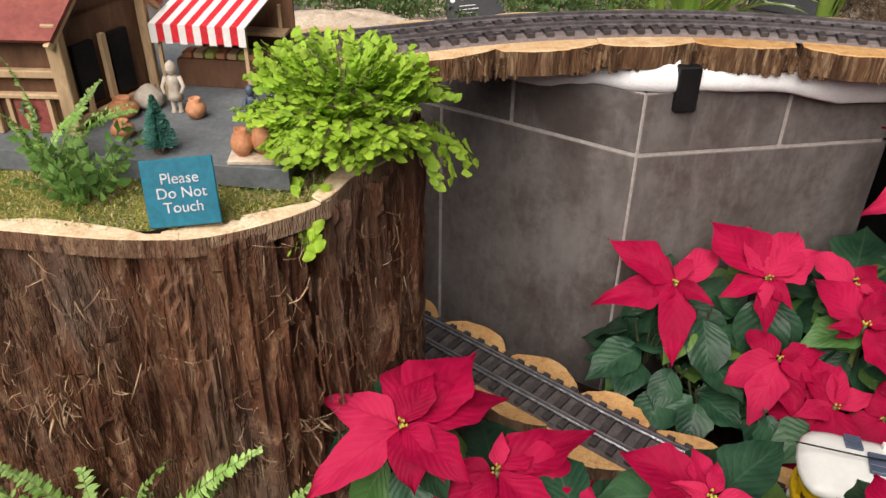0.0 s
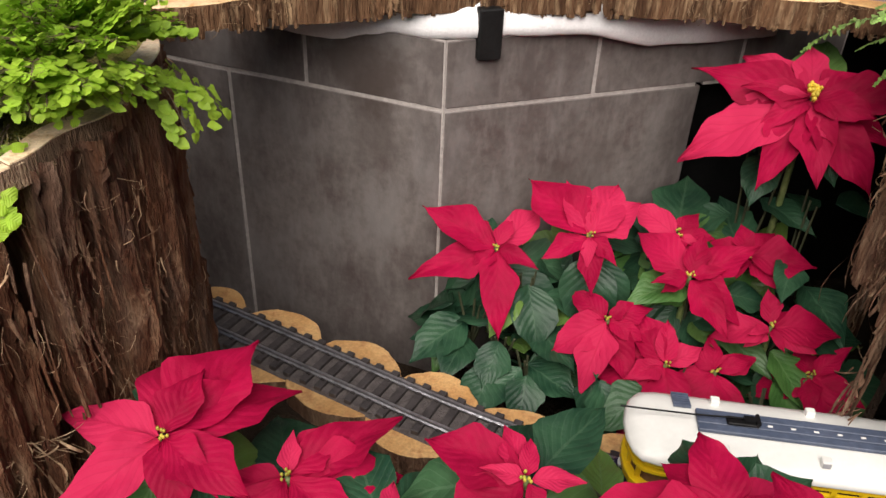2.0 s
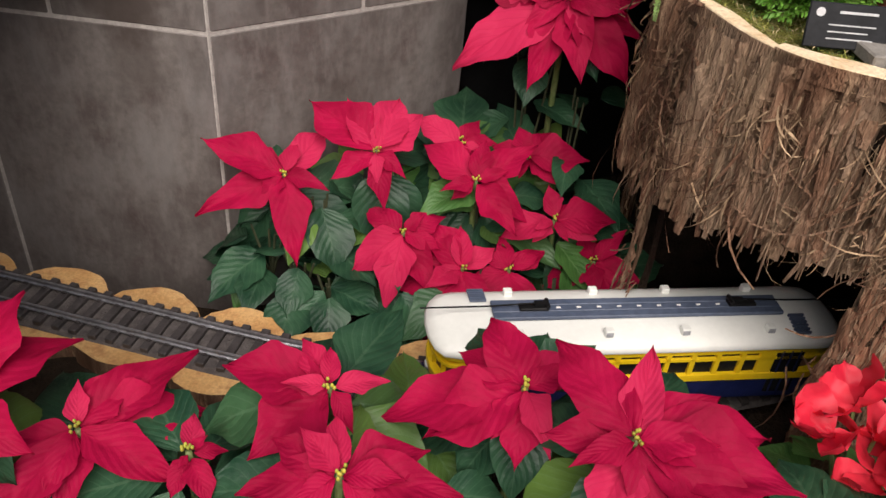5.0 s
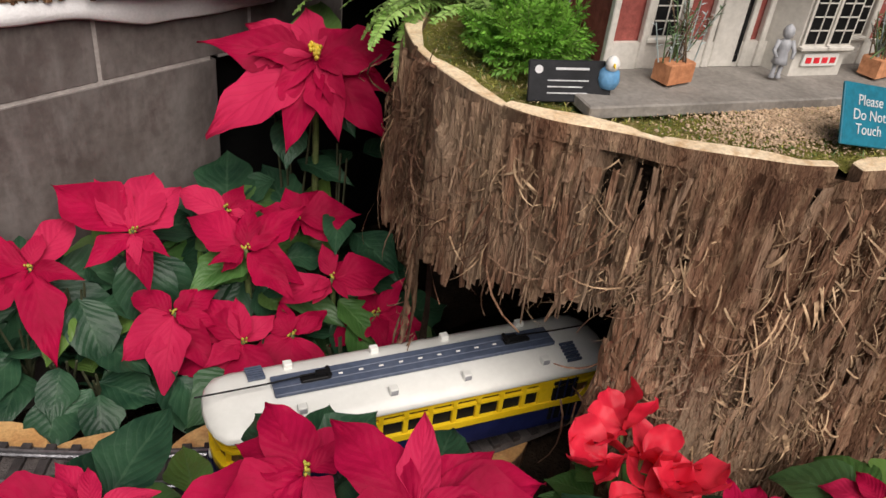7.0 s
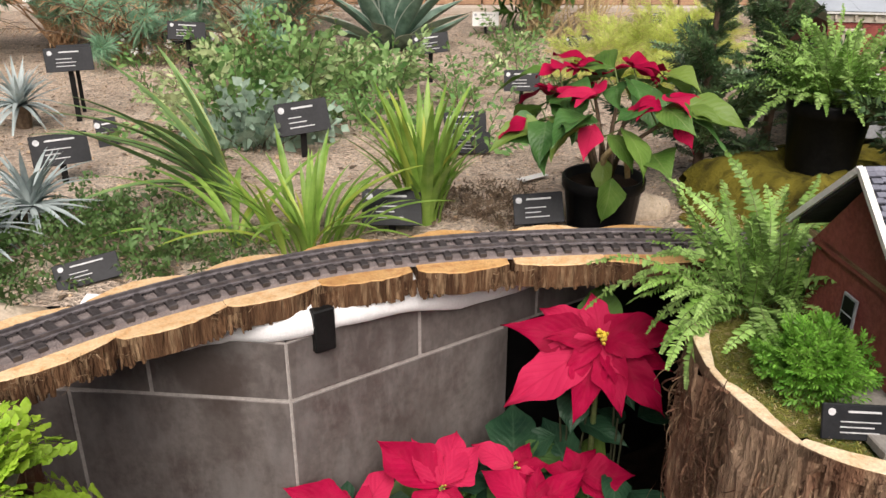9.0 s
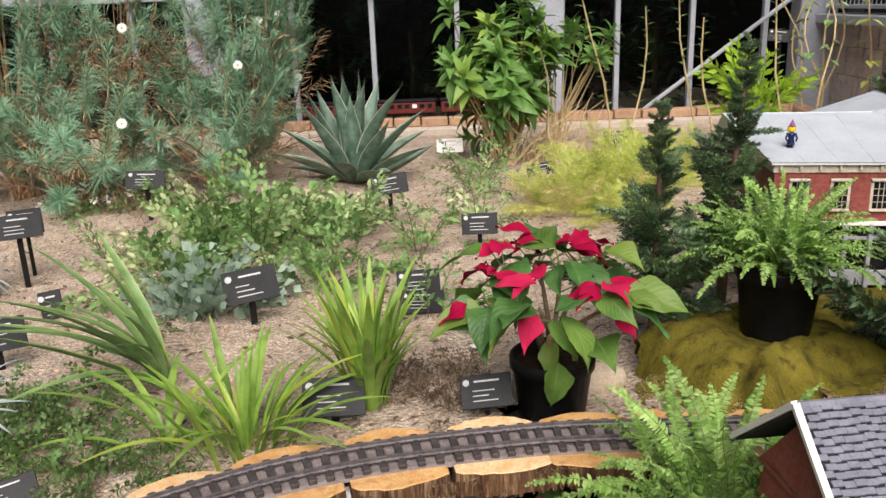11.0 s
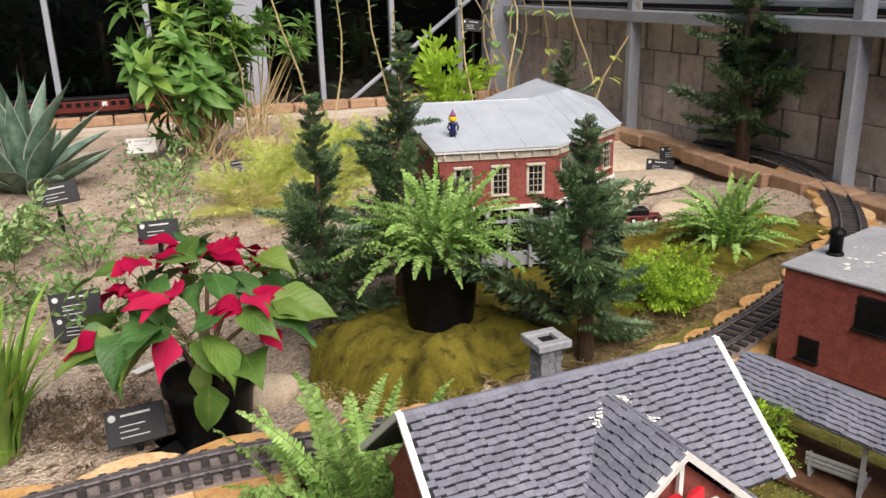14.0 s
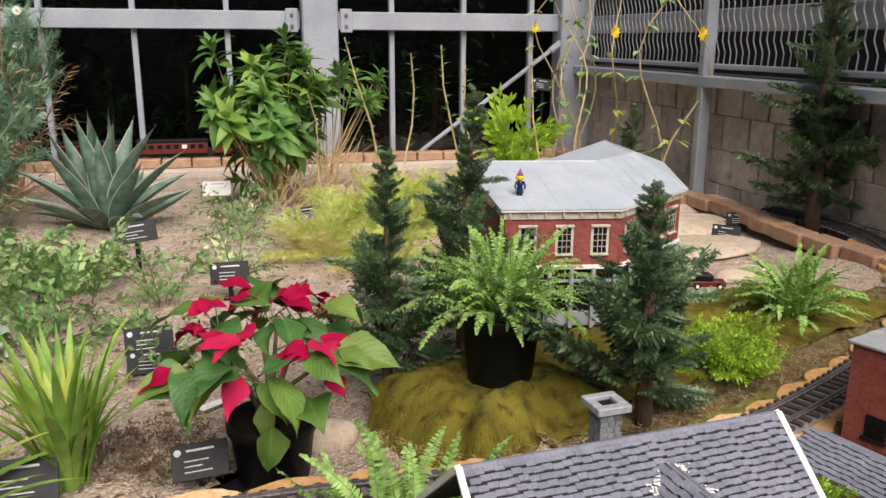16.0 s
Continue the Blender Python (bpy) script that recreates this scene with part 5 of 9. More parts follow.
def cyathia(parent, c, n, mat, r, size=1.0):
    s = Shape()
    m0 = frame_of(c, Vector(n).orthogonal(), n)
    for k in range(7 if size < 1.3 else 22):
        a, d = r.uniform(0, 6.28), r.uniform(0, 0.007) * size
        p = m0 @ Vector((d * math.cos(a), d * math.sin(a), 0.004 + r.uniform(0, 0.003)))
        q = p + Vector(n).normalized() * 0.006 * size
        s.tube([p, (p + q) / 2, q], [0.0011 * size, 0.0018 * size, 0.0011 * size], 5)
    part("flower_eye", s, mat, parent, "cluster of small yellow flower buds", True)


def poinsettia(seed, c, n, bracts, leaf_count, soil, label, big=False, leaf_len=0.10, low_leaf=0.0):
    r = random.Random(seed)
    c, n = Vector(c), Vector(n).normalized()
    ex = Vector((0, 0, 1)).cross(n).normalized()
    ey = n.cross(ex)
    base = Vector((c.x - n.x * 0.05, c.y - n.y * 0.05, soil))
    t = thing("poinsettia", label, "poinsettia", group="poinsettias in the bed")
    mid = c - n * 0.05
    part("stem", Shape().tube([base, base.lerp(mid, 0.6), mid, c], [0.006, 0.005, 0.004, 0.003], 7), STEM_GREEN, t, smooth=True)
    for k, (a, L) in enumerate(bracts):
        a = math.radians(a)
        d = ex * math.cos(a) + ey * math.sin(a)
        lift = r.uniform(0.0, 0.16) + 0.10
        o = c - n * r.uniform(0.0, 0.010) + d * 0.004
        place_leaf("bract", t, BRACTS, o, d + n * lift * 0.8, n, L * 1.05, r, r.uniform(0.9, 1.2) * (1.0 if L < 0.10 else 0.84))
    for k in range(2 if not big else 4):
        a = r.uniform(0, 6.28)
        d = ex * math.cos(a) + ey * math.sin(a)
        L = max(b[1] for b in bracts) * r.uniform(0.35, 0.55)
        place_leaf("bract", t, BRACTS, c + d * 0.003, d + n * r.uniform(0.25, 0.6), n, L, r, 0.95)
    cyathia(t, c + n * (0.014 if big else 0.0), n, YELLOW_EYE if big else GREEN_EYE, r, 1.7 if big else 1.0)
    for k in range(leaf_count):
        a = 2 * math.pi * (k + r.uniform(-0.3, 0.3)) / leaf_count
        drop = r.uniform(0.012, 0.055) + low_leaf * r.random()
        d = ex * math.cos(a) + ey * math.sin(a)
        o = c - n * drop + d * 0.02
        down = Vector((0, 0, -1)) * r.uniform(0.0, 0.5) * (0.4 + drop * 10)
        place_leaf("leaf", t, LEAVES_MID if r.random() < 0.07 else LEAVES, o, d + down, n + Vector((0, 0, 0.4)), leaf_len * r.uniform(0.75, 1.2), r)
    return t


BLOOMS = [
    ("f0", (0.207, 0.945, 0.494), (0.10, -0.37, 0.92), [(79, 0.093), (152, 0.091), (-152, 0.114), (-84, 0.064), (-47, 0.089), (18, 0.13), (43, 0.122), (12, 0.053)]),
    ("f1", (0.312, 0.951, 0.430), (0.03, -0.36, 0.93), [(46, 0.068), (27, 0.118), (0, 0.11), (-43, 0.098), (-142, 0.102), (173, 0.059), (-109, 0.068)]),
    ("f4", (0.529, 0.900, 0.484), (-0.06, -0.37, 0.93), [(160, 0.093), (115, 0.05), (-142, 0.082), (7, 0.047), (-65, 0.038), (-142, 0.046)]),
    ("f2", (0.693, 0.853, 0.490), (-0.18, -0.33, 0.92), [(121, 0.075), (-163, 0.124), (-146, 0.091), (-88, 0.063), (53, 0.07), (153, 0.068), (-114, 0.048)]),
    ("f3", (0.734, 0.744, 0.534), (-0.26, -0.31, 0.91), [(-166, 0.065), (142, 0.099), (96, 0.074), (26, 0.10), (4, 0.118), (-17, 0.118), (-61, 0.068), (-99, 0.07), (49, 0.072)]),
    ("f5", (0.516, 0.800, 0.492), (-0.06, -0.32, 0.95), [(146, 0.056), (17, 0.07), (-148, 0.04), (-47, 0.045), (-11, 0.089), (92, 0.045), (-177, 0.074)]),
    ("f6", (0.405, 0.884, 0.452), (0.03, -0.35, 0.94), [(74, 0.036), (-126, 0.031), (-5, 0.027), (-78, 0.04)]),
    ("fl5", (1.020, 0.631, 0.454), (-0.36, -0.15, 0.92), [(180, 0.051), (128, 0.059), (71, 0.059), (-115, 0.028), (5, 0.027), (99, 0.06)]),
    ("fl6", (1.160, 0.587, 0.465), (-0.42, -0.11, 0.90), [(-175, 0.052), (-119, 0.052), (148, 0.036), (-74, 0.051), (72, 0.048)]),
    ("fl7", (0.872, 0.642, 0.499), (-0.30, -0.18, 0.94), [(-118, 0.051), (-14, 0.04), (-65, 0.042)]),
    ("p0", (0.557, 1.374, 0.411), (-0.08, -0.60, 0.79), [(153, 0.114), (-157, 0.121), (-85, 0.117), (49, 0.088), (-131, 0.048), (138, 0.063)]),
    ("p1", (0.680, 1.352, 0.447), (-0.17, -0.60, 0.78), [(140, 0.118), (73, 0.093), (-79, 0.071), (-145, 0.067), (47, 0.085), (119, 0.081)]),
    ("p2", (0.810, 1.298, 0.416), (-0.25, -0.56, 0.79), [(143, 0.098), (40, 0.095), (84, 0.059), (-47, 0.086), (-27, 0.082), (-138, 0.036)]),
    ("p3", (0.777, 1.232, 0.318), (-0.22, -0.50, 0.84), [(-164, 0.105), (-107, 0.121), (-71, 0.092), (147, 0.106), (44, 0.054), (134, 0.085)]),
    ("p4", (0.913, 1.243, 0.373), (-0.31, -0.51, 0.81), [(109, 0.05), (-156, 0.074), (-13, 0.058), (18, 0.084), (65, 0.035), (-126, 0.037)]),
    ("p5", (0.971, 1.211, 0.314), (-0.35, -0.50, 0.79), [(-45, 0.12), (-145, 0.077), (126, 0.045), (28, 0.033), (-10, 0.067)]),
    ("p6", (0.814, 1.379, 0.431), (-0.22, -0.55, 0.81), [(151, 0.073), (11, 0.047), (62, 0.045), (-30, 0.046)]),
    ("p7", (0.90, 1.335, 0.425), (-0.28, -0.56, 0.78), [(8, 0.085), (60, 0.055), (-30, 0.06), (165, 0.05), (110, 0.045)]),
    ("big", (0.942, 1.367, 0.646), (-0.35, -0.64, 0.68), [(176, 0.144), (-142, 0.165), (-105, 0.121), (154, 0.098), (103, 0.077), (15, 0.116), (-15, 0.108), (-45, 0.132), (-160, 0.111), (-72, 0.107), (46, 0.068)]),
    ("p8", (0.705, 1.285, 0.352), (-0.2, -0.58, 0.78), [(-100, 0.10), (-60, 0.085), (-140, 0.08), (30, 0.06), (150, 0.06)]),
    ("p9", (0.845, 1.225, 0.310), (-0.25, -0.52, 0.8), [(-95, 0.09), (-50, 0.08), (-150, 0.07), (40, 0.06), (110, 0.05)]),
]
FRONT = "scarlet poinsettia in bloom in the planting bed beside the track"
BACK = "scarlet poinsettia with dark green leaves against the tiled wall"
for k, (tag, c, n, br) in enumerate(BLOOMS):
    if tag == "big":
        poinsettia(100 + k, c, n, br, 5, 0.30, "large scarlet poinsettia with a yellow eye high beside the bark terrace", True, 0.09)
    elif tag[0] == "p":
        poinsettia(100 + k, c, n, br, 9, LOW, BACK, False, 0.105, 0.08)
    else:
        poinsettia(100 + k, c, n, br, 8, LOW, FRONT, False, 0.095, 0.03)


def leaf_clump(seed, at, size, count, soil, label, length=0.1, spread=0.09, mats=LEAVES):
    """A leafy plant with no flowers that fills the bed."""
    r = random.Random(seed)
    t = thing("leafy_plant", label, "plant", (0, 0, 0), "leafy plants in the bed")
    s = Shape()
    for k in range(4):
        q = Vector((at[0] + r.gauss(0, 0.015), at[1] + r.gauss(0, 0.015), at[2]))
        s.tube([(at[0], at[1], soil), q], [0.0025, 0.0016], 5)
    part("stem", s, STEM_DARK, t)
    for k in range(count):
        a = r.uniform(0, 6.28)
        z = soil + (at[2] - soil) * r.uniform(0.25, 1.0)
        d = Vector((math.cos(a), math.sin(a), r.uniform(-0.5, 0.25)))
        o = Vector((at[0], at[1], z)) + d * r.uniform(0.01, spread * 0.5)
        place_leaf("leaf", t, LEAVES_MID if r.random() < 0.08 else mats, o, d, (0, -0.25, 1), length * r.uniform(0.7, 1.2), r)


CLUMP = "dark green poinsettia foliage filling the planting bed"
for k, (x, y, z) in enumerate(((0.60, 1.36, 0.38), (0.72, 1.35, 0.40), (0.84, 1.33, 0.40), (0.92, 1.27, 0.36), (0.68, 1.27, 0.32), (0.80, 1.22, 0.31), (0.90, 1.18, 0.30), (0.60, 1.27, 0.30),
                               (0.93, 1.42, 0.55), (0.98, 1.36, 0.50), (0.12, 0.86, 0.42), (0.25, 0.83, 0.40), (0.40, 0.80, 0.40), (0.50, 0.76, 0.42), (0.62, 0.74, 0.43), (0.72, 0.66, 0.45), (0.84, 0.62, 0.42), (0.58, 0.84, 0.42),
                               (0.95, 0.58, 0.40), (1.08, 0.54, 0.38), (0.42, 0.93, 0.38), (0.62, 0.93, 0.37), (0.30, 0.88, 0.38), (0.80, 0.78, 0.42), (0.0, 0.78, 0.30), (0.36, 0.72, 0.36), (0.15, 0.93, 0.36), (0.53, 1.37, 0.33), (0.57, 1.32, 0.31))):
    leaf_clump(300 + k, (x, y, z), 0.1, 8 if k < 10 or k > 26 else 10, LOW, CLUMP, 0.095)


# ---- cyclamen by the tunnel ----
def cyclamen(at, seed, soil):
    r = random.Random(seed)
    t = thing("cyclamen", "scarlet cyclamen with upswept petals over mottled green leaves", "cyclamen")
    petals = leaf_meshes("petal", CYCLAMEN, 5, 0.72, peak=0.62, droop=-0.5, fold=0.25, wave=0.16, rows=9, cols=6, tip=0.55, crinkle=0.16)
    for f in range(5):
        a = f * 1.257 + r.uniform(-0.3, 0.3)
        q = r.uniform(0.026, 0.056) if f else 0.0
        c = Vector(at) + Vector((math.cos(a) * q, math.sin(a) * q, r.uniform(-0.016, 0.006)))
        part("stem", Shape().tube([(at[0], at[1], soil), (at[0] + (c.x - at[0]) * 0.4, at[1] + (c.y - at[1]) * 0.4, soil + (c.z - soil) * 0.7), (c.x, c.y, c.z)], [0.003, 0.0025, 0.002], 5), STEM_GREEN, t)
        for p in range(5):
            b = p * 1.257 + r.uniform(-0.3, 0.3)
            d = Vector((math.cos(b) * 0.9 + math.cos(a) * 0.4, math.sin(b) * 0.9 + math.sin(a) * 0.4, r.uniform(-0.35, 0.55)))
            place_leaf("petal", t, petals, c, d, Vector((-math.cos(b), -math.sin(b), 0.7)) + Vector((r.gauss(0, 0.4), r.gauss(0, 0.4), 0)), r.uniform(0.042, 0.060), r)
    for k in range(14):
        a = k * 0.449 + r.uniform(-0.2, 0.2)
        d = Vector((math.cos(a), math.sin(a), r.uniform(-0.1, 0.2)))
        place_leaf("leaf", t, LEAVES_MID, Vector((at[0], at[1], at[2] - r.uniform(0.05, 0.10))) + d * 0.035, d, (0, 0, 1), r.uniform(0.045, 0.06), r, 1.3)


cyclamen((0.995, 0.742, 0.462), 5, LOW)

# ---- other plants ----
def branch_mesh(name, length, leaf_n, leaf_len, leaf_w, mats, arch=0.4, seed=0, twig=0.002, angle=0.9, droop=0.2, peak=0.45, tip=1.0, twigs=0, rows=2, cols=2, start=0.1, taper=0.4, spiral=2.4, fold=0.2):
    """A stem along x that arches down, with leaves set round it; twigs: side shoots."""
    r = random.Random(seed)
    s = Shape()

    def shoot(o, d, up, L, n, w):
        pts, dirs = [Vector(o)], []
        d = Vector(d).normalized()
        for k in range(6):
            dirs.append(d.copy())
            pts.append(pts[-1] + d * (L / 6))
            d = (d + Vector((r.gauss(0, 0.05), r.gauss(0, 0.05), -arch / 6))).normalized()
        dirs.append(d)
        s.tube(pts, [w * (1 - 0.7 * k / 6) for k in range(7)], 4, 0, False)
        for k in range(n):
            t = start + (1 - start) * (k + 0.5) / n
            i = min(int(t * 6), 5)
            p = pts[i].lerp(pts[i + 1], t * 6 - i)
            ax = dirs[i]
            u = Vector(up) - ax * ax.dot(Vector(up))
            u = u.normalized() if u.length > 1e-4 else ax.orthogonal()
            v = ax.cross(u)
            a = k * spiral + r.uniform(-0.4, 0.4)
            side = u * math.cos(a) + v * math.sin(a)
            dd = ax * math.cos(angle) + side * math.sin(angle)
            sc = (1 - taper * t) * r.uniform(0.75, 1.2)
            s.leaf(frame_of(p, dd, ax * -0.3 + Vector((0, 0, 1)) * 0.7 + side * 0.2), leaf_len * sc, leaf_w * sc, peak, droop, fold, 0, rows, cols, tip, 0, k, 0.1, 1)
        return pts, dirs
    pts, dirs = shoot((0, 0, 0), (1, 0, 0), (0, 0, 1), length, leaf_n, twig)
    for k in range(twigs):
        t = 0.15 + 0.8 * k / max(1, twigs)
        i = min(int(t * 6), 5)
        p = pts[i].lerp(pts[i + 1], t * 6 - i)
        sd = 1 if k % 2 else -1
        shoot(p, dirs[i] * 0.7 + Vector((0, sd * 0.75, r.uniform(-0.1, 0.35))), (0, 0, 1), length * 0.42 * (1.1 - t * 0.6), max(4, leaf_n // 3), twig * 0.6)
    return s.mesh(name, mats, True)


def fan_out(parent, name, meshes, origin, count, r, elev, size, spread=0.01, az=(0, 6.283)):
    for k in range(count):
        a = az[0] + (az[1] - az[0]) * (k + r.uniform(-0.4, 0.4)) / count
        e = r.uniform(*elev)
        d = Vector((math.cos(a) * math.cos(e), math.sin(a) * math.cos(e), math.sin(e)))
        o = Vector(origin) + Vector((math.cos(a), math.sin(a), 0)) * r.uniform(0, spread)
        sc = r.uniform(*size)
        part(name, r.choice(meshes), None, parent, m=frame_of(o, d, (0, 0, 1)) @ Matrix.Diagonal((sc, sc, sc, 1)))


def whorl_mesh(name, n, axis, leaf_len, leaf_w, mats, seed, low=1.35, high=0.35, droop=0.9, rows=4, cols=2, peak=0.4, tip=1.1, fold=0.3, twig=0.002):
    """The leafy tip of a shoot along x: leaves all round it, spreading below and close at the tip."""
    r = random.Random(seed)
    s = Shape()
    s.tube([(0, 0, 0), (axis * 0.5, r.gauss(0, 0.03) * axis, 0), (axis, 0, 0)], [twig, twig * 0.8, twig * 0.4], 5, 0, False)
    for k in range(n):
        t = (k + r.random()) / n
        a = k * 2.399 + r.uniform(-0.5, 0.5)
        e = low + (high - low) * t + r.gauss(0, 0.15)
        side = Vector((0, math.cos(a), math.sin(a)))
        d = Vector((1, 0, 0)) * math.cos(e) + side * math.sin(e)
        sc = r.uniform(0.7, 1.15) * (1 - 0.35 * t)
        up = Vector((1, 0, 0)) * math.sin(e) - side * math.cos(e) + Vector((0, r.gauss(0, 0.3), r.gauss(0, 0.3)))
        s.leaf(frame_of((axis * t, 0, 0), d, up), leaf_len * sc, leaf_w * sc, peak, droop * r.uniform(0.3, 1.5), fold, 0.05, rows, cols, tip, 0, k, 0.12, 1)
    return s.mesh(name, mats, True)


def crown(parent, name, meshes, centre, radii, count, r, base, size, stem_mat, inner=0.45, low=-0.6, thick=0.003):
    """Leafy tips over an uneven mound, each on a bent stem from the base."""
    stems = Shape()
    for k in range(count):
        z = low + (1 - low) * (k + r.random()) / count
        a = k * 2.399 + r.uniform(-0.6, 0.6)
        q = math.sqrt(max(0.0, 1 - z * z))
        f = r.uniform(inner, 1.0) * (1 + 0.2 * math.sin(a * 2 + z * 3))
        d = Vector((q * math.cos(a), q * math.sin(a), z))
        p = Vector(centre) + Vector((d.x * radii[0], d.y * radii[1], d.z * radii[2])) * f
        b = Vector(base) + Vector((r.gauss(0, 0.02), r.gauss(0, 0.02), 0))
        mid = b.lerp(p, 0.5) + Vector((r.gauss(0, 0.015), r.gauss(0, 0.015), 0.08 * radii[2]))
        stems.tube([b, mid, p], [thick, thick * 0.75, thick * 0.5], 4, 0, False)
        out = (p - mid).normalized() * 0.8 + d * 0.5 + Vector((r.gauss(0, 0.2), r.gauss(0, 0.2), 0.25))
        sc = r.uniform(*size)
        part(name, r.choice(meshes), None, parent, m=frame_of(p, out, (0, 0, 1)) @ Matrix.Diagonal((sc, sc, sc, 1)))
    part("branchwork", stems, stem_mat, parent, kind="stuff")


def pot(parent, r0, h, mat=BLACK, z=0.0):
    body = Shape().lathe([(r0 * 0.76, z), (r0 * 0.80, z + 0.004), (r0 * 0.95, z + h * 0.80), (r0 * 1.02, z + h * 0.82), (r0 * 1.03, z + h * 0.97), (r0, z + h), (r0 * 0.94, z + h * 0.985), (r0 * 0.92, z + h * 0.86), (r0 * 0.86, z + h * 0.84)], 28)
    p = part("pot", body, mat, parent, "black plastic nursery pot", True)
    part("potting_soil", Shape().lathe([(r0 * 0.88, z + h * 0.80), (r0 * 0.88, z + h * 0.86), (r0 * 0.3, z + h * 0.89)], 20), SOIL, p)


# ferns
def frond_mesh(seed, pairs, pin_len, pin_w, arch, rise):
    """A frond one unit long with many small, crisped leaflets."""
    r = random.Random(seed)
    s = Shape()
    pts, d = [Vector((0, 0, 0))], Vector((1, 0, rise)).normalized()
    n = 14
    bend = r.uniform(-0.9, 0.9) / n
    for k in range(n):
        pts.append(pts[-1] + d / n)
        d = (d + Vector((0, bend + r.gauss(0, 0.03), -arch / n * (0.5 + k / n) + r.gauss(0, 0.03)))).normalized()
    s.tube(pts, [0.006 * (1 - 0.7 * k / n) for k in range(n + 1)], 4, 0, False)
    for k in range(pairs):
        t = 0.13 + 0.87 * (k + 0.5) / pairs
        i = min(int(t * n), n - 1)
        p = pts[i].lerp(pts[i + 1], t * n - i)
        ax = (pts[i + 1] - pts[i]).normalized()
        sd0 = Vector((0, 0, 1)).cross(ax).normalized()
        up = ax.cross(sd0)
        L = pin_len * (math.sin(math.pi * min(0.96, 0.16 + 0.80 * t)) ** 0.7) * r.uniform(0.8, 1.15)
        for sd in (-1, 1):
            dd = ax * r.uniform(0.1, 0.45) + sd0 * sd + up * r.uniform(-0.45, 0.35)
            s.leaf(frame_of(p, dd, up + ax * r.uniform(-0.5, 0.5)), L, pin_w * r.uniform(0.85, 1.2), 0.42, r.uniform(-0.3, 0.9), 0.2, 0.12, 3, 2, 0.6, 0, k, 0.6, 1)
    return s.mesh("frond", [STEM_GREEN, LEAF_FERN], True)


FRONDS = [frond_mesh(k, 46, 0.066, 0.021, (1.0, 1.9, 2.6, 0.6, 1.5, 2.2, 1.2)[k], 0.35) for k in range(7)]


def fern(at, count, size, seed, label, elev=(0.15, 1.35), potted=None, az=(0, 6.283), spread=0.02):
    r = random.Random(seed)
    t = thing("fern", label, "fern", at, "ferns")
    z = 0.0
    if potted:
        pot(t, potted[0], potted[1])
        z = potted[1] * 0.9
    fan_out(t, "frond", FRONDS, (0, 0, z), count, r, elev, size, spread, az)
    return t


fern((1.095, 1.222, TOP), 125, (0.09, 0.235), 1, "bushy green sword fern on the bark terrace beside the depot", (-0.15, 1.3), spread=0.06)
fern((1.541, 1.616, 0.778), 150, (0.10, 0.205), 2, "green sword fern in a black pot on a golden moss mound", (0.28, 1.35), (0.077, 0.142), spread=0.05)
fern((2.432, 1.58, 0.745), 90, (0.11, 0.205), 3, "green sword fern growing beside the village track", (0.3, 1.45), spread=0.05)
fern((0.03, 0.845, LOW + 0.09), 16, (0.10, 0.18), 4, "young green fern at the foot of the cedar stump", (0.3, 1.3))
fern((-0.08, 0.82, LOW + 0.1), 18, (0.16, 0.26), 6, "green fern with long fronds at the foot of the cedar stump", (0.5, 1.4))
fern((-0.13, 0.965, TOP), 12, (0.06, 0.13), 5, "small fern with upright fronds on the cedar stump", (0.7, 1.45))


# maidenhair fern trailing over the stump
def maidenhair(at, seed):
    r = random.Random(seed)
    t = thing("maidenhair_fern", "lime-green maidenhair fern trailing over the edge of the stump", "fern", at)
    meshes = []
    for v in range(6):
        s = Shape()
        L, q = 0.15, random.Random(seed + v)
        pts, d = [Vector((0, 0, 0))], Vector((1, 0, 0.35)).normalized()
        for k in range(8):
            pts.append(pts[-1] + d * (L / 8))
            d = (d + Vector((0, q.gauss(0, 0.05), -0.12 - 0.020 * v))).normalized()
        s.tube(pts, [0.0009] * 9, 3, 0, False)
        for k in range(34):
            tt = 0.2 + 0.8 * k / 34
            i = min(int(tt * 8), 7)
            p = pts[i].lerp(pts[i + 1], tt * 8 - i)
            side = (1 if k % 2 else -1) * q.uniform(0.2, 1.0)
            o = p + Vector((q.uniform(-0.004, 0.006), side * 0.02, q.uniform(-0.005, 0.007)))
            s.tube([p, o], 0.0004, 3, 0, False)
            w = q.uniform(0.018, 0.026)
            s.leaf(frame_of(o, (q.uniform(0.2, 1), side * 1.4, -0.45), (0.3, q.gauss(0, 0.3), 1)), w * 0.80, w, 0.66, 0.35, 0.10, 0.10, 7, 4, 0.42, 0.16, k, 0.12, 1)
        meshes.append(s.mesh("frond", [STEM_BROWN, LEAF_LIME], True))
    fan_out(t, "frond", meshes, (0.015, 0, 0.04), 130, r, (0.2, 1.4), (0.34, 0.52), 0.055)
    fan_out(t, "frond", meshes, (0.005, -0.02, 0.035), 40, r, (-0.1, 0.7), (0.32, 0.46), 0.03, (2.6, 5.2))
    fan_out(t, "frond", meshes, (0.025, -0.02, 0.03), 22, r, (-0.15, 0.6), (0.30, 0.44), 0.03, (-2.0, 0.2))
    fan_out(t, "frond", meshes, (0.0, -0.05, 0.005), 2, r, (-0.75, -0.5), (0.55, 0.65), 0.008, (-1.9, -1.5))
    fan_out(t, "frond", meshes, (0.075, 0.03, 0.02), 2, r, (-0.5, -0.2), (0.45, 0.6), 0.01, (-0.6, 0.3))


maidenhair((0.120, 1.066, TOP + 0.010), 70)

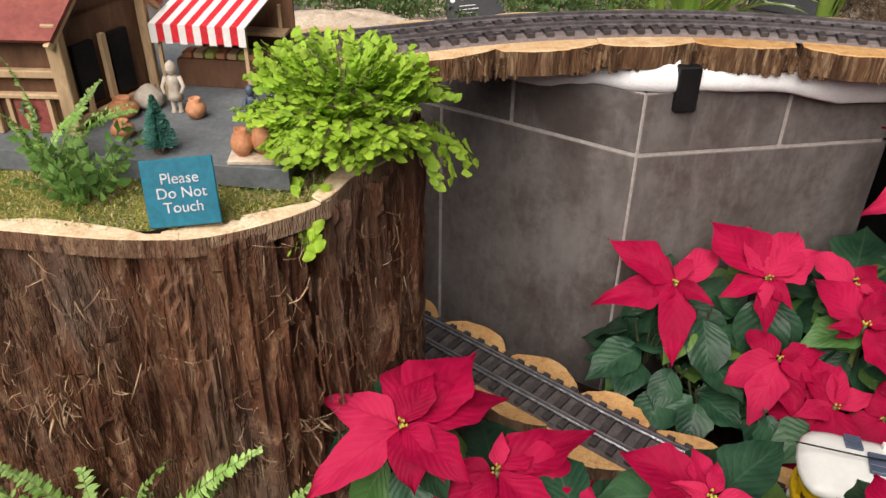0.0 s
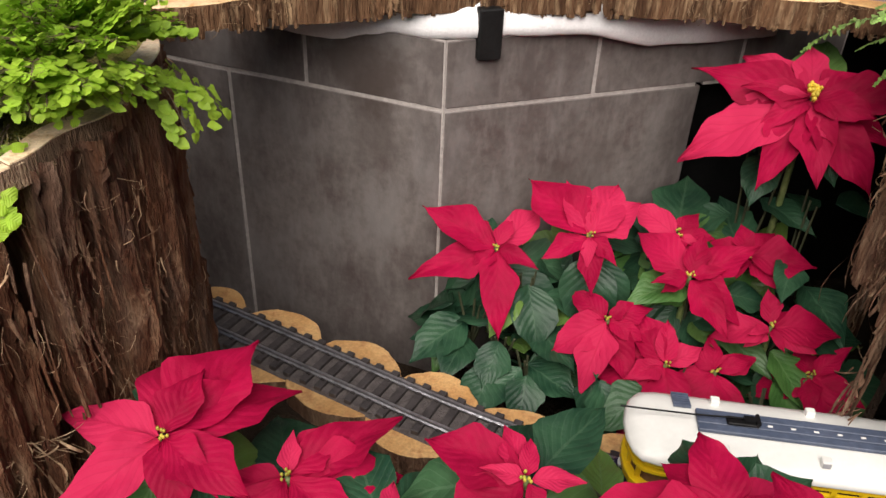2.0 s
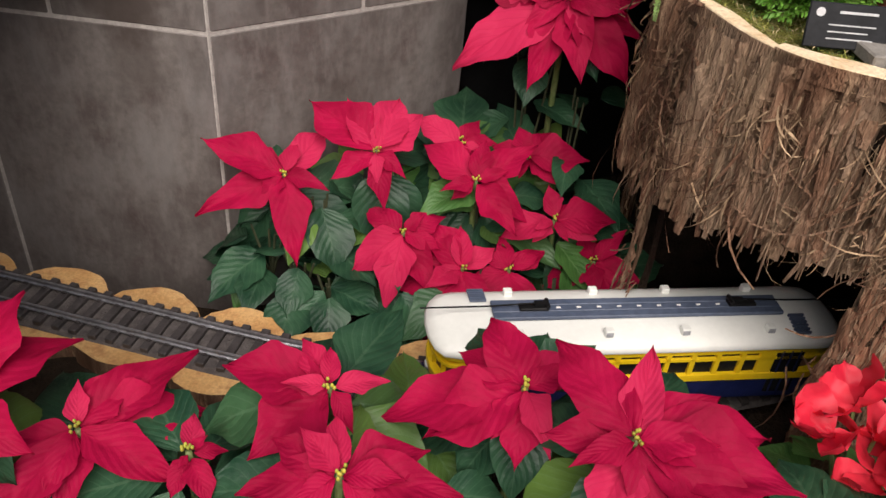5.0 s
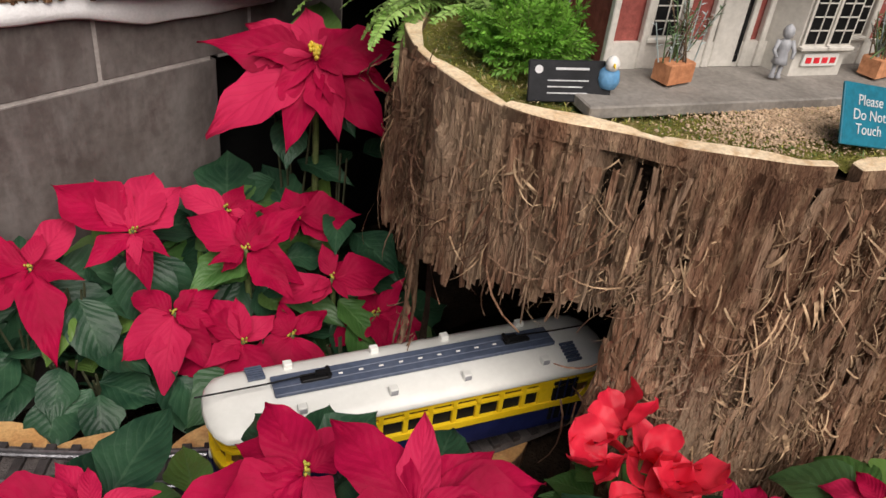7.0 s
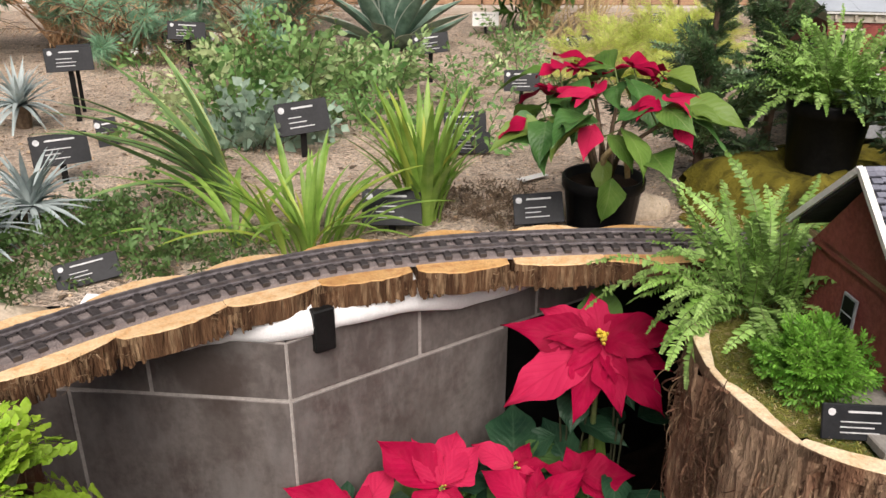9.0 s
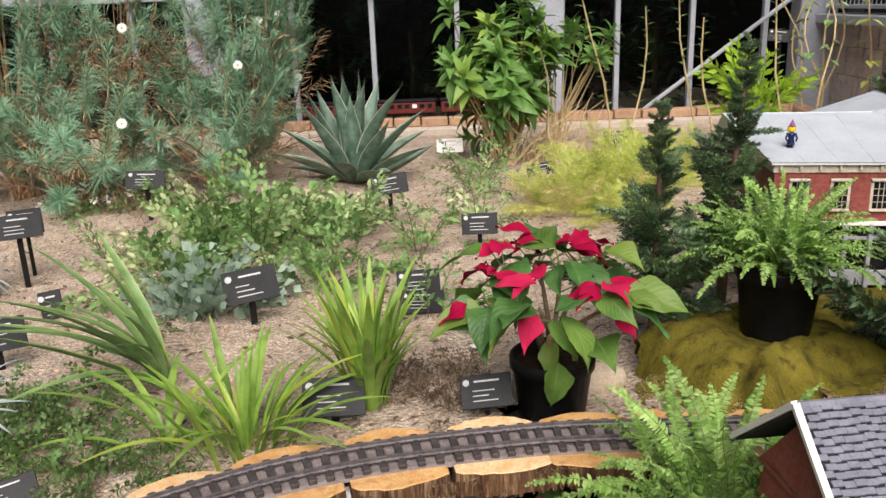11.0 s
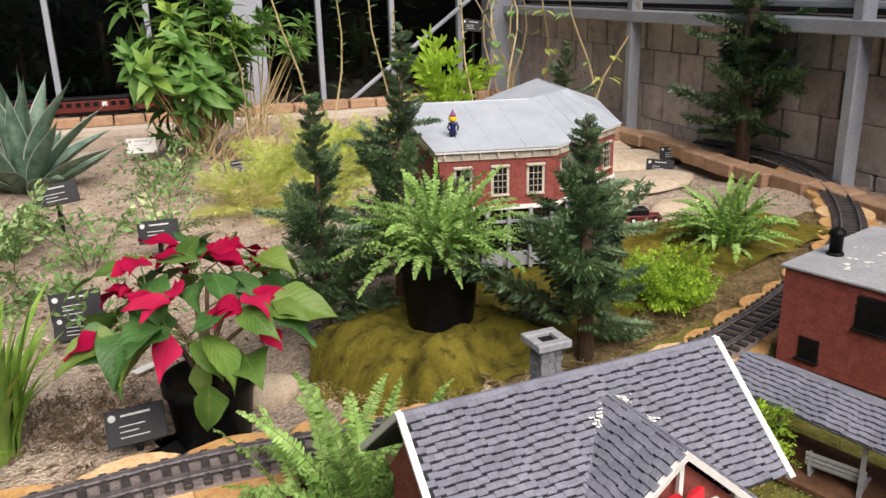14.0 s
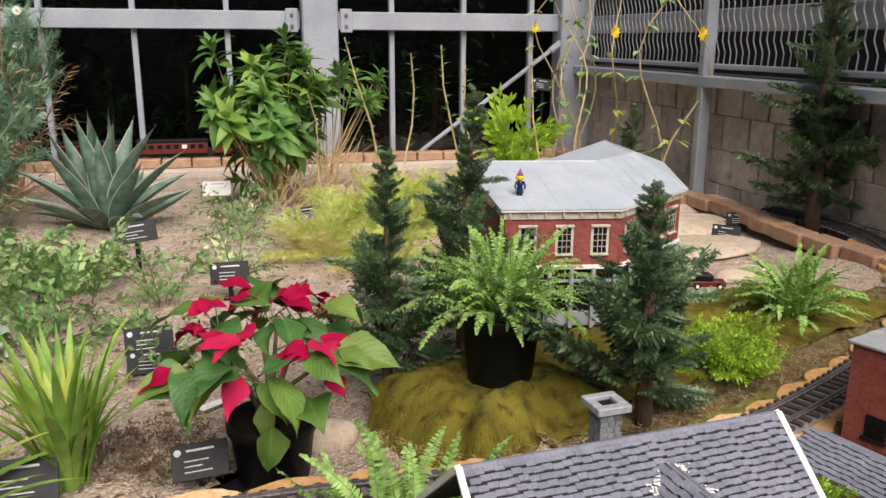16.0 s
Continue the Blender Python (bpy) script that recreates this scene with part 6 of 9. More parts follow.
# small leafy shrub and cypress on the stumps
SHRUB_SMALL = [branch_mesh("sprig", 0.09, 16, 0.022, 0.014, [STEM_GREEN, LEAF_YOUNG], 0.3, k, 0.0014, 1.0) for k in range(3)]
sh = thing("small_shrub", "leafy green dwarf shrub on the cedar stump", "shrub", (-0.085, 0.945, TOP))
fan_out(sh, "sprig", SHRUB_SMALL, (0, 0, 0), 16, random.Random(2), (0.4, 1.45), (0.5, 0.85), 0.02)
CYPRESS = [branch_mesh("sprig", 0.07, 46, 0.011, 0.0045, [STEM_GREEN, LEAF_BRIGHT], 0.1, k, 0.001, 0.75, twigs=6, rows=2) for k in range(3)]
cy = thing("dwarf_cypress", "round bright green dwarf cypress behind a plant sign", "shrub", (1.018, 1.035, TOP))
fan_out(cy, "sprig", CYPRESS, (0, 0, 0.015), 100, random.Random(3), (-0.1, 1.5), (0.62, 0.95), 0.02)


# dwarf conifers
def conifer_branches(seed, n):
    return [branch_mesh("branch", 1.0, 64, 0.15, 0.046, [STEM_BROWN, LEAF_NEEDLE], -0.25, seed + k, 0.012, 0.95, 0.3, 0.4, 0.7, 11, 2, 2, 0.15, 0.2, 2.4) for k in range(n)]


BRANCHES = conifer_branches(40, 5)


def conifer(at, height, reach, count, seed, label, bare=0.12, trunk=0.012):
    r = random.Random(seed)
    t = thing("dwarf_conifer", label, "conifer", at, "dwarf conifers round the village")
    lean = Vector((r.gauss(0, 0.02), r.gauss(0, 0.02), 0)) * height
    top = Vector((0, 0, height)) + lean
    pts = [Vector((0, 0, -0.01)), Vector((0, 0, height * 0.3)) + lean * 0.2, Vector((0, 0, height * 0.7)) + lean * 0.6, top]
    part("trunk", Shape().tube(pts, [trunk, trunk * 0.8, trunk * 0.45, trunk * 0.12], 9), TRUNK, t, smooth=True)
    for k in range(count):
        u = bare + (1 - bare) * (k + r.random()) / count
        a = k * 2.399 + r.uniform(-0.5, 0.5)
        p = Vector((0, 0, height * u)) + lean * u * u
        R = reach * min(1.0, (1 - u) / 0.8) ** 1.15 * r.choice((0.3, 0.5, 0.7, 1.0, 1.45)) * r.uniform(0.85, 1.15) + reach * 0.15
        e = r.uniform(-0.35, 1.0) + 0.6 * max(0, u - 0.8)
        d = Vector((math.cos(a) * math.cos(e), math.sin(a) * math.cos(e), math.sin(e)))
        th = max(R * 0.62, 0.038)
        part("branch", r.choice(BRANCHES), None, t, m=frame_of(p, d, (0, 0, 1)) @ Matrix.Diagonal((R, th, th, 1)))


conifer((1.395, 1.795, 0.70), 0.50, 0.12, 112, 1, "slender dark green dwarf conifer beside the moss mound")
conifer((1.650, 1.905, 0.71), 0.595, 0.13, 130, 2, "dark green dwarf conifer beside the brick house")
conifer((1.692, 1.387, 0.745), 0.42, 0.15, 118, 3, "bushy dark green dwarf conifer with a bare lower trunk", 0.1, 0.016)
conifer((3.37, 2.13, 0.70), 1.05, 0.20, 150, 4, "tall dark dwarf conifer with gaps in its crown", 0.1, 0.03)
conifer((3.5, 3.15, 0.70), 0.42, 0.15, 46, 5, "small dark conifer behind the brick house")

# moss mound with the potted fern
mound = Shape()
MX, MY = 1.508, 1.618


def mound_h(x, y):
    d = math.hypot((x - MX) / 1.15, (y - MY)) / 0.20
    a = math.atan2(y - MY, x - MX)
    fold = 0.09 * math.sin(a * 9 + 1.5 * math.sin(a * 3)) + 0.13 * math.sin(a * 4 + 1) + 0.05 * noise.noise((x * 30, y * 30, 4))
    d *= 1 + fold
    h = (0.112 - 0.022 * max(0.0, 1 - (d / 0.42) ** 4)) * max(0.0, 1 - d ** 4.0) if d < 1 else 0.0
    if x > MX and y < 1.95:
        h = max(h, 0.057)
    return 0.695 + h + 0.010 * fbm(x * 11, y * 11) - 0.012 * max(0.0, math.sin(a * 3 + 2 * math.sin(a * 2) + d)) ** 6 * min(1.0, d * d) + 0.0014 * math.sin(a * 19 + 3 * d) * min(1.0, d)


mm = height_sheet(1.20, 2.75, 1.33, 1.95, 0.007, lambda x, y: (math.hypot((x - MX) / 1.15, y - MY) < 0.21 + 0.03 * noise.noise((x * 9, y * 9, 0))) or (x > 1.6 and 1.45 < y < 1.86 - 0.2 * abs(x - 2.2) + 0.05 * noise.noise((x * 7, y * 7, 0))), mound_h)
solo("moss_mound", mm, GOLD_MOSS, "mound draped in golden-green moss under a potted fern", "moss", smooth=True)
skirt = height_sheet(1.5, 2.9, 1.30, 1.62, 0.012, lambda x, y: y > 1.31 + 0.05 * math.sin(x * 3), lambda x, y: 0.741 + 0.006 * fbm(x * 20, y * 20))
solo("straw_moss", skirt, STRAW, "dry straw and moss beside the village track", "moss", "structure", True)

strands = Shape()
rst = random.Random(23)
for k in range(8000):
    x, y = rst.uniform(1.5, 2.9), rst.uniform(1.33, 1.66)
    if k % 5 == 0:
        a0 = rst.uniform(0, 6.28)
        x, y = MX + math.cos(a0) * 0.26 * rst.uniform(0.85, 1.2), MY + math.sin(a0) * 0.22 * rst.uniform(0.85, 1.2)
        if y > 1.62:
            continue
    a = rst.uniform(0, 6.28)
    zz = 0.745
    strands.leaf(frame_of((x, y, zz), (math.cos(a), math.sin(a), rst.uniform(0.0, 0.5)), (0, 0, 1)), rst.uniform(0.008, 0.026), rst.uniform(0.0006, 0.0017), rows=2, cols=2, droop=0.6)
solo("straw_strands", strands, [STEM_STRAW], "loose dry straw beside the village track", "straw", "stuff")

# lime shrub between the conifer and the fern
LIME = [branch_mesh("sprig", 0.13, 44, 0.012, 0.0062, [STEM_GREEN, LEAF_LIME], 0.5, k, 0.0010, 1.1, twigs=9, start=0.2) for k in range(4)]
ls = thing("lime_shrub", "bright lime-green feathery shrub beside the track", "shrub", (1.99, 1.435, 0.742))
fan_out(ls, "sprig", LIME, (0, 0, 0), 46, random.Random(8), (0.6, 1.5), (0.6, 1.15), 0.05)
ls2 = thing("lime_shrub", "small bright green shrub at the corner of the depot roof", "shrub", (1.515, 0.975, TOP))
fan_out(ls2, "sprig", LIME, (0, 0, 0.03), 22, random.Random(9), (0.6, 1.5), (0.5, 0.9), 0.02)

# strap-leaved clumps
BLADES_WIDE = [Shape().leaf(Matrix.Identity(4), 1.0, 0.066, 0.35, (0.8, 1.4, 2.0, 1.1)[k], 0.5, 0.0, 12, 2, 0.7, 0, k, 0.7).mesh("blade", LEAF_BLADE, True) for k in range(4)]
BLADES = [Shape().leaf(Matrix.Identity(4), 1.0, 0.044, 0.35, (0.5, 1.0, 1.5, 1.9)[k], 0.5, 0.0, 12, 2, 0.7, 0, k, 0.7).mesh("blade", LEAF_BLADE, True) for k in range(4)]


BLADES_UP = [Shape().leaf(Matrix.Identity(4), 1.0, 0.078, 0.4, (0.25, 0.7, 1.5)[k], 0.5, 0.0, 12, 2, 0.8, 0, k, 0.7).mesh("blade", LEAF_BLADE, True) for k in range(3)]
BLADES_FLAX = [Shape().leaf(Matrix.Identity(4), 1.0, 0.072, 0.35, (0.15, 0.5, 0.9)[k], 0.6, 0.0, 12, 2, 0.75, 0, k, 0.7).mesh("blade", LEAF_FLAX, True) for k in range(3)]


def blades(name, at, count, size, seed, label, elev=(0.6, 1.5), spread=0.03, az=(0, 6.283), pick=None):
    t = thing(name, label, "grass clump", at, "strap-leaved clumps")
    fan_out(t, "blade", pick or BLADES, (0, 0, 0), count, random.Random(seed), elev, size, spread, az)


blades("iris_clump", (0.805, 1.822, GROUND), 84, (0.12, 0.28), 1, "lime-green clump of strap leaves in sandy soil", (1.36, 1.57), 0.034, pick=BLADES_UP[:2] + BLADES_UP[:1])
blades("iris_clump", (0.570, 1.745, GROUND), 62, (0.09, 0.22), 2, "green clump of arching strap leaves beside the raised track", (1.15, 1.56), 0.085, (-1.2, 4.3), pick=BLADES_UP)
blades("iris_clump", (0.445, 1.80, GROUND), 8, (0.12, 0.24), 5, "green clump of arching strap leaves with dry tips", (0.9, 1.45), 0.05, (0.2, 3.9), pick=BLADES_WIDE)
blades("flax_clump", (0.465, 2.07, GROUND), 20, (0.22, 0.37), 3, "clump of long green and yellow strap leaves leaning over the soil", (0.7, 1.35), 0.03, (1.9, 4.5), pick=BLADES_FLAX)

BRACTS_SMALL = leaf_meshes("bract", BRACT, 6, 0.58, peak=0.34, droop=0.2, fold=0.25, wave=0.25, rows=10, cols=6, tip=1.5, lobes=0.2)

# potted poinsettia by the raised track
pp = thing("potted_poinsettia", "leggy red and green poinsettia in a black pot by the track", "poinsettia", (1.10, 1.668, GROUND - 0.005))
pot(pp, 0.074, 0.115)
pr = random.Random(12)
TOPS = []
for k in range(7):
    a = k * 0.898 + 0.4
    q = (0.085, 0.125, 0.095, 0.12, 0.09, 0.125, 0.015)[k]
    tip = Vector((math.cos(a) * q, math.sin(a) * q, 0.284 + pr.uniform(-0.02, 0.02) - q * 0.35))
    TOPS.append(tip)
    part("stem", Shape().tube([(math.cos(a) * 0.008, math.sin(a) * 0.008, 0.09), (tip.x * 0.3, tip.y * 0.3, 0.17), tip], [0.0055, 0.0045, 0.003], 6), STEM_BROWN, pp, smooth=True)
for k in range(50):
    tip = TOPS[k % 7]
    a = k * 2.399 + pr.uniform(-0.4, 0.4)
    d = Vector((math.cos(a) + tip.x * 8, math.sin(a) + tip.y * 8, 0)).normalized()
    low = pr.random() ** 3
    o = tip * (1 - 0.25 * low) + d * pr.uniform(0.015, 0.055) + Vector((0, 0, pr.uniform(0.005, 0.045) - 0.03 * low))
    d.z = pr.uniform(-0.35, 0.35) - 0.2 * low
    part("petiole", Shape().tube([tip * (1 - 0.3 * low), o], [0.0016, 0.0012], 4), STEM_GREEN, pp)
    place_leaf("leaf", pp, LEAVES_LIGHT if k % 3 == 0 else LEAVES_MID, o, d, Vector((pr.gauss(0, 0.3), pr.gauss(0, 0.3), 1)), pr.uniform(0.065, 0.11), pr, 1.0)
for k in range(1):
    a = pr.uniform(3.2, 6.2)
    o = Vector((math.cos(a) * 0.03, math.sin(a) * 0.03, pr.uniform(0.15, 0.19)))
    place_leaf("leaf", pp, LEAVES_LIGHT, o, (math.cos(a) * 0.5, math.sin(a) * 0.5, -0.8), (math.cos(a), math.sin(a), 0.4), pr.uniform(0.07, 0.10), pr, 0.8)
part("stem", Shape().tube([(-0.012, -0.01, 0.09), (-0.02, -0.03, 0.16), (-0.012, -0.052, 0.185), (0.004, -0.066, 0.165), (0.006, -0.070, 0.13)], [0.006, 0.0065, 0.0065, 0.006, 0.005], 7), STEM_STRAW, pp, "pale stem bent over the rim of the pot", True)
place_leaf("leaf", pp, LEAVES_LIGHT, Vector((-0.03, -0.075, 0.135)), (-0.15, -0.25, -1), (-0.2, -1, 0.1), 0.085, pr, 0.8)
for k in range(34):
    tip = TOPS[k % 7]
    a = k * 1.9 + pr.uniform(-0.5, 0.5)
    d = Vector((math.cos(a), math.sin(a), pr.uniform(-0.35, 0.2)))
    o = tip + Vector((0, 0, 0.05)) + d * pr.uniform(0.002, 0.02)
    if k > 27:
        o = tip + Vector((tip.x, tip.y, 0)).normalized() * 0.035 + Vector((0, 0, pr.uniform(0.0, 0.03)))
        d = Vector((tip.x * 8, tip.y * 8, -0.5))
    place_leaf("bract", pp, BRACTS_SMALL, o, d, Vector((pr.gauss(0, 0.3), pr.gauss(-0.2, 0.3), 1)), pr.uniform(0.05, 0.078), pr, 1.0)

# agave
ag = thing("agave", "large blue-green agave rosette with pointed leaves in sand", "agave", (1.27, 3.74, GROUND))
AGAVE = [Shape().leaf(Matrix.Identity(4), 1.0, 0.275, 0.42, d, 0.62, 0.0, 14, 4, 1.15, 0.0, k, 0.62).mesh("leaf", LEAF_AGAVE, True) for k, d in enumerate((-0.15, -0.35, 0.12, 0.3))]
SPINE = Shape().tube([(0, 0, 0), (0.035, 0, 0.0)], [0.004, 0.0006], 5).mesh("spine", STEM_BROWN)
ra = random.Random(4)
for k in range(25):
    u = k / 25
    e = 0.22 + 1.25 * u ** 0.9 + ra.uniform(-0.10, 0.10)
    a = k * 2.399 + ra.uniform(-0.15, 0.15)
    d = Vector((math.cos(a) * math.cos(e), math.sin(a) * math.cos(e), math.sin(e)))
    L = ra.uniform(0.36, 0.44) * (0.85 + 0.32 * u)
    lf = place_leaf("leaf", ag, AGAVE, Vector((d.x, d.y, 0)) * 0.03, d, (0, 0, 1), L, ra, 0.9 - 0.25 * u)
    tipv = lf.data.vertices[-3].co
    part("spine", SPINE, None, lf, m=Matrix.Translation(tipv) @ Matrix.Diagonal((1.0, 1.0, 1.0, 1)))

# broad-leaved tall shrub
BROAD = [whorl_mesh("shoot", 16, 0.11, 0.150, 0.054, [STEM_GREEN, LEAF_BROAD], 600 + k, 1.40, 0.30, 0.7, 6, 2, 0.42, 1.15, 0.35, 0.004) for k in range(5)]
bs = thing("tall_shrub", "tall green shrub with whorls of lance-shaped leaves before the windows", "shrub", (2.03, 3.92, GROUND))
crown(bs, "shoot", BROAD, (0.0, 0, 0.38), (0.25, 0.21, 0.29), 62, random.Random(6), (0, 0, 0.0), (0.65, 1.05), STEM_STRAW, 0.4, -0.95, 0.006)
bs2 = thing("tall_shrub", "smaller green shrub with narrow leaves before the windows", "shrub", (2.42, 3.95, GROUND))
crown(bs2, "shoot", BROAD, (0, 0, 0.42), (0.16, 0.16, 0.16), 14, random.Random(16), (-0.12, 0, 0.0), (0.5, 0.8), STEM_STRAW, 0.5, -0.4, 0.005)
dead = Shape()
rd = random.Random(27)
for k in range(46):
    b = Vector((rd.gauss(0.12, 0.10), rd.gauss(-0.12, 0.05), 0.0))
    e = b + Vector((rd.gauss(0.10, 0.14), rd.gauss(-0.05, 0.05), rd.uniform(0.08, 0.30)))
    dead.tube([b, b.lerp(e, 0.5) + Vector((rd.gauss(0, 0.02), 0, 0.03)), e], [0.0028, 0.0022, 0.001], 4, 0, False)
part("dry_branchwork", dead, STEM_STRAW, bs, "tangle of dry straw-coloured stems at the foot", kind="stuff")
YG = [branch_mesh("branch", 0.35, 30, 0.075, 0.03, [STEM_GREEN, LEAF_LIME], 0.3, k, 0.004, 0.8, 0.5, twigs=3, rows=2) for k in range(3)]
bs3 = thing("yellow_green_shrub", "yellow-green leafy shrub behind the tin-roofed house", "shrub", (3.1, 3.55, GROUND))
fan_out(bs3, "branch", YG, (0, 0, 0.08), 12, random.Random(17), (0.9, 1.5), (0.6, 1.2), 0.06)

# feathery grey-green shrubs with white daisies
FEATHER = [whorl_mesh("tuft", 140, 0.14, 0.066, 0.0036, [STEM_STRAW, LEAF_GREY], 640 + k, 1.25, 0.25, 0.7, 3, 2, 0.5, 0.7, 0.1, 0.002) for k in range(5)]
DRY = [branch_mesh("twig", 0.30, 16, 0.05, 0.004, [STEM_BROWN, STEM_RUST], 0.4, k, 0.003, 0.8, 0.5, 0.4, 1.0, 7, 2, 2) for k in range(3)]
PETALS = Shape()
for q in range(13):
    b = q * 0.4833
    PETALS.leaf(frame_of((0, 0, 0), (math.cos(b), math.sin(b), 0.12), (0, 0, 1)), 0.024, 0.008, 0.6, 0.2, 0, 0, 3, 2, 0.5)
PETALS = PETALS.mesh("daisy", PETAL_WHITE)
DISC = Shape().lathe([(0.002, 0.0), (0.006, 0.002), (0.004, 0.005), (0.001, 0.006)], 8).mesh("eye", YELLOW_EYE)
rf = random.Random(19)
for k, (x, y, z, rx, rz_, n) in enumerate(((-0.02, 4.15, 0.46, 0.33, 0.48, 58), (0.36, 4.34, 0.72, 0.28, 0.34, 26), (0.88, 4.22, 0.44, 0.27, 0.46, 54), (0.22, 3.85, 0.20, 0.26, 0.24, 34), (0.74, 3.92, 0.18, 0.22, 0.22, 30), (1.02, 4.38, 0.55, 0.18, 0.30, 24), (-0.50, 4.0, 0.40, 0.33, 0.42, 40), (-0.95, 4.1, 0.40, 0.33, 0.42, 34))):
    t = thing("daisy_shrub", "feathery grey-green shrub with white daisies and dry brown twigs", "shrub", (x, y, GROUND), "feathery daisy shrubs")
    crown(t, "tuft", FEATHER, (0, 0, z), (rx, rx * 0.8, rz_), int(n * 1.8), rf, (0, 0, 0.0), (0.8, 1.25), STEM_RUST, 0.5, -0.7, 0.004)
    fan_out(t, "twig", DRY, (0.05, -0.10, z * 0.5), (12, 50, 6, 14, 8)[k] if k < 5 else 3, rf, (-0.2, 1.4), (0.9, 1.5), 0.16)
    for j in range(1 + k % 2 if k != 5 else 8):
        a = rf.uniform(3.3, 6.0)
        c = Vector((math.cos(a) * rx * 1.02, math.sin(a) * rx * 0.9, z + rf.uniform(-0.5, 0.95) * rz_))
        st = part("flower_stem", Shape().tube([(c.x * 0.4, c.y * 0.4, c.z - 0.12), c], [0.002, 0.0015], 4), STEM_STRAW, t)
        fm = frame_of(c, Vector((-0.2, -1, 0.5)).cross(Vector((0, 0, 1))), Vector((rf.uniform(-0.5, 0.4), -1, rf.uniform(0.2, 0.9)))) @ Matrix.Diagonal((0.9, 0.9, 0.9, 1))
        fl = part("daisy", PETALS, None, t, "white daisy flower", m=fm)
        part("eye", DISC, None, fl)

# low variegated shrubs on the sand
LOWB = [branch_mesh("branch", 0.26, 24, 0.036, 0.020, [STEM_BROWN, LEAF_SHRUB], 0.35, k, 0.002, 1.0, 0.5, twigs=4, rows=3) for k in range(4)]
for k, (x, y, n, sc) in enumerate(((0.52, 2.60, 15, 0.9), (0.70, 2.85, 16, 1.0), (0.88, 2.52, 11, 0.8), (1.0, 2.85, 11, 0.9), (0.80, 3.15, 14, 1.0), (0.55, 2.95, 10, 0.9), (1.02, 3.12, 12, 0.8), (0.60, 3.30, 9, 0.8))):
    t = thing("variegated_shrub", "low twiggy shrub with green and cream leaves on sand", "shrub", (x, y, GROUND), "low variegated shrubs")
    fan_out(t, "branch", LOWB, (0, 0, 0.0), n, random.Random(50 + k), (0.15, 1.4), (0.75 * sc, 1.2 * sc), 0.1)
GREYL = [branch_mesh("branch", 0.16, 20, 0.044, 0.036, [STEM_BROWN, LEAF_SAGE], 0.5, k, 0.002, 1.0, 0.3, rows=2) for k in range(2)]
t = thing("silver_shrub", "low shrub with silvery grey leaves on sand", "shrub", (0.56, 2.46, GROUND))
fan_out(t, "branch", GREYL, (0, 0, 0.0), 24, random.Random(58), (0.2, 1.2), (0.8, 1.2), 0.06)

# low plants with white flower heads
rw = random.Random(77)
WFL = [branch_mesh("branch", 0.13, 12, 0.03, 0.014, [STEM_GREEN, LEAF_SHRUB], 0.4, k, 0.0015, 1.0, 0.3, rows=2) for k in range(2)]
for k, (x, y) in enumerate(((0.30, 3.72), (0.41, 3.70), (0.52, 3.68), (0.20, 3.70))):
    t = thing("white_flower_plant", "low plant with small round white flower heads", "flowering plant", (x, y, GROUND), "low white-flowered plants")
    fan_out(t, "branch", WFL, (0, 0, 0), 9, rw, (0.3, 1.3), (0.6, 1.0), 0.04)
    for j in range(4):
        c = Vector((rw.gauss(0, 0.06), rw.gauss(0, 0.04), rw.uniform(0.05, 0.12)))
        part("flower_stem", Shape().tube([(0, 0, 0), c], [0.002, 0.0012], 4), STEM_STRAW, t)
        fl = Shape()
        for q in range(26):
            dv = Vector((rw.gauss(0, 1), rw.gauss(0, 1), rw.gauss(0, 1))).normalized()
            fl.leaf(frame_of(c + dv * 0.006, dv, (0, 0, 1)), 0.013, 0.009, 0.6, 0.2, 0, 0, 2, 2, 0.5)
        part("flower_head", fl, PETAL_WHITE, t, "round white flower head")

# yellow moss-like bush
YB = [branch_mesh("sprig", 0.17, 90, 0.026, 0.0030, [STEM_STRAW, LEAF_YELLOW], 0.3, k, 0.0010, 0.7, twigs=10, rows=2) for k in range(4)]
for k, (x, y, n, sc) in enumerate(((1.80, 2.95, 30, 0.95), (2.02, 3.05, 34, 1.1), (2.25, 3.2, 34, 1.2), (1.9, 2.72, 16, 0.7), (2.45, 3.35, 24, 1.1))):
    t = thing("yellow_bush", "airy yellow-green bush on sandy soil", "bush", (x, y, GROUND), "airy yellow-green bushes")
    fan_out(t, "sprig", YB, (0, 0, 0), n, random.Random(60 + k), (0.1, 1.4), (0.8 * sc, 1.3 * sc), 0.09)

# creeping cover and silver rosettes at the left of the bed
CREEP = [branch_mesh("runner", 0.13, 26, 0.018, 0.010, [STEM_BROWN, LEAF_CYPRESS], 0.1, k, 0.001, 1.1, 0.2, twigs=3, rows=2) for k in range(3)]
for k, (x, y) in enumerate(((0.10, 1.85), (0.22, 1.92), (0.32, 1.80), (0.30, 2.0), (0.16, 2.03), (0.03, 1.95), (0.36, 1.70), (-0.05, 1.80), (0.05, 1.72))):
    t = thing("creeping_plant", "dark green creeping plant on sand", "ground cover", (x, y, GROUND + 0.004), "creeping plants")
    fan_out(t, "runner", CREEP, (0, 0, 0.005), 13, random.Random(80 + k), (0.02, 0.55), (0.6, 1.1), 0.05)
ROS = [Shape().leaf(Matrix.Identity(4), 1.0, 0.10, 0.25, d, 0.4, 0.0, 5, 2, 0.9, 0, k, 0.8).mesh("leaf", LEAF_SILVER, True) for k, d in enumerate((0.5, 0.9, 0.2))]
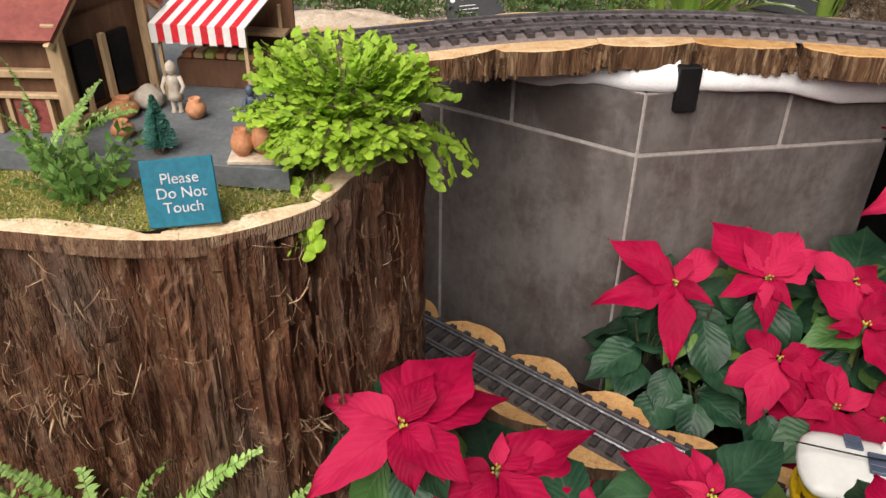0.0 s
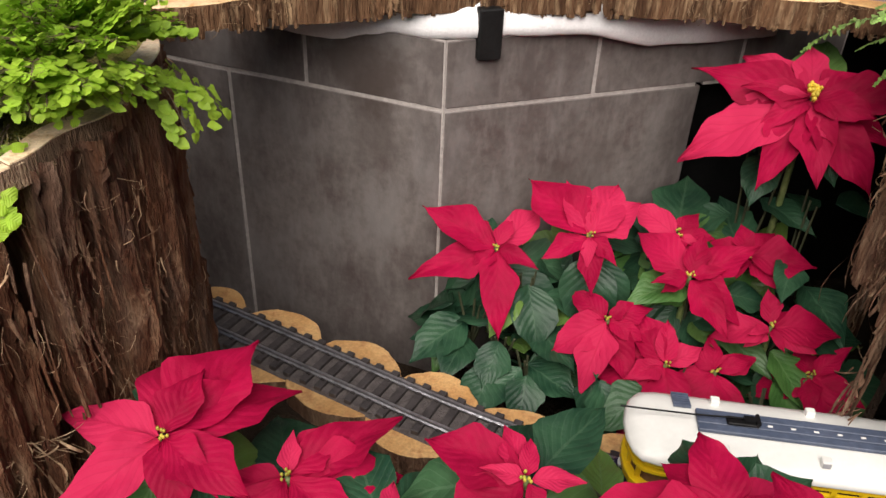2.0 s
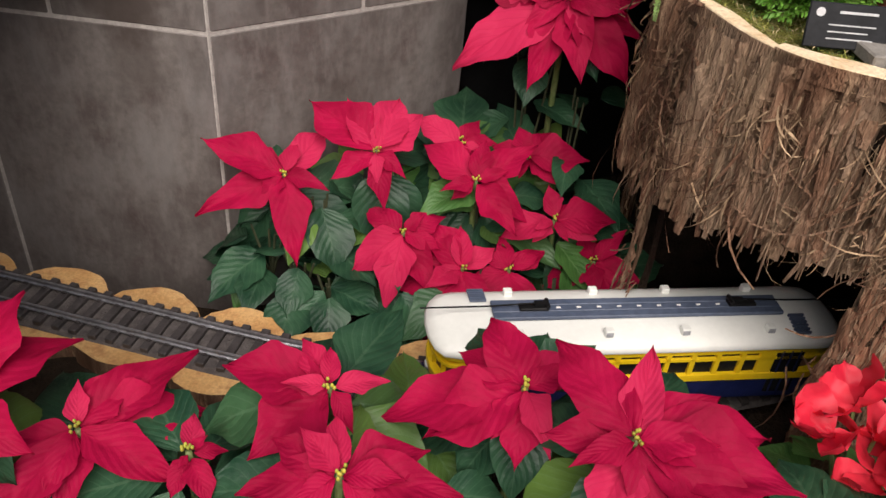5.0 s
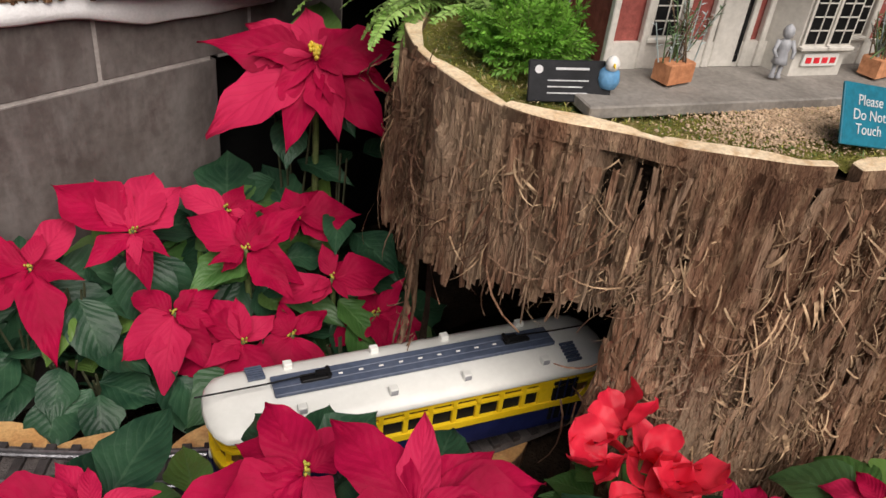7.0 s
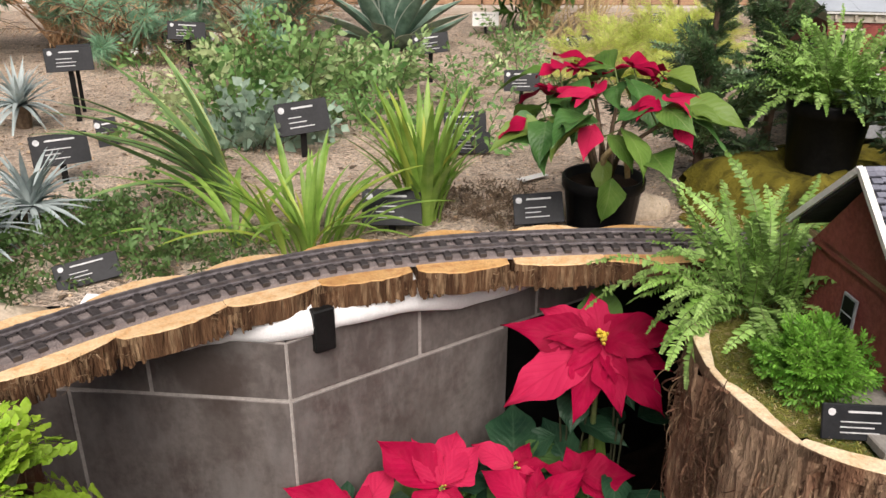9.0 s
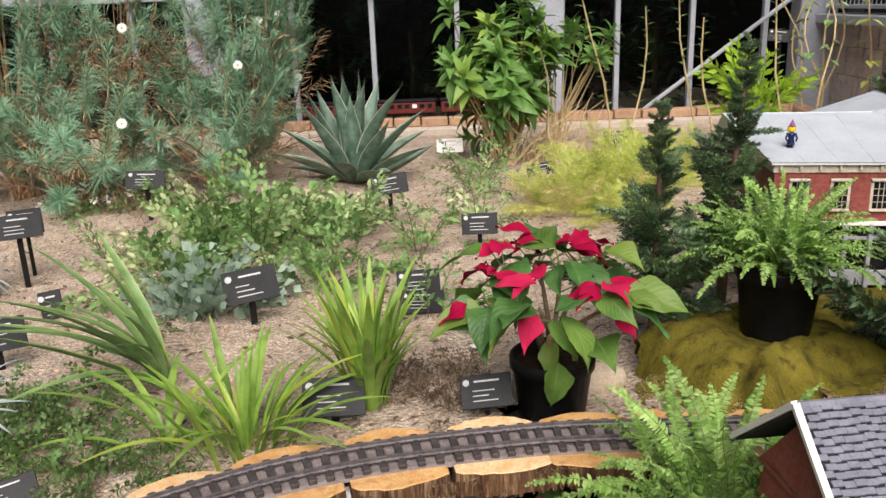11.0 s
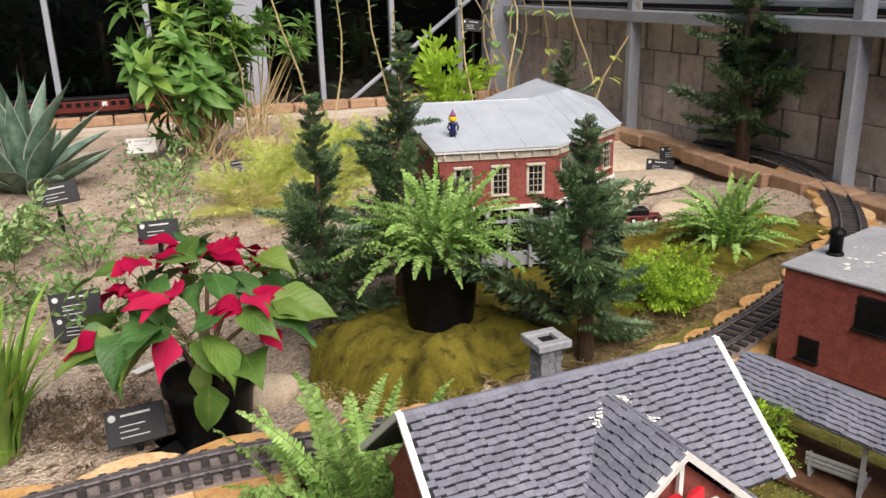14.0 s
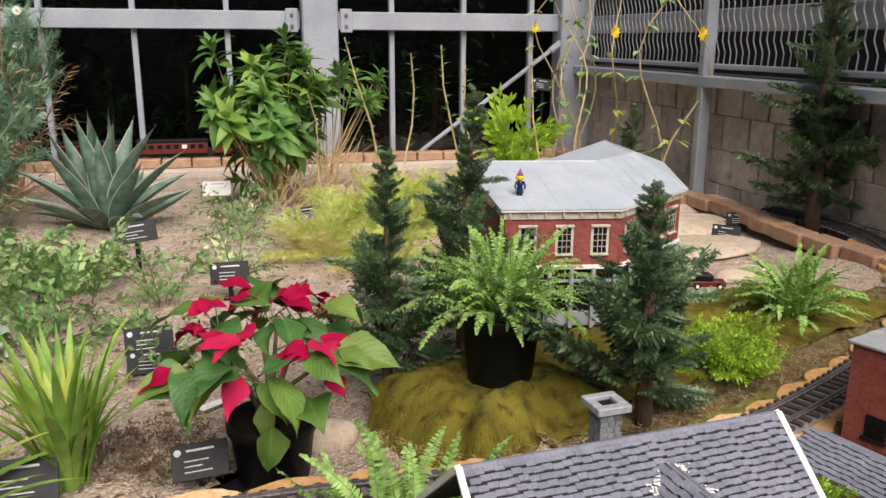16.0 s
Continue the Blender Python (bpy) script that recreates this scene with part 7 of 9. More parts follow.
for k, (x, y, z, sc) in enumerate(((0.095, 2.02, 0.045, 0.125), (0.005, 1.90, 0.045, 0.12), (-0.02, 2.85, 0.06, 0.125), (-0.14, 2.45, 0.06, 0.11), (-0.16, 2.0, 0.05, 0.12))):
    t = thing("silver_rosette", "spiky silver rosette plant on sand", "succulent", (x, y, GROUND), "silver rosettes")
    part("stem", Shape().tube([(0, 0, -0.01), (0, 0, z)], [0.02, 0.025], 8), STEM_BROWN, t)
    fan_out(t, "leaf", ROS, (0, 0, z), 72, random.Random(90 + k), (-0.3, 1.5), (sc * 0.8, sc * 1.1), 0.008)

# dry reddish seedlings and twigs
SEED = [branch_mesh("twig", 0.08, 10, 0.014, 0.006, [STEM_BROWN, STEM_BROWN], 0.5, k, 0.0012, 1.0, 0.2, twigs=4, rows=2) for k in range(3)]
for k, (x, y, n) in enumerate(((0.92, 1.80, 22), (1.0, 1.86, 16), (0.88, 1.9, 14), (0.95, 1.72, 12))):
    t = thing("dry_seedlings", "dry reddish-brown seedlings on sandy soil", "seedlings", (x, y, GROUND + 0.002), "dry seedlings")
    fan_out(t, "twig", SEED, (0, 0, 0.0), n, random.Random(95 + k), (0.1, 1.0), (0.6, 1.0), 0.05)
SPRG = [branch_mesh("sprig", 0.22, 16, 0.035, 0.014, [STEM_BROWN, LEAF_SHRUB], 0.4, k, 0.0018, 0.9, 0.3, twigs=2, rows=2) for k in range(3)]
for k, (x, y, n, e) in enumerate(((1.45, 2.85, 8, 1.0), (1.62, 3.3, 9, 0.9), (1.75, 3.55, 9, 0.8), (1.2, 2.7, 6, 1.2), (1.05, 2.2, 6, 0.9), (0.35, 2.9, 4, 1.2))):
    t = thing("straggling_herb", "straggling yellowing herb on sandy soil", "herb", (x, y, GROUND), "straggling herbs")
    fan_out(t, "sprig", SPRG, (0, 0, 0.0), n, random.Random(110 + k), (e - 0.6, 1.4), (0.7, 1.2), 0.05)

# tall bare stems and twining vines before the windows
rv = random.Random(31)
for k, (x, y, h) in enumerate(((2.42, 3.62, 0.75), (2.75, 3.5, 0.70), (2.9, 3.55, 0.62), (3.2, 3.4, 0.72), (2.2, 3.7, 0.5), (2.62, 3.75, 0.66))):
    t = thing("seed_head_plant", "tall thin plant with small seed heads", "plant", (x, y, GROUND), "tall thin plants")
    lean = Vector((rv.uniform(-0.25, 0.15), rv.uniform(-0.1, 0.1), 1)).normalized()
    pts = [lean * h * u + Vector((0.03 * math.sin(u * 5 + k), 0.02 * math.cos(u * 4 + k), 0)) for u in (0, 0.25, 0.5, 0.75, 1.0)]
    part("stem", Shape().tube(pts, [0.006, 0.005, 0.0045, 0.004, 0.003], 6), STEM_STRAW, t)
    s = Shape()
    for j in range(16):
        u = 0.35 + 0.65 * j / 16
        i = min(int(u * 4), 3)
        p = pts[i].lerp(pts[i + 1], u * 4 - i)
        a = j * 2.4
        s.leaf(frame_of(p, (math.cos(a), math.sin(a), 0.5), (0, 0, 1)), 0.045, 0.02, rows=2, cols=2)
    part("leaf", s, LEAF_SHRUB, t, kind="stuff")
for k in range(9):
    c = CORNER + DR * rv.uniform(0.15, 1.7) - NR * rv.uniform(0.06, 0.3)
    t = thing("vine", "leafless tan vine twining up towards the steel frame", "vine", (c.x, c.y, GROUND), "tan vines")
    h = rv.uniform(0.7, 1.3)
    pts = [Vector((0.10 * math.sin(u * 7 + k * 1.7) * (0.3 + u), 0.10 * math.cos(u * 5 + k) * (0.3 + u), h * u)) for u in [j / 10 for j in range(11)]]
    part("stem", Shape().tube(pts, [0.0065 * (1 - 0.6 * j / 10) for j in range(11)], 6), STEM_STRAW, t)
    s = Shape()
    for j in range(14):
        p = rv.choice(pts[3:])
        a = rv.uniform(0, 6.28)
        s.leaf(frame_of(p + Vector((rv.gauss(0, 0.02), rv.gauss(0, 0.02), 0)), (math.cos(a), math.sin(a), -0.3), (0, 0, 1)), rv.uniform(0.04, 0.075), 0.03, rows=3, cols=2)
    part("leaf", s, LEAF_SHRUB if k % 3 else LEAF_YELLOW, t, kind="stuff")
    if k % 3 == 0:
        fl = Shape()
        for q in range(9):
            b = q * 0.698
            fl.leaf(frame_of(pts[8], (math.cos(b), -0.5, math.sin(b)), (0, -1, 0.3)), 0.035, 0.02, 0.6, rows=2, cols=2)
        part("flower", fl, YELLOW, t, "orange-yellow flower")

# ---- the model village ----
def shingle_field(parent, o, u, v, rows, cols, wu, wv, inside=None, seed=0, mat=SLATE, fill=1.0, lift=0.0022, most=300):
    """Overlapping shingles from the eave o: u along the eave, v up the slope; past the first courses they are joined."""
    r = random.Random(seed)
    u, v = Vector(u).normalized(), Vector(v).normalized()
    n = u.cross(v)
    size = (wu * 1.0, wv * fill, 0.0032)
    me = Shape().box((0, 0, 0), size, ch=0.0003).mesh("shingle", mat)
    rest, made = Shape(), 0
    for j in range(rows):
        off = 0.5 * (j % 2)
        for i in range(cols):
            wave = 0.0009 * math.sin((i + off) * 0.9 + j * 0.25) + 0.0009 * math.sin((i + off) * 2.3 + j * 0.2)
            p = Vector(o) + u * (wu * (i + 0.5 + off + r.uniform(-0.015, 0.015))) + v * (wv * (j + 0.5) + wave + r.uniform(-0.00025, 0.00025)) + n * lift
            if inside and not inside(p):
                continue
            tilt = v - n * r.uniform(0.17, 0.19)
            m = frame_of(p, u, u.cross(tilt))
            made += 1
            if made <= most:
                part("shingle", me, None, parent, m=m)
            else:
                rest.box((0, 0, 0), size, 0.0, m, ch=0.0003)
    if rest.v:
        part("upper_shingles", rest, mat, parent, kind="stuff")


def small_window(parent, m, w, h, mat, rows=2, cols=2, glass=BLACK, hood=True, edge=0.006):
    """A sash window in the plane x-z of m, its face towards -y."""
    win = part("window", Shape().box((0, -0.001, 0), (w + edge, 0.003, h + edge), ch=0.0005), mat, parent, m=m)
    part("pane", Shape().box((0, -0.0027, 0), (w, 0.001, h)), glass, win)
    for k in range(1, cols):
        part("glazing_bar", Shape().box((-w / 2 + w * k / cols, -0.0035, 0), (0.0012, 0.0014, h)), mat, win)
    for k in range(1, rows):
        part("glazing_bar", Shape().box((0, -0.0035, -h / 2 + h * k / rows), (w, 0.0014, 0.0012)), mat, win)
    part("sill", Shape().box((0, -0.004, -h / 2 - 0.0045), (w + 0.012, 0.007, 0.004), ch=0.0006), mat, win)
    if hood:
        part("hood", Shape().box((0, -0.004, h / 2 + 0.005), (w + 0.014, 0.007, 0.006), ch=0.001), mat, win)
    return win


def brick_courses(parent, m, w, h, bw=0.011, bh=0.0042, skip=None, mat=BRICK_RED, seed=0):
    """Thin brick facing over a wall: real joints, joined as one facing."""
    s = Shape()
    r = random.Random(seed)
    rows = int(h / bh)
    for j in range(rows):
        x = -w / 2 - (bw / 2 if j % 2 else 0)
        while x < w / 2:
            a, b = max(x, -w / 2) + 0.0003, min(x + bw, w / 2) - 0.0003
            z = -h / 2 + bh * (j + 0.5)
            if b - a > 0.002 and not (skip and skip((a + b) / 2, z)):
                d = r.uniform(0, 0.0003)
                s.box(((a + b) / 2, -0.0006 - d / 2, z), (b - a, 0.0012 + d, bh - 0.0006))
            x += bw
    part("brick_facing", s, mat, parent, m=m, kind="stuff")


# depot with the grey shingle roof
AX = math.atan2(-0.251, 0.968)
depot = thing("depot_building", "red and white model depot with a grey shingled cross-gable roof", "model building", (1.068, 1.074, TOP + 0.003), rz=math.degrees(AX))
Z0 = -(TOP + 0.003)
EZ, RZ = 0.885 + Z0, 0.990 + Z0
LEN = 0.39
part("porch_floor", Shape().box((0.20, -0.13, 0.004), (0.47, 0.12, 0.012), ch=0.0015), PORCH, depot)
body = Shape().box((LEN / 2, 0.005, 0.058), (LEN - 0.05, 0.20, 0.116))
part("wall", body, BRICK_RED, depot)
for x in (0.026, LEN - 0.026):
    g = Shape().slab([(x - 0.002, -0.095, EZ - 0.02), (x - 0.002, 0.105, EZ - 0.02), (x - 0.002, 0.005, RZ - 0.012)], 0.004)
    part("gable", g, BRICK_RED, depot)
    part("gable_beam", Shape().box((x - (0.003 if x < 0.1 else -0.003), 0.0, EZ - 0.012), (0.006, 0.23, 0.006)), PALE_WOOD, depot)
for side, y0 in ((-1, -0.126), (1, 0.126)):
    c = [(-0.0, y0, EZ), (LEN, y0, EZ), (LEN, 0, RZ), (0, 0, RZ)]
    part("roof", Shape().slab(c if side < 0 else c[::-1], 0.005), ROOF_DECK, depot)
slope = Vector((0, 0.126, RZ - EZ))
DX, DW, DZ, DY = 0.225, 0.097, 0.970 + Z0, -0.150


def clear_of_dormer(p):
    lim = DW * (DZ - p.z) / (DZ - EZ)
    return not (abs(p.x - DX) < lim - 0.004 and p.z < DZ) and p.x < LEN + 0.002 and p.x > -0.002


shingle_field(depot, (0, -0.126, EZ), (1, 0, 0), slope, 19, 34, LEN / 34, slope.length / 19, clear_of_dormer, 1, fill=0.80, most=220)
for side in (-1, 1):
    e0, e1 = (DX + side * DW, DY, EZ), (DX, DY, DZ)
    i0, i1 = (DX, -0.020, DZ), (DX + side * DW, -0.124, EZ)
    c = [e0, e1, i0, i1]
    part("roof", Shape().slab(c if side > 0 else c[::-1], 0.004), ROOF_DECK, depot)
    vv = Vector(e1) - Vector(e0)
    u = Vector((0, 1, 0)) if side > 0 else Vector((0, 1, 0))

    def on_dormer(p, side=side):
        back = -0.126 + (0.126 - 0.020) * (p.z - EZ) / (DZ - EZ)
        return DY - 0.002 < p.y < back - 0.002
    o = Vector(e0)
    n = u.cross(vv.normalized())
    if n.z < 0:
        u = -u
        o = o + Vector((0, 0.135, 0))
    shingle_field(depot, o, u, vv, 14, 13, 0.0112, vv.length / 14, on_dormer, 5 + side, SLATE, 0.93, 0.0045, 40)
    part("bargeboard", Shape().tube([(DX + side * (DW + 0.006), DY - 0.003, EZ - 0.005), (DX, DY - 0.003, DZ + 0.001)], 0.0045, 4), WHITE, depot)
for x in (-0.002, LEN + 0.002):
    for y0 in (-0.13, 0.13):
        part("bargeboard", Shape().tube([(x, y0, EZ - 0.002), (x, 0, RZ + 0.003)], 0.005, 4), WHITE, depot)
part("ridge_cap", Shape().tube([(0, 0, RZ + 0.002), (LEN, 0, RZ + 0.002)], 0.004, 5), SLATE, depot)
part("ridge_cap", Shape().tube([(DX, DY, DZ + 0.001), (DX, -0.022, DZ + 0.001)], 0.0032, 5), SLATE, depot)
part("gable", Shape().slab([(DX - DW + 0.012, DY + 0.012, EZ), (DX + DW - 0.012, DY + 0.012, EZ), (DX, DY + 0.012, DZ - 0.01)], 0.004), BRICK_RED, depot)
part("gable_post", Shape().box((DX, DY + 0.004, 0.165), (0.005, 0.005, 0.075)).box((DX, DY + 0.004, 0.150), (0.10, 0.004, 0.005)), WHITE, depot)
bow = part("bow", Shape().leaf(frame_of((DX, DY - 0.003, 0.166), (-1, -0.2, 0.5), (0, -1, 0.2)), 0.026, 0.018, 0.6, 0.2, 0.3, 0, 4, 4, 0.4).leaf(frame_of((DX, DY - 0.003, 0.166), (1, -0.2, 0.5), (0, -1, 0.2)), 0.026, 0.018, 0.6, 0.2, 0.3, 0, 4, 4, 0.4).leaf(frame_of((DX, DY - 0.003, 0.166), (-0.5, -0.2, -1), (0, -1, 0.2)), 0.026, 0.012, 0.7, 0.1, 0.3, 0, 4, 2, 0.3).leaf(frame_of((DX, DY - 0.003, 0.166), (0.5, -0.2, -1), (0, -1, 0.2)), 0.026, 0.012, 0.7, 0.1, 0.3, 0, 4, 2, 0.3), RED_CLOTH, depot, "red cloth bow in the gable")
wr = Shape()
for k in range(90):
    a = rnd.uniform(0, 6.28)
    p = Vector((DX + 0.016 * math.cos(a) + rnd.gauss(0, 0.002), DY - 0.002 + rnd.gauss(0, 0.002), 0.148 + 0.016 * math.sin(a) + rnd.gauss(0, 0.002)))
    wr.leaf(frame_of(p, (rnd.gauss(0, 1), -0.4, rnd.gauss(0, 1)), (0, -1, 0)), 0.009, 0.003, rows=2, cols=2)
part("wreath", wr, LEAF_NEEDLE, depot, "green wreath under the bow")
snow = Shape()
for k in range(120):
    sd = rnd.choice((-1, 1))
    u = rnd.choice((0.13, 0.17, 0.22) if sd < 0 else (0.06, 0.10, 0.30)) + rnd.gauss(0, 0.018)
    snow.lathe([(0.0003, 0), (rnd.uniform(0.0008, 0.0028), 0.0006), (0.0003, 0.0012)], 6, (DX + sd * (DW * u) + rnd.gauss(0.0, 0.0048) + sd * 0.004, -0.026 - 0.102 * u + rnd.gauss(0, 0.0014), DZ - (DZ - EZ) * u + 0.0052))
part("snow_fleck", snow, WHITE, depot, "flecks of white paint in the roof valleys", kind="stuff")
# front of the depot
FY = -0.098
part("dado", Shape().box((LEN / 2, FY - 0.001, 0.022), (LEN - 0.05, 0.006, 0.030)), SHADED_TRIM, depot)
for x in (0.024, 0.062, 0.104, 0.140, 0.186, 0.205, 0.30, 0.345):
    part("trim_post", Shape().box((x, FY - 0.002, 0.064), (0.007, 0.008, 0.108), ch=0.001), SHADED_TRIM, depot)
part("frieze", Shape().box((LEN / 2, FY - 0.002, 0.116), (LEN - 0.045, 0.008, 0.010)), SHADED_TRIM, depot)
small_window(depot, pose(0.083, FY, 0.074), 0.026, 0.060, SHADED_TRIM, 4, 2, hood=False)
small_window(depot, pose(0.323, FY, 0.074), 0.026, 0.060, SHADED_TRIM, 4, 2, hood=False)
door = part("door", Shape().box((0.163, FY - 0.002, 0.055), (0.034, 0.006, 0.090), ch=0.001), SHADED_TRIM, depot, "white panelled door left ajar")
# Black strip laid on the door as the shade of an open gap
part("door_gap", Shape().box((0.177, FY - 0.0035, 0.053), (0.004, 0.006, 0.074)), BLACK, door)
part("transom_light", Shape().box((0.160, FY - 0.0055, 0.104), (0.030, 0.003, 0.012)), BLACK, door)
bay = part("bay", Shape().prism([(0.212, FY), (0.226, FY - 0.034), (0.292, FY - 0.034), (0.306, FY)], 0.008, 0.118), SHADED_TRIM, depot, "white bay with many-paned windows")
for x in (0.243, 0.275):
    small_window(bay, pose(x, FY - 0.035, 0.074), 0.024, 0.056, SHADED_TRIM, 4, 2, hood=False)
part("name_board", Shape().box((0.259, FY - 0.036, 0.028), (0.046, 0.003, 0.013), ch=0.0006), CREAM, bay)
for k in range(4):
    part("lettering_bar", Shape().box((0.243 + 0.0105 * k, FY - 0.0378, 0.028), (0.007, 0.0008, 0.006)), RED_CLOTH, bay)
small_window(depot, pose(0.021, 0.0, 0.062, 0, 0, -90), 0.022, 0.04, GREY_TRIM, 2, 1, hood=False)

# chimney behind the ridge
ch = part("chimney", Shape().box((0.19, 0.043, 0.217), (0.0235, 0.0235, 0.086), ch=0.001), GREY_BRICK, depot, "grey stone chimney with a square cap")
for j in range(11):
    for k in range(3):
        off = 0.002 if j % 2 else -0.002
        part("stone", Shape().box((0.1815 + 0.0088 * k + off * 0.5, 0.0308, 0.179 + 0.0071 * j), (0.0082, 0.002, 0.0064), ch=0.0005), GREY_BRICK, ch)
        part("stone", Shape().box((0.1778, 0.0345 + 0.0088 * k - off * 0.5, 0.179 + 0.0071 * j), (0.002, 0.0082, 0.0064), ch=0.0005), GREY_BRICK, ch)
# Black insets, here and under the cap, stand for shade inside the flue
part("flue", Shape().box((0.19, 0.043, 0.2605), (0.0215, 0.0215, 0.003)), BLACK_MATT, ch, "black inset painted for the shaded flue opening")
cap = Shape()
for x, y, sx, sy in ((0.19, 0.0275, 0.042, 0.011), (0.19, 0.0585, 0.042, 0.011), (0.1745, 0.043, 0.011, 0.020), (0.2055, 0.043, 0.011, 0.020)):
    cap.box((x, y, 0.262), (sx, sy, 0.009), ch=0.001)
part("cap", cap, GREY_TRIM, ch)
part("flue", Shape().box((0.19, 0.043, 0.258), (0.020, 0.020, 0.003)), BLACK_MATT, ch)


def planter(at, seed, label):
    t = thing("planter_box", label, "planter", at, "planter boxes on the porch")
    part("box", Shape().prism([(-0.017, -0.011), (0.017, -0.011), (0.017, 0.011), (-0.017, 0.011)], 0, 0.02, ch=0.001), TERRACOTTA, t, "tan woven box")
    r = random.Random(seed)
    for k in range(30):
        q = Vector((r.gauss(0, 0.008), r.gauss(0, 0.005), 0.02))
        tip = q + Vector((r.gauss(0, 0.012), r.gauss(0, 0.010), r.uniform(0.03, 0.07)))
        s = Shape().tube([q, tip], [0.0008, 0.0004], 4)
        for j in range(7):
            p = q.lerp(tip, 0.3 + 0.7 * j / 7)
            a = r.uniform(0, 6.28)
            s.leaf(frame_of(p, (math.cos(a), math.sin(a), 0.7), (0, 0, 1)), 0.007, 0.003, rows=2, cols=2)
        part("sprig", s, (LEAF_SILVER, LEAF_NEEDLE, STEM_BROWN)[k % 3], t)


def porch_at(x, y, z=0.766):
    c, s_ = math.cos(AX), math.sin(AX)
    return (1.068 + x * c - y * s_, 1.074 + x * s_ + y * c, z)


planter(porch_at(0.078, -0.140), 1, "small tan planter of grey-green sprigs on the depot porch")
planter(porch_at(0.335, -0.140), 2, "small tan planter of dark red sprigs on the depot porch")


def figurine(at, rz, h, mat, label, hat=False):
    """A plain cast figure, one mesh."""
    s = Shape()
    for sd in (-1, 1):
        s.lathe([(0.055 * h, 0), (0.06 * h, 0.03 * h), (0.04 * h, 0.07 * h), (0.045 * h, 0.32 * h)], 8, (sd * 0.06 * h, 0, 0))
    s.lathe([(0.15 * h, 0.28 * h), (0.13 * h, 0.36 * h), (0.10 * h, 0.5 * h), (0.12 * h, 0.62 * h), (0.10 * h, 0.70 * h), (0.035 * h, 0.74 * h)], 10)
    s.lathe([(0.04 * h, 0.73 * h), (0.085 * h, 0.77 * h), (0.105 * h, 0.85 * h), (0.085 * h, 0.94 * h), (0.01 * h, h)], 10, mi=3 if hat else 0)
    if hat:
        s.lathe([(0.12 * h, 0.74 * h), (0.16 * h, 0.80 * h), (0.15 * h, 0.92 * h), (0.06 * h, 0.97 * h)], 10, (0, 0.035 * h, 0), mi=1)
        s.lathe([(0.13 * h, 0.93 * h), (0.10 * h, 0.99 * h), (0.04 * h, 1.12 * h), (0.005 * h, 1.2 * h)], 10, mi=2)
    for sd in (-1, 1):
        s.tube([(sd * 0.12 * h, 0, 0.7 * h), (sd * 0.19 * h, -0.05 * h, 0.52 * h), (sd * 0.14 * h, -0.14 * h, 0.42 * h)], [0.045 * h, 0.04 * h, 0.03 * h], 6)
    ob = solo("figurine", s, mat, label, "figurine", smooth=True, group="small figurines")
    ob.matrix_basis = pose(*at, 0, 0, rz)
    return ob


bird = Shape().lathe([(0.002, 0.0), (0.010, 0.003), (0.013, 0.011), (0.011, 0.019), (0.006, 0.024), (0.002, 0.025)], 12, (0, 0, 0))
bird.lathe([(0.001, 0.020), (0.007, 0.023), (0.008, 0.029), (0.005, 0.034), (0.001, 0.036)], 10, (-0.005, 0.0, 0.0), 1)
bird.leaf(frame_of((0.007, 0, 0.017), (1, 0.2, 0.3), (0, 0, 1)), 0.020, 0.014, rows=4, cols=3, mi=0)
bird.tube([(-0.011, 0, 0.029), (-0.017, 0, 0.027)], [0.002, 0.0005], 5, 2)
bird = solo("figurine", bird, [TOY_BLUE, WHITE, YELLOW], "small blue and white resin figurine beside a plant sign", "figurine", smooth=True, group="small figurines")
bird.matrix_basis = pose(*porch_at(-0.004, -0.158), 0, 0, 60) @ Matrix.Diagonal((0.85, 0.85, 0.95, 1))
figurine(porch_at(0.200, -0.142), -30, 0.056, GREY_TRIM, "small grey resin figurine leaning by the bay window")

# gravel path before the depot
gr = Shape()
r5 = random.Random(5)
for k in range(7500):
    x, y = r5.gauss(1.19, 0.06), r5.gauss(0.828, 0.028)
    if not in_poly(x, y, POLY_R) or y > 0.885:
        continue
    w = r5.uniform(0.0008, 0.0015) * (2 if r5.random() < 0.07 else 1)
    gr.box((x, y, TOP + 0.003 + w * 0.3), (w * 1.4, w, w), r5.uniform(0, 3), ch=w * 0.25)
solo("gravel", gr, GRAVEL, "loose pale gravel on the moss before the depot", "gravel", "stuff")
tuft = Shape()
for k in range(26000):
    if k % 3:
        x, y = r5.uniform(0.93, 1.7), r5.uniform(0.68, 1.25)
        if not in_poly(x, y, POLY_R) or (1.0 < x < 1.46 and y > 1.17 - 0.26 * x + 0.06 and y < 1.2):
            continue
    else:
        x, y = r5.uniform(-0.4, 0.17), r5.uniform(0.89, 1.02)
        if not in_poly(x, y, POLY_L):
            continue
    a, e = r5.uniform(0, 6.28), r5.uniform(0.1, 1.2)
    tuft.leaf(frame_of((x, y, TOP + 0.001), (math.cos(a) * math.cos(e), math.sin(a) * math.cos(e), math.sin(e)), (0, 0, 1)), r5.uniform(0.003, 0.008), 0.0011, rows=2, cols=2, mi=r5.choice((0, 0, 1, 2, 2)))
solo("moss_tufts", tuft, [LEAF_MOSS, STEM_STRAW, LEAF_CYPRESS], "tiny tufts of dried moss and straw on the stump tops", "moss", "stuff")

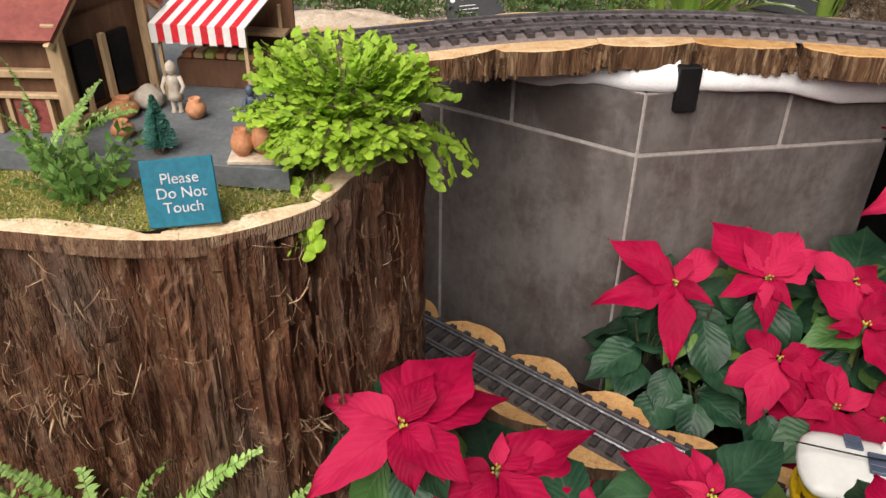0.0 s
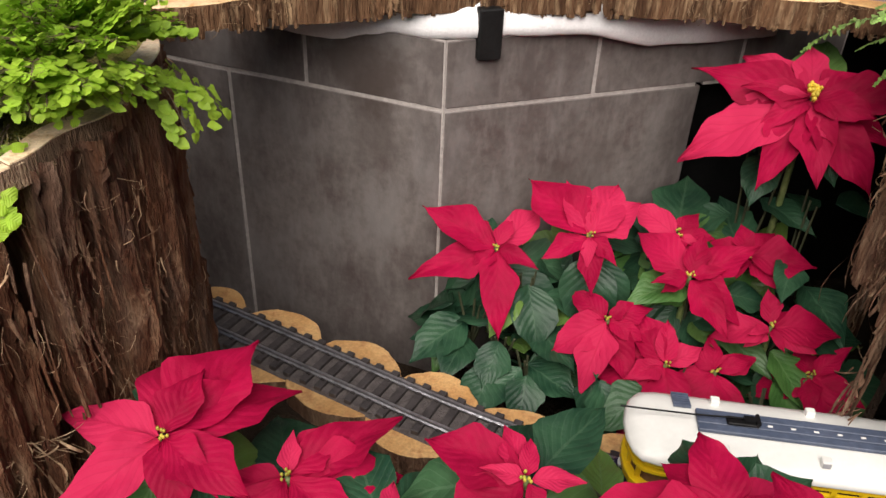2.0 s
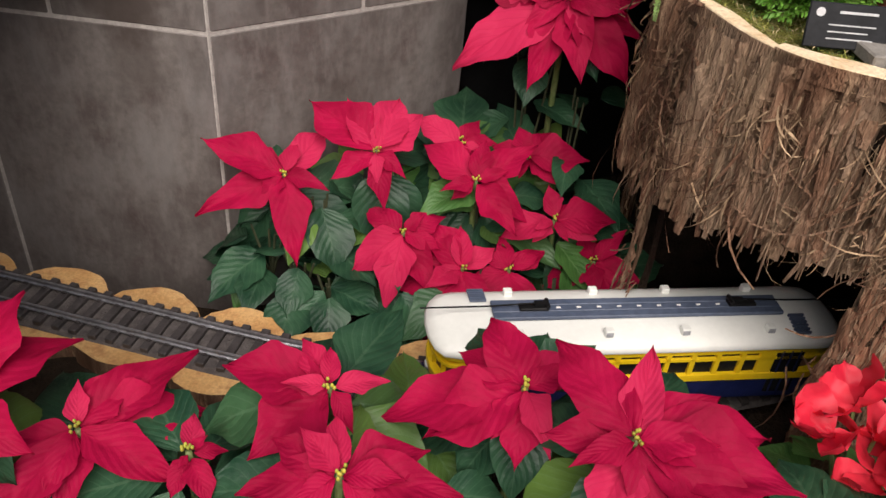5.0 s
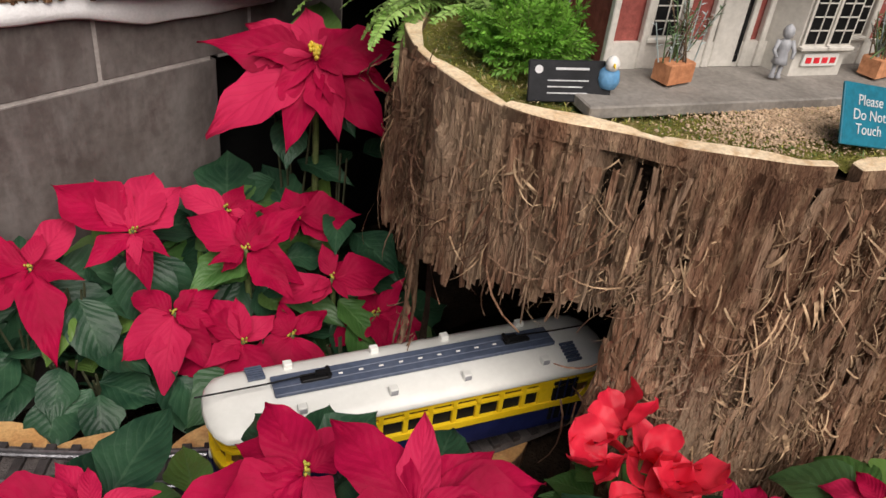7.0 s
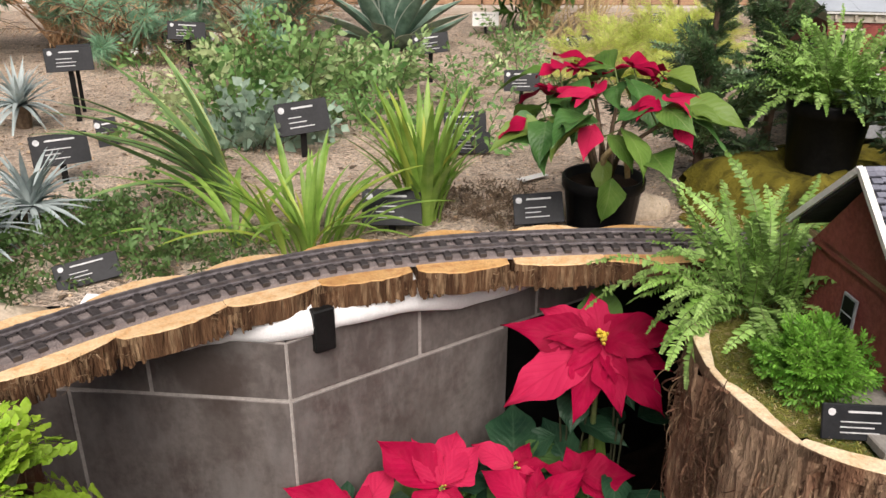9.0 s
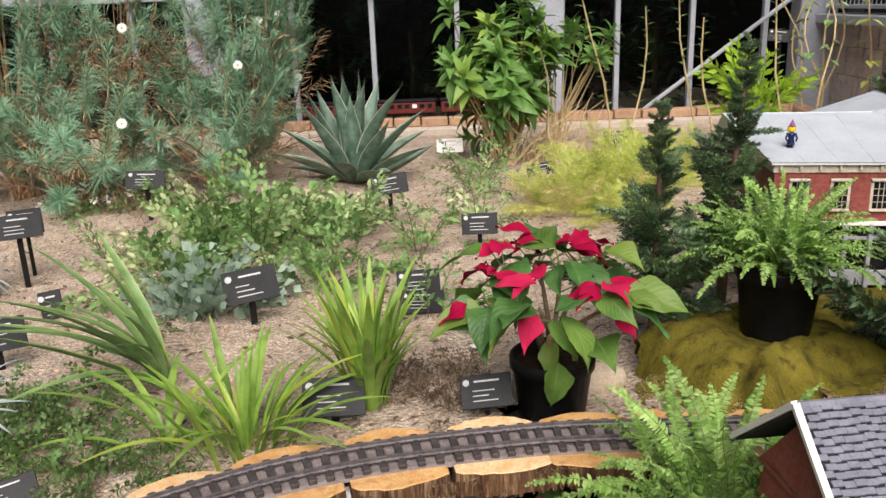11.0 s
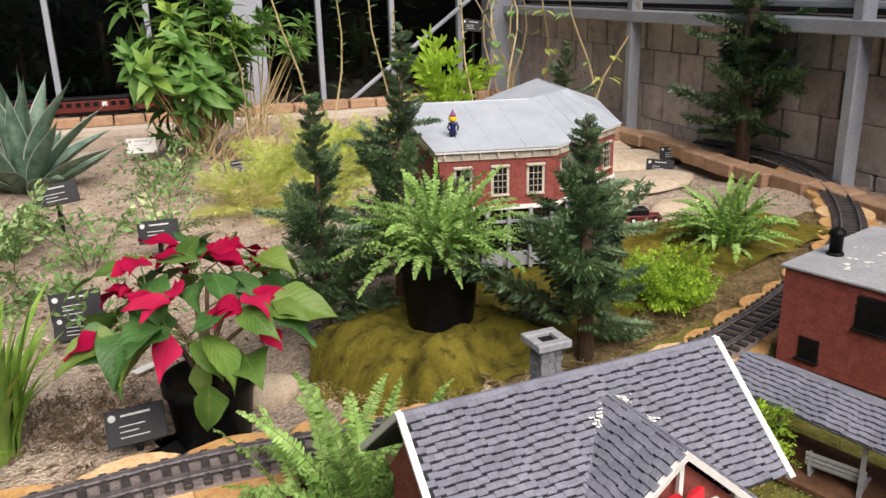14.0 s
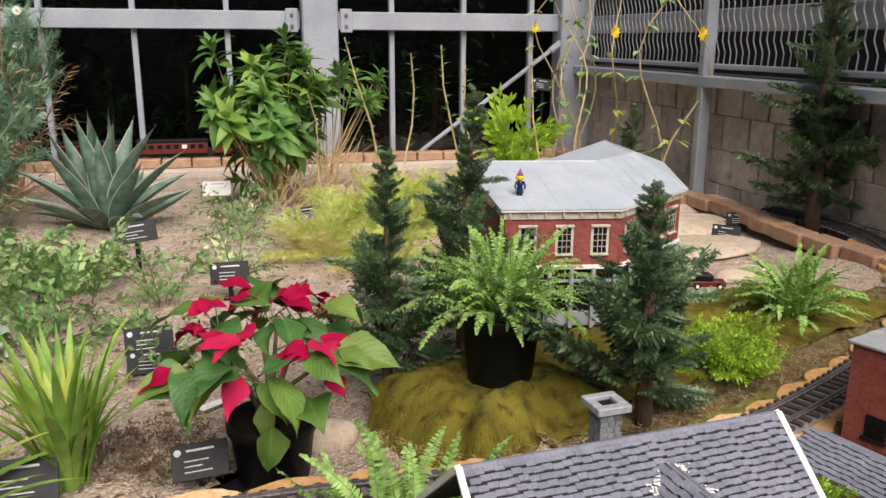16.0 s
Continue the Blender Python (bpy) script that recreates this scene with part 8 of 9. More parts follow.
# brick house with the tin roof
house = thing("brick_house", "red brick model house with a pale tin roof and shopfront", "model building")
FP = [(1.754, 1.882), (1.985, 1.752), (2.298, 1.845), (2.60, 2.18), (2.30, 2.36), (1.95, 2.28)]
HB, HT = 0.757, 1.040
part("upper_wall", Shape().prism(FP, 0.905, HT - 0.018), MORTAR, house)
inset = [(1.775, 1.888), (1.985, 1.772), (2.285, 1.86), (2.58, 2.18), (2.29, 2.34), (1.96, 2.26)]
part("lower_wall", Shape().prism(inset, HB, 0.905), DARK_WOOD, house)


def grow(poly, d):
    cx, cy = sum(p[0] for p in poly) / len(poly), sum(p[1] for p in poly) / len(poly)
    return [(x + (x - cx) / math.hypot(x - cx, y - cy) * d, y + (y - cy) / math.hypot(x - cx, y - cy) * d) for x, y in poly]


part("string_course", Shape().prism(grow(FP, 0.006), 0.900, 0.909, ch=0.001), WHITE, house)
part("cornice", Shape().prism(grow(FP, 0.006), HT - 0.022, HT - 0.004, ch=0.001), TAN, house)
part("eave", Shape().prism(grow(FP, 0.016), HT - 0.004, HT + 0.001), WHITE, house)
for (a, b) in ((FP[0], FP[1]), (FP[1], FP[2])):
    A2, B2 = Vector((*a, 0)), Vector((*b, 0))
    d = (B2 - A2)
    w = d.length
    ang = math.degrees(math.atan2(d.y, d.x))
    mid = (A2 + B2) / 2
    wm = Matrix.Translation((mid.x, mid.y, 0.963)) @ Matrix.Rotation(radians(ang), 4, "Z")
    xs = (-0.30, 0.02, 0.33) if w < 0.3 else (-0.36, -0.10, 0.14, 0.36)
    wins = [x * w for x in xs]
    brick_courses(house, wm, w, 0.112, skip=lambda x, z, wins=wins: any(abs(x - q) < 0.022 for q in wins) and -0.034 < z < 0.046)
    for q in wins:
        small_window(house, wm @ Matrix.Translation((q, 0, 0.004)), 0.030, 0.058, TAN, 4, 3, edge=0.012)
    for k in range(7):
        x = -w * 0.46 + w * 0.92 * k / 6
        part("cornice_bracket", Shape().box((0, -0.006, 0), (0.005, 0.010, 0.016), ch=0.001), TAN, house, m=wm @ Matrix.Translation((x, 0, 0.068)))
    lm = Matrix.Translation((mid.x, mid.y, 0.83)) @ Matrix.Rotation(radians(ang), 4, "Z")
    for k in range(6):
        x = -w * 0.48 + w * 0.96 * k / 5
        part("shopfront_post", Shape().box((0, -0.002, 0), (0.009, 0.012, 0.146), ch=0.001), GREY_TRIM, house, m=lm @ Matrix.Translation((x, 0, 0)))
    for k in range(5):
        x = -w * 0.48 + w * 0.96 * (k + 0.5) / 5
        part("shop_window", Shape().box((0, 0.006, 0.012), (w * 0.96 / 5 - 0.010, 0.003, 0.085)), BLACK, house, m=lm @ Matrix.Translation((x, 0, 0)))
        part("shop_panel", Shape().box((0, 0.004, -0.052), (w * 0.96 / 5 - 0.008, 0.006, 0.035), ch=0.001), GREY_TRIM, house, m=lm @ Matrix.Translation((x, 0, 0)))
        part("shop_transom", Shape().box((0, 0.002, 0.040), (w * 0.96 / 5 - 0.006, 0.006, 0.006)), GREY_TRIM, house, m=lm @ Matrix.Translation((x, 0, 0)))
ev = grow(FP, 0.018)
# three wings under one bent, level ridge, with a gable at the near end
RG = [Vector(p) for p in ((1.826, 2.154, 1.110), (2.119, 1.976, 1.110), (2.323, 2.040, 1.110), (2.463, 2.291, 1.110))]
OUT = [Vector((x, y, HT + 0.002)) for x, y in ev[:4]]
INN = [Vector(p) for p in ((1.948, 2.330, HT + 0.004), (2.205, 2.165, HT + 0.012), (2.205, 2.165, HT + 0.012), (2.285, 2.385, HT + 0.004))]
roof = Shape()
roof.v += [tuple(p) for p in OUT + RG + INN]
for f in ((0, 1, 5, 4), (1, 2, 6, 5), (2, 3, 7, 6), (4, 5, 9, 8), (5, 6, 9), (6, 7, 11, 9), (0, 4, 8), (3, 11, 7)):
    roof.face(f)
part("roof", roof, METAL_ROOF, house, "pale tin roof with standing seams")
for w in range(2):
    for k in range(1, 4 if w == 0 else 5):
        u = k / (4 if w == 0 else 5)
        part("seam", Shape().tube([OUT[w].lerp(OUT[w + 1], u), RG[w].lerp(RG[w + 1], u)], 0.0009, 4), METAL_ROOF, house)
for a, b in ((RG[0], RG[1]), (RG[1], RG[2]), (RG[2], RG[3]), (RG[2], OUT[2])):
    part("ridge_cap", Shape().tube([a, b], 0.0018, 5), METAL_ROOF, house)
for k in range(1, 4):
    part("seam", Shape().tube([RG[2].lerp(RG[3], k / 4), INN[2].lerp(INN[3], k / 4)], 0.0009, 4), METAL_ROOF, house)
figurine((1.822, 1.915, HT + 0.010), -30, 0.062, [NAVY, YELLOW, PURPLE, SKIN_TONE], "small toy figure with a purple pointed hat on the tin roof", True)

# brick building with the flat grey roof
bb = thing("brick_depot", "red brick model building with a flat grey roof and stovepipe", "model building", (1.922, 1.149, TOP))
BWX, BDY, BHT = 0.32, 0.42, 0.176
part("wall", Shape().box((BWX / 2, -BDY / 2, BHT / 2 - 0.002), (BWX, BDY, BHT - 0.004)), MORTAR, bb)
wl_ = pose(0, -BDY / 2, BHT / 2, 0, 0, -90)
spots = [(-0.155, -0.048, 0.030, 0.034), (-0.06, 0.042, 0.046, 0.05), (0.06, 0.042, 0.046, 0.05), (0.06, -0.04, 0.03, 0.05)]
brick_courses(bb, wl_, BDY, BHT - 0.004, 0.0085, 0.0036, lambda x, z: any(abs(x - a) < w / 2 + 0.004 and abs(z - b) < h / 2 + 0.004 for a, b, w, h in spots))
wb_ = pose(BWX / 2, -0.0, BHT / 2, 0, 0, 180)
brick_courses(bb, wb_, BWX, BHT - 0.004, 0.0085, 0.0036)
for a, b, w, h in spots:
    small_window(bb, wl_ @ Matrix.Translation((a, 0.0, b)), w, h, BLACK_MATT, 3, 2, hood=False)
part("roof", Shape().box((BWX / 2, -BDY / 2, BHT), (BWX + 0.014, BDY + 0.014, 0.005), ch=0.001), GREY_TRIM, bb, "flat grey roof with white flecks")
pipe = part("stovepipe", Shape().lathe([(0.011, 0), (0.011, 0.036), (0.016, 0.037), (0.013, 0.044), (0.004, 0.05)], 12, (0.105, -0.03, BHT + 0.002)), BLACK, bb, "black stovepipe", True)
part("pipe_collar", Shape().lathe([(0.015, 0), (0.014, 0.005), (0.0115, 0.006)], 12, (0.105, -0.03, BHT + 0.002)), BLACK, pipe, smooth=True)
fl = Shape()
for k in range(14):
    fl.lathe([(0.0008, 0), (rnd.uniform(0.002, 0.006), 0.0006), (0.0008, 0.0012)], 6, (rnd.uniform(0.04, 0.2), rnd.uniform(-0.14, -0.03), BHT + 0.0025))
part("snow_fleck", fl, WHITE, bb, kind="stuff")

# waiting shelter with a bench
pav = thing("waiting_shelter", "open model shelter with a grey shingle roof on posts", "model building", (1.60, 0.72, TOP))
PL = 0.40
cs = [(-0.01, -0.06, 0.092), (0.018, PL * 0.88, 0.092), (0.085, PL * 0.88, 0.118), (0.062, -0.06, 0.118)]
part("roof", Shape().slab(cs[::-1], 0.003).slab([cs[2], cs[3], (0.12, -0.06, 0.095), (0.14, PL * 0.88, 0.095)], 0.003), SLATE, pav)
rs = (Vector(cs[2]) - Vector(cs[1]))
shingle_field(pav, cs[1], Vector(cs[0]) - Vector(cs[1]), rs, 8, 40, 0.0103, rs.length / 8, None, 9, SLATE, 0.88, 0.0022, 160)
for y in (-0.02, 0.14, 0.30):
    for x in (0.018, 0.105):
        part("post", Shape().box((x, y, 0.046), (0.005, 0.005, 0.092)), GREY_TRIM, pav)
part("deck", Shape().box((0.05, 0.12, 0.004), (0.12, 0.42, 0.010), ch=0.001), DARK_WOOD, pav)
ben = thing("park_bench", "small grey slatted bench under the shelter", "bench", (1.632, 0.895, TOP + 0.009), rz=98)
for k in range(3):
    part("seat_slat", Shape().box((0, -0.008 + 0.008 * k, 0.016), (0.075, 0.006, 0.002)), GREY_TRIM, ben)
for k in range(3):
    part("back_slat", Shape().box((0, 0.014 + 0.001 * k, 0.022 + 0.007 * k), (0.075, 0.002, 0.005)), GREY_TRIM, ben)
for x in (-0.032, 0.032):
    part("leg", Shape().box((x, 0, 0.008), (0.003, 0.024, 0.016)).box((x, 0.015, 0.025), (0.003, 0.003, 0.03)), GREY_TRIM, ben)
for k, (x, y) in enumerate(((1.60, 0.995), (1.615, 1.02))):
    bar = thing("barrel", "small dark wooden barrel under the shelter", "barrel", (x, y, TOP + 0.003), "small barrels")
    part("staves", Shape().lathe([(0.010, 0), (0.0125, 0.012), (0.0125, 0.018), (0.010, 0.03), (0.009, 0.03), (0.009, 0.028)], 14), DARK_WOOD, bar, smooth=True)
    part("hoop", Shape().lathe([(0.0126, 0.0), (0.0128, 0.001), (0.0126, 0.002)], 14, (0, 0, 0.009)), RAIL_DARK, bar)

# toy car behind the conifer
car = thing("toy_car", "small dark maroon vintage toy car on the moss", "toy car", (2.44, 1.85, 0.748), rz=-35)
part("body", Shape().prism([(-0.05, -0.018), (0.05, -0.015), (0.05, 0.015), (-0.05, 0.018)], 0.008, 0.024, ch=0.003), DEEP_RED, car)
part("cabin", Shape().prism([(-0.046, -0.016), (0.012, -0.016), (0.012, 0.016), (-0.046, 0.016)], 0.024, 0.044, ch=0.006), BLACK, car)
part("windscreen", Shape().box((0.0135, 0, 0.033), (0.001, 0.026, 0.012)), BLACK, car)
for x in (-0.03, 0.032):
    for y in (-1, 1):
        w = part("wheel", Shape().tube([(x, y * 0.015, 0.010), (x, y * 0.020, 0.010)], 0.010, 14), BLACK, car)
        part("hub", Shape().tube([(x, y * 0.020, 0.010), (x, y * 0.0208, 0.010)], 0.005, 10), WHITE, w)
for y in (-1, 1):
    part("headlight", Shape().lathe([(0.0035, 0), (0.004, 0.003), (0.001, 0.004)], 10), CREAM, car, m=pose(0.050, y * 0.009, 0.02, 0, 90, 0))

# ---- things on the cedar stump ----
deck = [(-0.42, 0.988), (0.098, 0.984), (0.085, 1.09), (0.055, 1.30), (-0.42, 1.34)]
solo("market_deck", Shape().prism(deck, TOP + 0.002, 0.774, ch=0.001), GREY_FLOOR, "grey painted deck under the market stall", "deck")
stall = thing("market_stall", "wooden market stall with a red and white striped awning", "market stall", (-0.032, 1.13, 0.774))
stripes = 13
for k in range(stripes):
    x0, x1 = -0.056 + 0.105 * k / stripes, -0.056 + 0.105 * (k + 1) / stripes
    y_ = 0.0
    sk = 0.018
    mt = RED_CLOTH if k % 2 else WHITE
    part("awning_stripe", Shape().slab([(x0, y_, 0.084), (x1, y_, 0.084), (x1 + sk, 0.075, 0.109), (x0 + sk, 0.075, 0.109)], 0.0015), mt, stall)
    part("valance", Shape().slab([(x0, -0.001, 0.063 + 0.002 * (k % 2)), (x1, -0.001, 0.063 + 0.002 * (k % 2)), (x1, -0.001, 0.084), (x0, -0.001, 0.084)], 0.001), mt, stall)
part("counter", Shape().box((0.0, 0.055, 0.016), (0.10, 0.035, 0.032), ch=0.001), DARK_WOOD, stall)
part("shelf", Shape().box((0.02, 0.075, 0.055), (0.10, 0.02, 0.004)), PALE_WOOD, stall)
part("back_board", Shape().box((0.015, 0.09, 0.045), (0.12, 0.004, 0.09)), DARK_WOOD, stall)
for x, y in ((-0.05, 0.005), (0.046, 0.005), (-0.04, 0.085), (0.06, 0.085)):
    part("post", Shape().box((x, y, 0.042), (0.004, 0.004, 0.084)), PALE_WOOD, stall)
for k in range(7):
    part("produce_tray", Shape().box((-0.038 + 0.013 * k, 0.05, 0.036), (0.011, 0.02, 0.007), ch=0.001), (TERRACOTTA, PALE_WOOD, LEAF_YELLOW)[k % 3], stall)

cot = thing("timber_cottage", "dark timber model cottage with tan posts and a red roof", "model building")
CB, CE, CR = 0.774, 0.888, 0.945
cc, cu_, cv_ = Vector((-0.134, 1.03, 0)), Vector((-0.995, -0.09, 0)), Vector((0.324, 0.946, 0))
CLEN, CDEP = 0.22, 0.115


def cot_at(u, v, z=0.0):
    q = cc + cu_ * u + cv_ * v
    return (q.x, q.y, z)


part("wall", Shape().prism([cot_at(0.005, 0.005)[:2], cot_at(0.005, CDEP)[:2], cot_at(CLEN, CDEP)[:2], cot_at(CLEN, 0.005)[:2]], CB, CE), DARK_WOOD, cot)
part("gable", Shape().slab([cot_at(0.005, 0.0, CE - 0.004), cot_at(0.005, CDEP, CE - 0.004), cot_at(0.005, CDEP / 2, CR - 0.006)], 0.004), DARK_WOOD, cot)
part("roof", Shape().slab([cot_at(CLEN, -0.018, CE - 0.012), cot_at(-0.012, -0.018, CE - 0.012), cot_at(-0.012, CDEP / 2, CR), cot_at(CLEN, CDEP / 2, CR)], 0.005), RED_SHINGLE, cot, "red-brown roof")
part("roof", Shape().slab([cot_at(CLEN, CDEP / 2, CR), cot_at(-0.012, CDEP / 2, CR), cot_at(-0.012, CDEP + 0.018, CE - 0.012), cot_at(CLEN, CDEP + 0.018, CE - 0.012)], 0.005), RED_SHINGLE, cot, "red-brown roof")
for v0, v1, z0, z1 in ((-0.016, CDEP / 2, CE - 0.020, CR - 0.010), (CDEP / 2, CDEP + 0.016, CR - 0.010, CE - 0.020)):
    part("bargeboard", Shape().tube([cot_at(-0.006, v0, z0), cot_at(-0.006, v1, z1)], 0.0045, 4), PALE_WOOD, cot)
for u, v, w in ((0.0, 0.0, 0.014), (0.078, 0.0, 0.009), (0.15, 0.0, 0.009), (0.0, CDEP, 0.010)):
    part("post", Shape().box(cot_at(u, v, (CB + CE) / 2), (w, w, CE - CB), 0.09, ch=0.001), PALE_WOOD, cot)
for z, h in ((0.838, 0.008), (0.815, 0.005), (CE - 0.006, 0.010)):
    part("beam", Shape().box(cot_at(CLEN / 2, -0.001, z), (CLEN, 0.009, h), 0.09, ch=0.001), PALE_WOOD, cot)
part("sill_beam", Shape().tube([cot_at(-0.001, 0.0, 0.786), cot_at(-0.001, CDEP, 0.786)], 0.004, 4), PALE_WOOD, cot)
part("door", Shape().box(cot_at(0.04, 0.002, 0.795), (0.034, 0.006, 0.04), 0.09), BRICK_RED, cot, "red-brown plank door")
for u in (0.02, 0.06):
    part("door_post", Shape().box(cot_at(u, 0.0, 0.795), (0.004, 0.008, 0.042), 0.09), PALE_WOOD, cot)
wrl = Shape()
for k in range(40):
    b = k * 0.157
    wrl.leaf(frame_of(Vector(cot_at(0.04, -0.004, 0.80)) + Vector((math.cos(b) * 0.006, 0, math.sin(b) * 0.006)), (rnd.gauss(0, 1), -0.4, rnd.gauss(0, 1)), (0, -1, 0)), 0.006, 0.003, rows=2, cols=2)
part("wreath", wrl, [LEAF_NEEDLE], cot, "tiny green wreath")
part("wreath_bow", Shape().lathe([(0.001, 0), (0.003, 0.002), (0.001, 0.004)], 8, cot_at(0.04, -0.006, 0.791)), RED_CLOTH, cot, "red bow")
for v in (0.03, 0.075):
    part("window", Shape().box(cot_at(0.001, v, 0.828), (0.006, 0.026, 0.062), -0.33), BLACK, cot)
part("window_post", Shape().box(cot_at(-0.002, 0.053, 0.828), (0.006, 0.006, 0.068), -0.33), PALE_WOOD, cot)
part("window_post", Shape().box(cot_at(-0.002, 0.022, 0.80), (0.006, 0.005, 0.03), -0.33), PALE_WOOD, cot)

bt = thing("bottlebrush_tree", "tiny teal bottlebrush tree dusted white", "ornament tree", (-0.034, 1.004, 0.774))
part("base", Shape().lathe([(0.007, 0), (0.007, 0.003), (0.002, 0.004)], 10), DARK_WOOD, bt)
TEAL_TUFT = surface("teal_bristle", (0.02, 0.16, 0.12), (0.05, 0.26, 0.20), (0.35, 0.48, 0.42), scale=120, rough=0.8)
br_ = Shape()
for k in range(900):
    z = rnd.random()
    a = rnd.uniform(0, 6.28)
    L = 0.0165 * (1 - z) + 0.002
    p = Vector((0, 0, 0.006 + 0.05 * z))
    br_.tube([p, p + Vector((math.cos(a) * L, math.sin(a) * L, 0.003))], [0.0006, 0.0003], 3, cap=False)
part("bristles", br_, TEAL_TUFT, bt, kind="stuff")


def urn(at, h, r0, label, mat=TERRACOTTA):
    return part("body", Shape().lathe([(r0 * 0.5, 0), (r0 * 0.95, h * 0.3), (r0, h * 0.5), (r0 * 0.75, h * 0.78), (r0 * 0.5, h * 0.86), (r0 * 0.6, h), (r0 * 0.45, h), (r0 * 0.4, h * 0.9)], 16), mat,
                thing("clay_jar", label, "jar", at, "clay jars"), smooth=True)


slabp = solo("stone_slab", Shape().box((0.062, 1.005, 0.7765), (0.052, 0.034, 0.005), 0.15, ch=0.001), PALE_STONE, "pale slab under two clay jars", "slab")
urn((0.05, 1.0, 0.779), 0.027, 0.011, "round terracotta jar on a pale slab")
urn((0.068, 1.008, 0.779), 0.03, 0.012, "round terracotta jar on a pale slab")
urn((-0.105, 1.075, 0.774), 0.022, 0.016, "wide brown clay pot on the market deck")
urn((-0.085, 1.03, 0.774), 0.018, 0.012, "small brown clay pot on the market deck")
urn((-0.03, 1.085, 0.774), 0.022, 0.011, "small brown clay pot before the stall")
sk_ = solo("cloth_sack", Shape().lathe([(0.010, 0), (0.017, 0.006), (0.015, 0.016), (0.006, 0.024), (0.002, 0.026)], 10, (-0.09, 1.105, 0.774)), TAN, "small pale cloth sack on the deck", "sack", smooth=True)
figurine((-0.055, 1.095, 0.774), 10, 0.058, TAN, "small pale figurine standing before the stall")
figurine((0.035, 1.075, 0.774), 40, 0.045, BLUE_GREY, "small coloured figurine half hidden by the fern")
figurine((-0.225, 1.01, 0.774), 0, 0.05, BLUE_GREY, "small dark figurine by the cottage door")


# ---- signs ----
def lettered(parent, text, size, m, mat):
    cu = bpy.data.curves.new("lettering", "FONT")
    cu.body, cu.size, cu.align_x, cu.align_y, cu.extrude = text, size, "CENTER", "CENTER", 0.0002
    cu.materials.append(mat)
    ob = new("lettering", cu)
    ob.parent = parent
    ob.matrix_basis = m
    return ob


touch = thing("notice_card", "teal card notice asking visitors not to touch", "notice", (0.024, 0.913, TOP + 0.002), rz=12)
tm = pose(0, 0, 0.032, -18, -4, 0)
part("card", Shape().box((0, 0, 0), (0.063, 0.003, 0.060), ch=0.0008), TEAL, touch, m=tm)
part("prop", Shape().box((0, 0.012, 0.018), (0.02, 0.002, 0.04)), BLACK, touch)
for k, line in enumerate(("Please", "Do Not", "Touch")):
    lettered(touch, line, 0.0135, tm @ pose(0.001, -0.0019, 0.0125 - 0.0128 * k, 90, 0, 0), CARD_WHITE)
touch2 = thing("notice_card", "teal card notice beside the gravel before the depot", "notice", (1.195, 0.765, TOP + 0.004), rz=-12)
tm = pose(0, 0, 0.026, -28, 10, 0)
part("card", Shape().box((0, 0, 0), (0.067, 0.003, 0.055), ch=0.0008), TEAL, touch2, m=tm)
part("prop", Shape().box((0, 0.012, 0.014), (0.02, 0.002, 0.03)), BLACK, touch2)
for k, line in enumerate(("Please", "Do Not", "Touch")):
    lettered(touch2, line, 0.0135, tm @ pose(0.001, -0.0019, 0.0125 - 0.0128 * k, 90, 0, 0), CARD_WHITE)


def plant_sign(c, w, h, face, ground, seed, label="black engraved plant label on a stake", lean=-22, pale=False):
    r = random.Random(seed)
    t = thing("plant_sign", label, "plant sign", (c[0], c[1], c[2]), "plant signs", face + 90)
    roll = r.uniform(-7, 7)
    m = pose(0, 0, 0, lean, roll, 0)
    part("plate", Shape().box((0, 0, 0), (w, 0.004, h), ch=0.001), WHITE if pale else SIGN_PLATE, t, m=m)
    ink = GREY_TRIM if pale else CARD_WHITE
    part("emblem", Shape().tube([(-w * 0.38, -0.0021, h * 0.28), (-w * 0.38, -0.0028, h * 0.28)], h * 0.10, 12), ink, t, m=m)
    part("heading_bar", Shape().box((w * 0.02, -0.0024, h * 0.30), (w * r.uniform(0.36, 0.52), 0.0009, h * 0.055)), ink, t, m=m)
    for k in range(3):
        ww = w * r.uniform(0.25, 0.55)
        part("text_bar", Shape().box((-w * 0.27 + ww / 2, -0.0024, h * (0.02 - 0.15 * k)), (ww, 0.0009, h * 0.028)), ink, t, m=m)
    if c[2] - h * 0.5 > ground + 0.005:
        part("stake", Shape().box((0, 0.006, (ground - 0.03 - c[2]) / 2), (w * 0.12, 0.006, c[2] - ground + 0.03), ch=0.001), BLACK_MATT, t)
    return t


